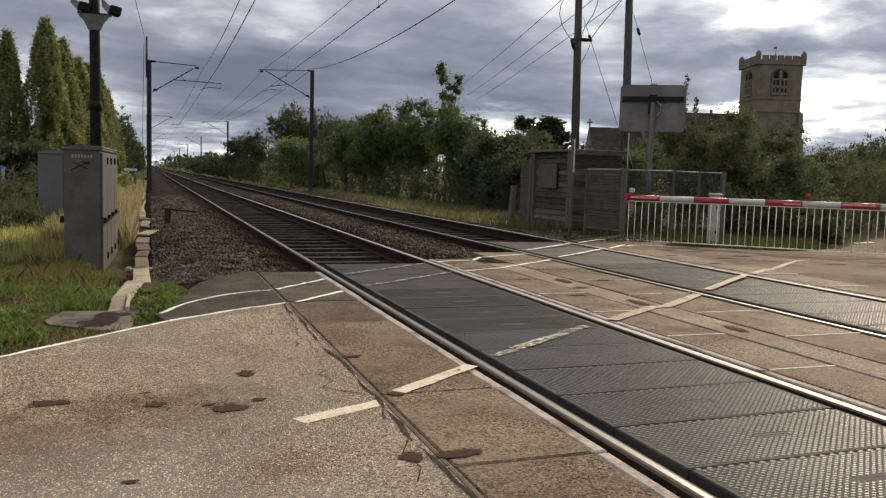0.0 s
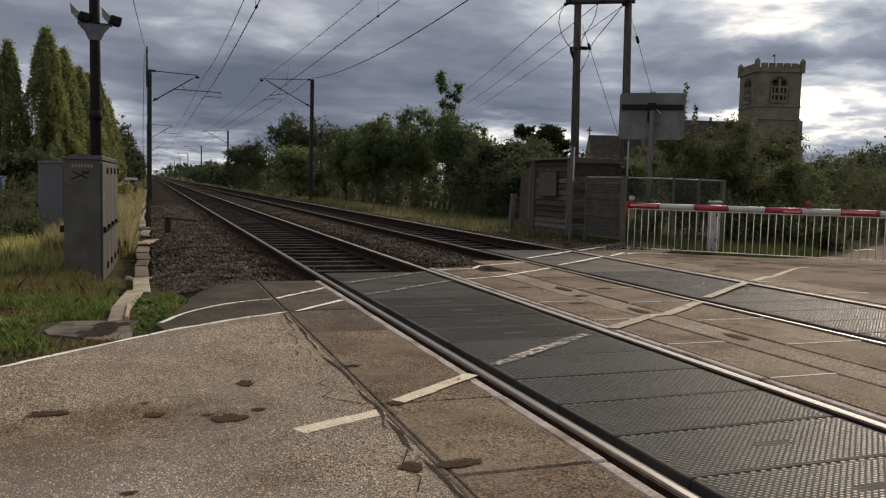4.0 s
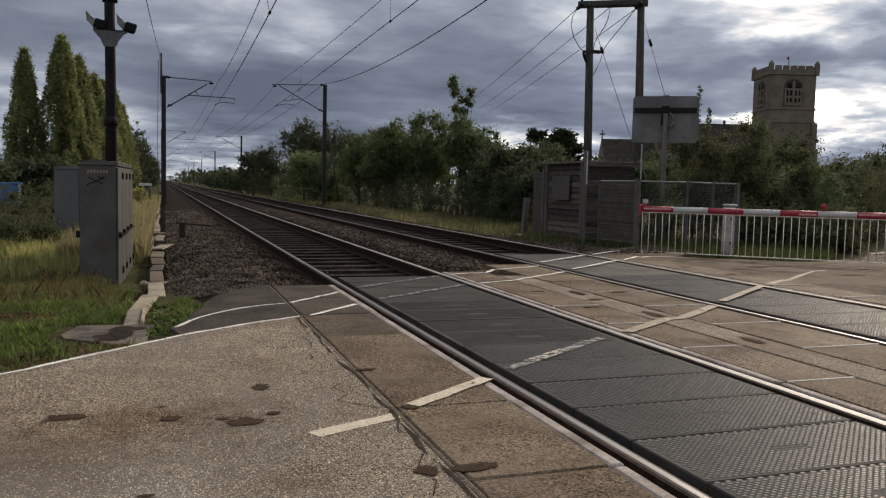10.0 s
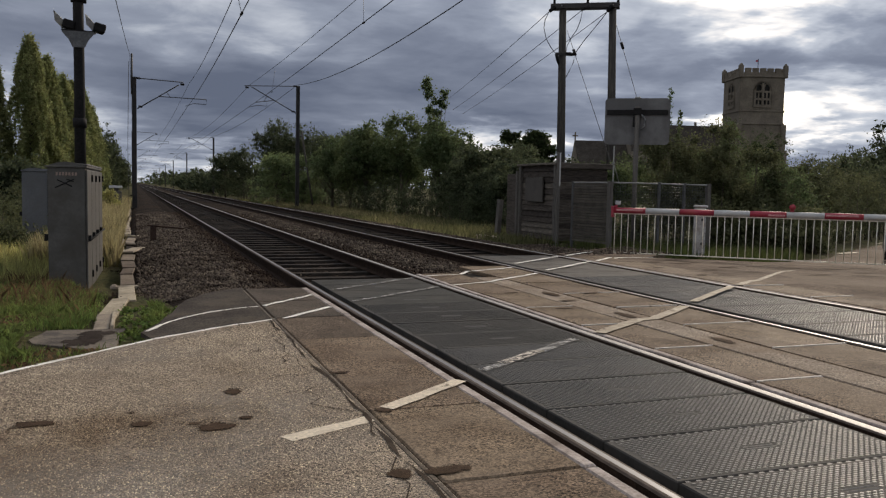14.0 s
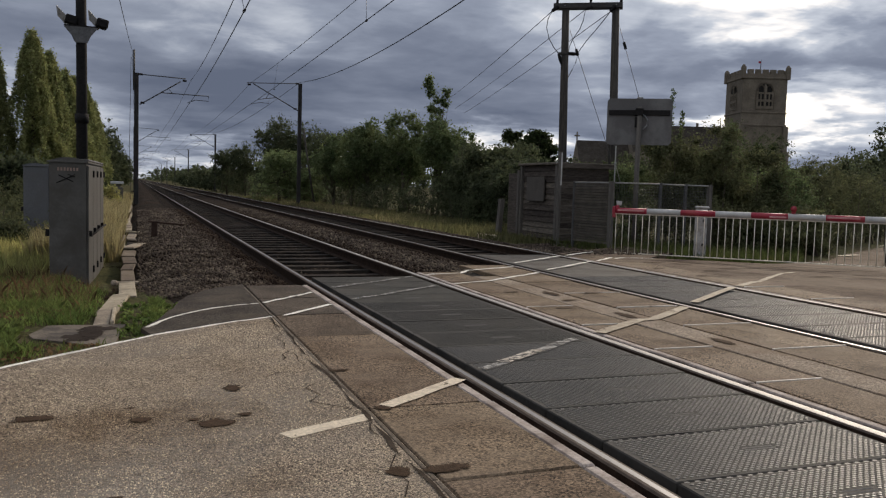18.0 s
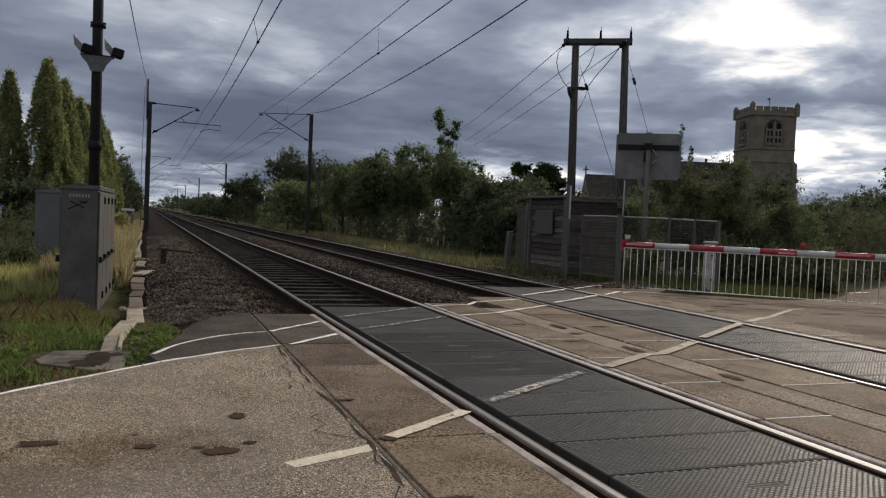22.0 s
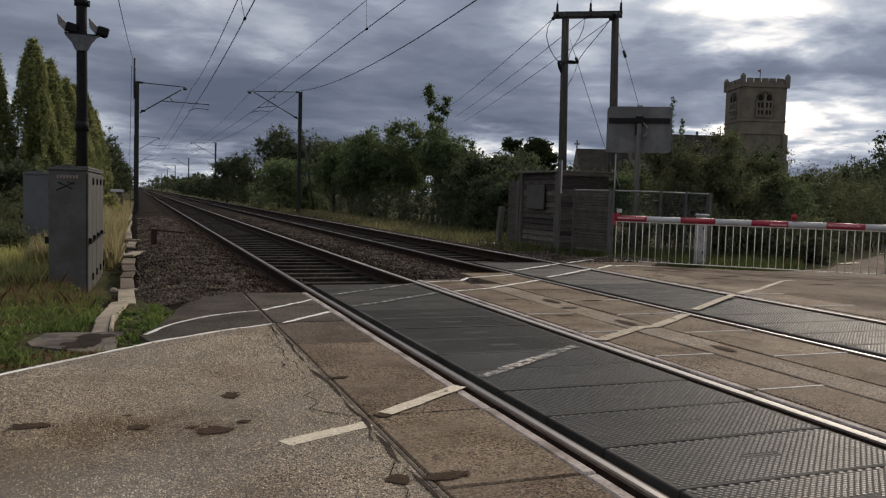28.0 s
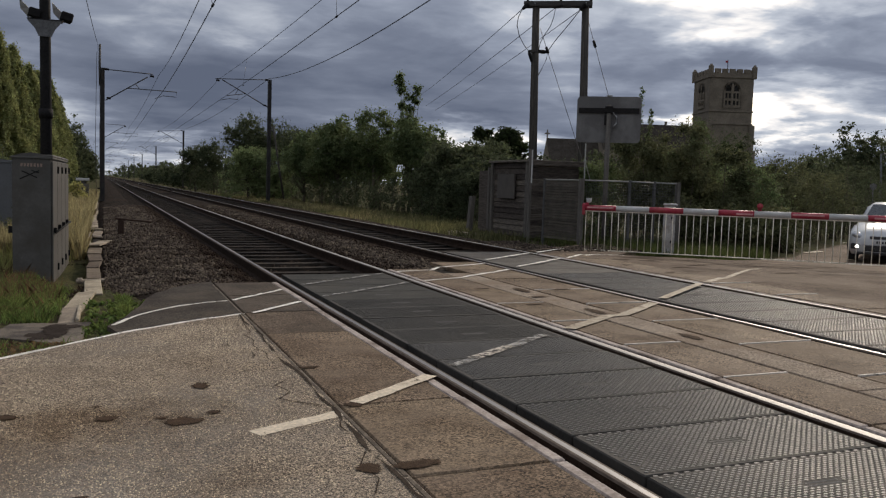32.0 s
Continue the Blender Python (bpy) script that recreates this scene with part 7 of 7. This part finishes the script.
def build_grass():
    g = np.random.default_rng(77)
    pl = scatter(85000, -6.0, -1.62, 3.4, 10.5, lambda x, y, r: on_verge(x, y, r, -0.45) and (x < -2.1 or y < 7.4), 21)
    n = len(pl)
    blades("verge_grass", "short green grass on the verge by the road", pl, g.uniform(0.02, 0.09, n), g.uniform(0.003, 0.006, n), M_GRASS, 22, 1.1)
    # shaggy tufts that stand out of it
    tufts = scatter(1300, -6.0, -2.2, 3.6, 9.7, lambda x, y, r: on_verge(x, y, r, -0.15), 47)
    pl, hs = [], []
    for x, y, z in tufts:
        hh, rad = g.uniform(0.05, 0.14), g.uniform(0.03, 0.10)
        for _ in range(int(g.uniform(25, 60))):
            px, py = x + g.normal(0, rad), y + g.normal(0, rad)
            if py > edge_y(px) + 0.06 and not (-2.66 < px < -1.92 and 4.76 < py < 5.72):
                pl.append((px, py, ground_z(px, py) - 0.01)); hs.append(hh * g.uniform(0.5, 1.1))
    blades("verge_tufts", "shaggy tufts of green grass on the verge", pl, hs, g.uniform(0.003, 0.007, len(pl)), M_GRASS, 48, 1.1)
    pl = scatter(5200, -4.6, -2.2, 5.0, 10.2, lambda x, y, r: on_verge(x, y, r, 0.10) and (x < -2.3 or y > 6.2), 49)
    blades("dead_stalks", "thin brown dead stalks in the verge grass", pl, g.uniform(0.05, 0.24, len(pl)), g.uniform(0.0015, 0.003, len(pl)), M_LITTER, 50, 0.8)
    pl = scatter(30000, -12, -2.25, 9.8, 20, on_verge, 23)
    n = len(pl)
    blades("rough_grass", "rough yellow-green grass round the cabinets", pl, g.uniform(0.12, 0.36, n), g.uniform(0.004, 0.009, n), M_VERGE, 24)
    pl = scatter(22000, -24, -3.2, 20, 60, lambda x, y, r: patchy(x, y, r, 0.3), 33)
    n = len(pl)
    blades("field_grass", "rough pasture grass beyond the cabinets", pl, g.uniform(0.15, 0.42, n), g.uniform(0.010, 0.022, n), M_LEAF_BRAMBLE, 34)
    pl = scatter(17000, -3.5, -2.15, 13.2, 60, lambda x, y, r: True, 25, 1.6)
    n = len(pl)
    blades("dry_grass", "tall straw-coloured dry grass beside the cable route", pl, g.uniform(0.25, 0.62, n), g.uniform(0.006, 0.012, n), M_STRAW, 26)
    pl = scatter(26000, 6.9, 11.2, 17, 75, lambda x, y, r: patchy(x, y, r, 0.5, -0.3), 27, 1.4)
    n = len(pl)
    blades("lineside_grass", "rough grass along the far side of the line", pl, g.uniform(0.10, 0.32, n), g.uniform(0.008, 0.016, n), M_DULLVERGE, 28)
    pl = scatter(6000, 7.0, 9.4, 28, 62, lambda x, y, r: patchy(x, y, r, 0.4, 0.0), 37)
    n = len(pl)
    blades("dry_grass", "straw-coloured dry grass along the far side of the line", pl, g.uniform(0.10, 0.36, n), g.uniform(0.008, 0.014, n), M_STRAW, 38)
    pl = scatter(14000, 7.4, 16.5, 11.3, 16.0, lambda x, y, r: (y > 11.35 + 0.55 * max(0, x - 9.6) + 0.5 * max(0, x - 12.0)) and not (7.5 < x < 8.0), 29)
    n = len(pl)
    blades("hedge_grass", "green grass at the foot of the hedge", pl, g.uniform(0.08, 0.30, n), g.uniform(0.005, 0.010, n), M_SHADEGRASS, 30)
    pl = scatter(260, -5.5, -2.3, 4.2, 9.6, lambda x, y, r: y > edge_y(x) + 0.9 and on_verge(x, y, r) and patchy(x, y, r, 1.3, 0.05), 41)
    ob = part("verge_weeds", leaves_mesh("verge_weeds", [(x, y, z + 0.05) for x, y, z in pl], [0.07] * len(pl), 7000, 0.022, M_GRASS, 42, 0.7))
    tagged(ob, "leafy green weeds in the verge grass", "weeds", kind="stuff")
    pl = scatter(3200, -5.5, -2.0, 3.8, 10.0, lambda x, y, r: y > edge_y(x) + 0.08 and not (-2.68 < x < -1.9 and 4.76 < y < 5.70) and not (x > -2.25 and y > 5.5) and (y < edge_y(x) + 0.8 or patchy(x, y, r, 0.9, 0.0)), 43)
    ob = part("leaf_litter", leaves_mesh("leaf_litter", [(x, y, z + 0.035) for x, y, z in pl], [0.03] * len(pl), 6500, 0.018, M_LITTER, 44, 0.4))
    tagged(ob, "brown dead leaves and stalks lying in the verge", "leaf litter", kind="stuff")
    pl = scatter(1500, -2.62, -2.06, 7.4, 12.5, lambda x, y, r: x > -2.44 or y < 9.8, 51)
    ob = part("bare_soil_litter", leaves_mesh("bare_soil_litter", [(x, y, z + 0.02) for x, y, z in pl], [0.04] * len(pl), 6000, 0.022, M_SOILDARK, 52, 0.3))
    tagged(ob, "dark trodden soil and dead leaves between cabinet and trough", "leaf litter", kind="stuff")
    # broad weeds by the end of the cable route
    pl = scatter(900, -2.0, -1.5, 4.8, 7.0, lambda x, y, r: y > edge_y(x) + 0.3 and x < -1.86 + 0.20 * (y - 4.9) + 0.1 * r, 31)
    c = [(x, y, z + 0.025) for x, y, z in pl[:80]]
    ob = part("weeds", leaves_mesh("weeds", c, [0.04] * len(c), 1800, 0.018, M_GRASS, 32))
    tagged(ob, "low leafy weeds beside the ballast", "weeds", kind="stuff")


build_grass()


def build_stones():
    g = np.random.default_rng(5)
    base = np.array([(1, 0, 0), (-1, 0, 0), (0, 1, 0), (0, -1, 0), (0, 0, 1), (0, 0, -1)], dtype=float)
    tri = np.array([(0, 2, 4), (2, 1, 4), (1, 3, 4), (3, 0, 4), (2, 0, 5), (1, 2, 5), (3, 1, 5), (0, 3, 5)])
    pts = []

    def add(n, x0, x1, y0, y1, zf, power=1.6):
        for _ in range(n):
            x = g.uniform(x0, x1); y = y0 + (y1 - y0) * g.uniform() ** power
            pts.append((x, y, zf(x)))
    add(15500, -1.85, -0.12, 7.5, 34, lambda x: np.interp(x, (-1.8, -1.35, -0.75, -0.30, -0.10), (-0.165, -0.085, -0.07, -0.09, -0.125)))
    add(3000, 0.1, 1.4, 8.4, 30, lambda x: -0.215)
    add(9500, 1.62, 3.25, 9.0, 36, lambda x: np.interp(x, (1.6, 1.85, 2.45, 3.05, 3.27), (-0.125, -0.09, -0.06, -0.095, -0.13)))
    add(2000, 3.45, 4.75, 10.8, 36, lambda x: -0.215)
    add(7000, 4.98, 6.9, 11.8, 44, lambda x: np.interp(x, (4.97, 5.3, 6.0, 6.6, 7.2), (-0.12, -0.085, -0.105, -0.215, -0.36)))
    for _ in range(3200):
        x, y = g.uniform(5.7, 8.0), g.uniform(11.9, 16.6)
        pts.append((x, y, max(ground_z(x, y), -0.055 if y < 12 + (x - 5.6) * 0.7 else -9) + 0.008))
    p = np.asarray(pts)
    n = len(p)
    s = g.uniform(0.016, 0.036, n)[:, None, None] * (1 + 0.012 * (p[:, 1] - 8))[:, None, None]
    V = base[None] * g.uniform(0.6, 1.25, (n, 6, 1)) + g.uniform(-0.25, 0.25, (n, 6, 3))
    q, _ = np.linalg.qr(g.normal(size=(n, 3, 3)))
    V = np.einsum("nij,nkj->nki", q, V) * s + p[:, None]
    near_rail = np.min(np.abs(p[:, :1] - np.array([0.0, 0.75, GAUGE, 3.365, 4.1, 3.365 + GAUGE])), axis=1)
    rusty = near_rail + g.uniform(-0.2, 0.2, n) < 0.50
    for pick, mt, label in ((~rusty, M_STONE, "loose brown and grey ballast stones"), (rusty, M_STONEDARK, "rust-darkened ballast stones along the rails")):
        W = V[pick]
        m = len(W)
        F = (tri[None] + 6 * np.arange(m)[:, None, None]).reshape(-1, 3)
        me = bpy.data.meshes.new("ballast_stones")
        me.vertices.add(m * 6); me.vertices.foreach_set("co", W.reshape(-1))
        me.loops.add(len(F) * 3); me.loops.foreach_set("vertex_index", F.reshape(-1).astype(np.int32))
        me.polygons.add(len(F)); me.polygons.foreach_set("loop_start", np.arange(0, len(F) * 3, 3, dtype=np.int32))
        me.materials.append(mt)
        me.update(calc_edges=True); me.validate()
        tagged(part("ballast_stones", me), label, "stones", kind="stuff")


build_stones()


def build_chippings():
    """Small stones bedded in the road's surface where the tarmac is worn."""
    g = np.random.default_rng(15)
    n = 170000
    y = 0.3 + 5.0 * g.uniform(size=n) ** 1.25
    x = g.uniform(-4.3, -0.80, n)
    keep = (y < 5.30 + (x + 0.8) * 0.88) & (g.uniform(size=n) < (x + 4.3) / 0.8) & (g.uniform(size=n) < (y - 0.3) / 0.6)
    x, y = x[keep], y[keep]
    worn = np.array([noise.noise(Vector((a * 1.1, b * 1.1, 3.3))) + 0.5 * noise.noise(Vector((a * 3.7, b * 3.7, 8.1))) for a, b in zip(x, y)])
    keep = worn + g.uniform(-0.6, 0.6, len(x)) > -0.22
    x, y = x[keep], y[keep]
    n = len(x)
    z = np.array([near_road_z(a, b) for a, b in zip(x, y)]) - 0.0012
    r = g.uniform(0.0024, 0.0060, n)
    ang = g.uniform(0, 2 * np.pi, n)
    V = np.empty((n, 6, 3))
    for k in range(5):
        a = ang + 2 * np.pi * k / 5
        q = r * g.uniform(0.75, 1.25, n)
        V[:, k, 0], V[:, k, 1], V[:, k, 2] = x + q * np.cos(a), y + q * np.sin(a), z
    V[:, 5, 0], V[:, 5, 1], V[:, 5, 2] = x + r * g.uniform(-0.3, 0.3, n), y + r * g.uniform(-0.3, 0.3, n), z + r * g.uniform(0.5, 0.95, n)
    tri = np.array([(k, (k + 1) % 5, 5) for k in range(5)])
    F = (tri[None] + 6 * np.arange(n)[:, None, None]).reshape(-1, 3)
    me = bpy.data.meshes.new("road_chippings")
    me.vertices.add(n * 6); me.vertices.foreach_set("co", V.reshape(-1))
    me.loops.add(len(F) * 3); me.loops.foreach_set("vertex_index", F.reshape(-1).astype(np.int32))
    me.polygons.add(len(F)); me.polygons.foreach_set("loop_start", np.arange(0, len(F) * 3, 3, dtype=np.int32))
    me.materials.append(M_CHIP)
    me.update(calc_edges=True); me.validate()
    tagged(part("road_chippings", me), "small pale and brown stone chippings in the worn tarmac", "chippings", kind="stuff")


M_CHIP = surface("stone_chipping", (0.33, 0.250, 0.172), (0.56, 0.455, 0.34), scale=0.6, fine=60, fine_amount=0.2, rough=0.85, bump=0, island=0.75, spec=0.25, stain=(0.16, 0.10, 0.055), stain_scale=0.75, stain_amount=0.7)
build_chippings()


# ---- the waiting car ----
def loft(stations, profile):
    """Quads through mirrored sections; profile(st) gives half-section points from the bottom to the top centre."""
    V, F = [], []
    n = None
    for st in stations:
        half = profile(st)
        sec = [(x, st[0], z) for x, z in half] + [(-x, st[0], z) for x, z in half[-2:0:-1]]
        n = len(sec)
        V += sec
    for k in range(len(stations) - 1):
        for i in range(n):
            j = (i + 1) % n
            F.append((k * n + i, k * n + j, (k + 1) * n + j, (k + 1) * n + i))
    F.append(tuple(range(n))[::-1])
    F.append(tuple(range((len(stations) - 1) * n, len(stations) * n)))
    return V, F


M_CARPAINT = surface("silver_white_car_paint", (0.47, 0.48, 0.49), (0.51, 0.52, 0.53), scale=2, fine=200, fine_amount=0.03, rough=0.22, bump=0, metal=0.15)
M_GLASS = surface("dark_windscreen_glass", (0.03, 0.035, 0.04), (0.04, 0.045, 0.05), rough=0.06, bump=0, spec=0.8)
M_TYRE = surface("tyre_rubber", (0.018, 0.018, 0.018), (0.028, 0.028, 0.028), scale=8, fine=60, rough=0.85, bump=0.3)
M_TRIM = surface("black_plastic", (0.02, 0.02, 0.021), (0.03, 0.03, 0.03), rough=0.55, bump=0.05)
M_ALLOY = surface("alloy_wheel", (0.45, 0.45, 0.46), (0.55, 0.55, 0.56), rough=0.3, bump=0, metal=0.9)
M_LAMPGLASS = surface("headlamp_glass", (0.42, 0.44, 0.46), (0.55, 0.57, 0.6), scale=12, rough=0.12, bump=0, metal=0.4)


def lit(name, colour, strength):
    m = bpy.data.materials.new(name)
    m.use_nodes = True
    b = m.node_tree.nodes["Principled BSDF"]
    b.inputs["Emission Color"].default_value, b.inputs["Emission Strength"].default_value = (*colour, 1), strength
    return m


M_LIT = lit("lit_fog_lamp", (1.0, 0.97, 0.9), 6.0)


def car(m):
    """Front towards -y, 4.1 m long."""
    c = empty("car", m, label="silver-white hatchback car waiting behind the barrier with fog lamps lit", category="car")
    # y, half width, underside, bonnet or waist height, crown
    low = [(0.00, 0.62, 0.30, 0.56, 0.02), (0.06, 0.76, 0.20, 0.64, 0.03), (0.22, 0.84, 0.18, 0.72, 0.05), (0.6, 0.87, 0.18, 0.83, 0.06), (1.05, 0.88, 0.18, 0.90, 0.06), (1.4, 0.88, 0.18, 0.93, 0.05),
           (2.4, 0.88, 0.18, 0.95, 0.03), (3.4, 0.87, 0.18, 0.97, 0.03), (3.9, 0.84, 0.22, 0.96, 0.03), (4.1, 0.76, 0.30, 0.86, 0.02)]
    V, F = loft(low, lambda s: [(0, s[2]), (s[1] * 0.9, s[2]), (s[1], s[2] + 0.12), (s[1] * 1.0, s[3] * 0.72), (s[1] * 0.97, s[3] - 0.06), (s[1] * 0.86, s[3] - 0.005), (s[1] * 0.4, s[3] + s[4] * 0.8), (0, s[3] + s[4])])
    part("body", mesh_of("body", V, F, M_CARPAINT, smooth=True), None, c)
    cab = [(1.30, 0.74, 0.90, 0.94), (1.95, 0.66, 0.92, 1.36), (2.3, 0.62, 0.93, 1.43), (3.0, 0.61, 0.95, 1.43), (3.6, 0.60, 0.95, 1.34), (3.98, 0.64, 0.94, 0.98)]
    V, F = loft(cab, lambda s: [(0, s[2] - 0.1), (0.80, s[2] - 0.1), (0.80, s[2]), (s[1] * 1.05, s[3] - 0.06), (s[1] * 0.92, s[3]), (0, s[3] + 0.03)])
    part("cabin", mesh_of("cabin", V, F, M_CARPAINT, smooth=True), None, c)
    # windscreen lies just outside the cabin's front slope
    V = [(-0.68, 1.36, 0.965), (0.68, 1.36, 0.965), (0.56, 1.93, 1.345), (-0.56, 1.93, 1.345), (-0.72, 1.30, 0.955), (0.72, 1.30, 0.955)]
    part("windscreen", mesh_of("windscreen", [(x, y - 0.03, z + 0.035) for x, y, z in V[:4]], [(0, 1, 2, 3)], M_GLASS), None, c, "dark windscreen")
    for s in (-1, 1):
        part("side_window", mesh_of("side_window", [(s * 0.805, 1.62, 0.97), (s * 0.805, 3.3, 1.0), (s * 0.665, 3.1, 1.34), (s * 0.705, 2.0, 1.32)], [(0, 1, 2, 3)], M_GLASS), None, c)
        hl = part("headlight", mesh_of("headlight", *loft([(0.02, 0.10, 0.0), (0.30, 0.14, 0.05)], lambda q: [(0, -0.05 + q[2]), (q[1], -0.035 + q[2]), (q[1] * 1.05, 0.03 + q[2]), (0, 0.055 + q[2])]), M_LAMPGLASS, smooth=True), None, c, "clear headlamp", pose(s * 0.66, 0.02, 0.63, 0, s * -14, s * 14))
        tube("reflector", [(0, 0.0, 0.0), (0, 0.03, 0.0)], 0.04, M_ALLOY, hl, 12)
        fg = tube("fog_lamp", [(s * 0.62, -0.005, 0.38), (s * 0.62, 0.12, 0.38)], 0.05, M_TRIM, c, 14)
        tube("bulb", [(s * 0.62, -0.012, 0.38), (s * 0.62, -0.004, 0.38)], 0.038, M_LIT, fg, 14, "glowing fog lamp")
        mr = part("door_mirror", box((-0.10, -0.07, -0.06), (0.10, 0.07, 0.07), 0.03), M_CARPAINT, c, "", pose(s * 0.98, 1.62, 0.99))
        part("mirror_arm", box((-0.09, -0.02, -0.03), (0.09, 0.02, 0.0), 0.005), M_TRIM, mr, "", pose(-s * 0.13, 0, -0.03))
        for y in (0.78, 3.28):
            w = tube("wheel", [(s * 0.70, y, 0.31), (s * 0.89, y, 0.31)], 0.31, M_TYRE, c, 22, "black tyre on an alloy wheel", smooth=False)
            tube("rim", [(s * 0.885, y, 0.31), (s * 0.898, y, 0.31)], 0.20, M_ALLOY, w, 18)
            part("wheel_arch", arch_ring(s, y), M_TRIM, c)
    part("lower_grille", box((-0.46, -0.012, 0.27), (0.46, 0.08, 0.42), 0.02), M_TRIM, c, "black lower grille")
    for k in range(3):
        part("grille_bar", box((-0.45, -0.02, 0.295 + 0.04 * k), (0.45, 0.0, 0.307 + 0.04 * k), 0.003), M_TRIM, c)
    part("upper_grille", box((-0.36, -0.006, 0.55), (0.36, 0.10, 0.63), 0.015), M_TRIM, c, "black upper grille")
    part("fog_recess", box((-0.76, 0.012, 0.31), (-0.50, 0.10, 0.45), 0.02), M_TRIM, c)
    part("fog_recess", box((0.50, 0.012, 0.31), (0.76, 0.10, 0.45), 0.02), M_TRIM, c)
    pl = part("number_plate", box((-0.26, -0.035, 0.44), (0.26, -0.02, 0.54), 0.004), M_BOOMWHITE, c, "white number plate")
    for k in range(7):
        part("plate_bar", box((-0.21 + 0.06 * k, -0.038, 0.465), (-0.175 + 0.06 * k, -0.0345, 0.515), 0), M_BLACK, pl)
    part("bumper_lip", box((-0.66, -0.01, 0.19), (0.66, 0.12, 0.25), 0.02), M_TRIM, c, "black bumper lip")
    for x in (-0.25, 0.2):
        tube("wiper", [(x, 1.28, 0.985), (x + 0.4, 1.42, 1.06)], 0.008, M_TRIM, c, 5)
    return c


def arch_ring(s, y):
    bm = bmesh.new()
    n = 14
    a = [bm.verts.new((s * 0.885, y + 0.35 * math.cos(math.pi * k / n), 0.31 + 0.35 * math.sin(math.pi * k / n))) for k in range(n + 1)]
    b = [bm.verts.new((s * 0.895, y + 0.39 * math.cos(math.pi * k / n), 0.31 + 0.39 * math.sin(math.pi * k / n))) for k in range(n + 1)]
    for k in range(n):
        bm.faces.new((a[k], a[k + 1], b[k + 1], b[k]))
    return bm


car(pose(15.12, 12.25, -0.385, 0, 0, -57.0))


# ---- small things far off ----
def skip_bin():
    s = empty("skip_container", pose(-9.6, 43.0, -0.35, 0, 0, 6), label="blue steel container standing in the grass", category="container")
    part("body", box((-1.6, -0.9, 0.05), (1.1, 0.9, 1.15), 0.03), M_BLUE, s)
    for k in range(6):
        part("rib", box((-1.5 + 0.48 * k, -0.95, 0.1), (-1.44 + 0.48 * k, -0.9, 1.1), 0.01), M_BLUE, s)
    # pale strip down the container's right edge
    part("corner_post", box((1.04, -0.96, 0.05), (1.16, -0.86, 1.12), 0.01), M_PALEGREY, s, "pale strip down the right edge")
    part("rim", box((-1.65, -0.95, 1.12), (1.15, 0.95, 1.20), 0.01), M_BLUE, s)


M_BLUE = surface("blue_container_paint", (0.02, 0.10, 0.34), (0.03, 0.14, 0.42), scale=2, fine=30, fine_amount=0.1, rough=0.5, bump=0.1, stain=(0.08, 0.06, 0.05), stain_scale=2)
skip_bin()


def relay_box():
    r = empty("relay_box", pose(-2.75, 43.0, -0.33), label="small grey lineside box with a white top", category="box")
    part("body", box((-0.30, -0.2, 0), (0.25, 0.2, 1.0), 0.02), M_GREY, r)
    part("lid", box((-0.34, -0.24, 1.15), (0.28, 0.24, 1.28), 0.02), M_BOOMWHITE, r, "white lid")
    part("neck", box((-0.1, -0.1, 1.0), (0.1, 0.1, 1.15), 0.005), M_GREY, r)


relay_box()


def fence_stub():
    tagged(part("timber_post", box((-0.07, -0.07, -0.2), (0.07, 0.07, 1.15), 0.01), M_POLE, None, "", pose(8.05, 20.4, -0.3, 2, 3, 10)), "weathered grey timber post in the verge", "post")
    tagged(part("kerb_block", box((-0.7, -0.12, 0), (0.7, 0.12, 0.16), 0.02), M_LID, None, "", pose(7.55, 19.6, -0.32, 0, 0, 100)), "pale concrete block lying in the verge", "block")


fence_stub()


def leaning_pole():
    tagged(tube("timber_pole", [(9.40, 53.5, -0.4), (9.0, 53.5, 2.0), (8.56, 53.5, 4.75)], [0.075, 0.065, 0.055], M_POLEDARK, None, 10), "thin dark timber pole leaning beside the mast", "pole")


def street_lamp():
    p = empty("street_lamp", pose(31.4, 26.0, -0.4), label="slim grey lamp column with a short arm above the hedge", category="street lamp")
    tube("column", [(0.06, 0, 0), (0.03, 0, 2.4), (-0.08, 0, 3.62)], [0.06, 0.05, 0.04], M_BRACKET, p, 10)
    tube("arm", [(-0.08, 0, 3.60), (0.2, -0.05, 3.63), (0.95, -0.15, 3.66)], 0.03, M_BRACKET, p, 8)
    part("lantern", box((0.85, -0.27, 3.56), (1.35, -0.05, 3.68), 0.03), M_BRACKET, p, "grey lantern head")


def lane_sign():
    p = empty("round_sign", pose(26.2, 22.0, -0.45, 0, 0, -40), label="small round sign on a post in front of the hedge", category="sign")
    tube("post", [(0, 0.03, 0), (0, 0.03, 2.18)], 0.025, M_BRACKET, p, 8)
    disc = tube("disc", [(0, 0, 2.07), (0, 0.012, 2.07)], 0.115, M_BRACKET, p, 24, "weathered grey disc", smooth=False)
    tube("rim", [(0, -0.004, 2.07), (0, 0.016, 2.07)], 0.125, M_BRACKET, disc, 24, smooth=False)


def mast_shrub():
    tree("shrub", "small yellow-green shrub by the lineside box", (-3.0, 40.0, GZ), 1.35, [(0, 0, 0.75, 0.42, 0.42, 0.45), (0.15, 0, 0.4, 0.5, 0.5, 0.3)], 2600, 0.04, M_VERGE, 610, 0.03, 0.18, 1.5, tail=1.3, category="shrub")


leaning_pole()
street_lamp()
lane_sign()
mast_shrub()
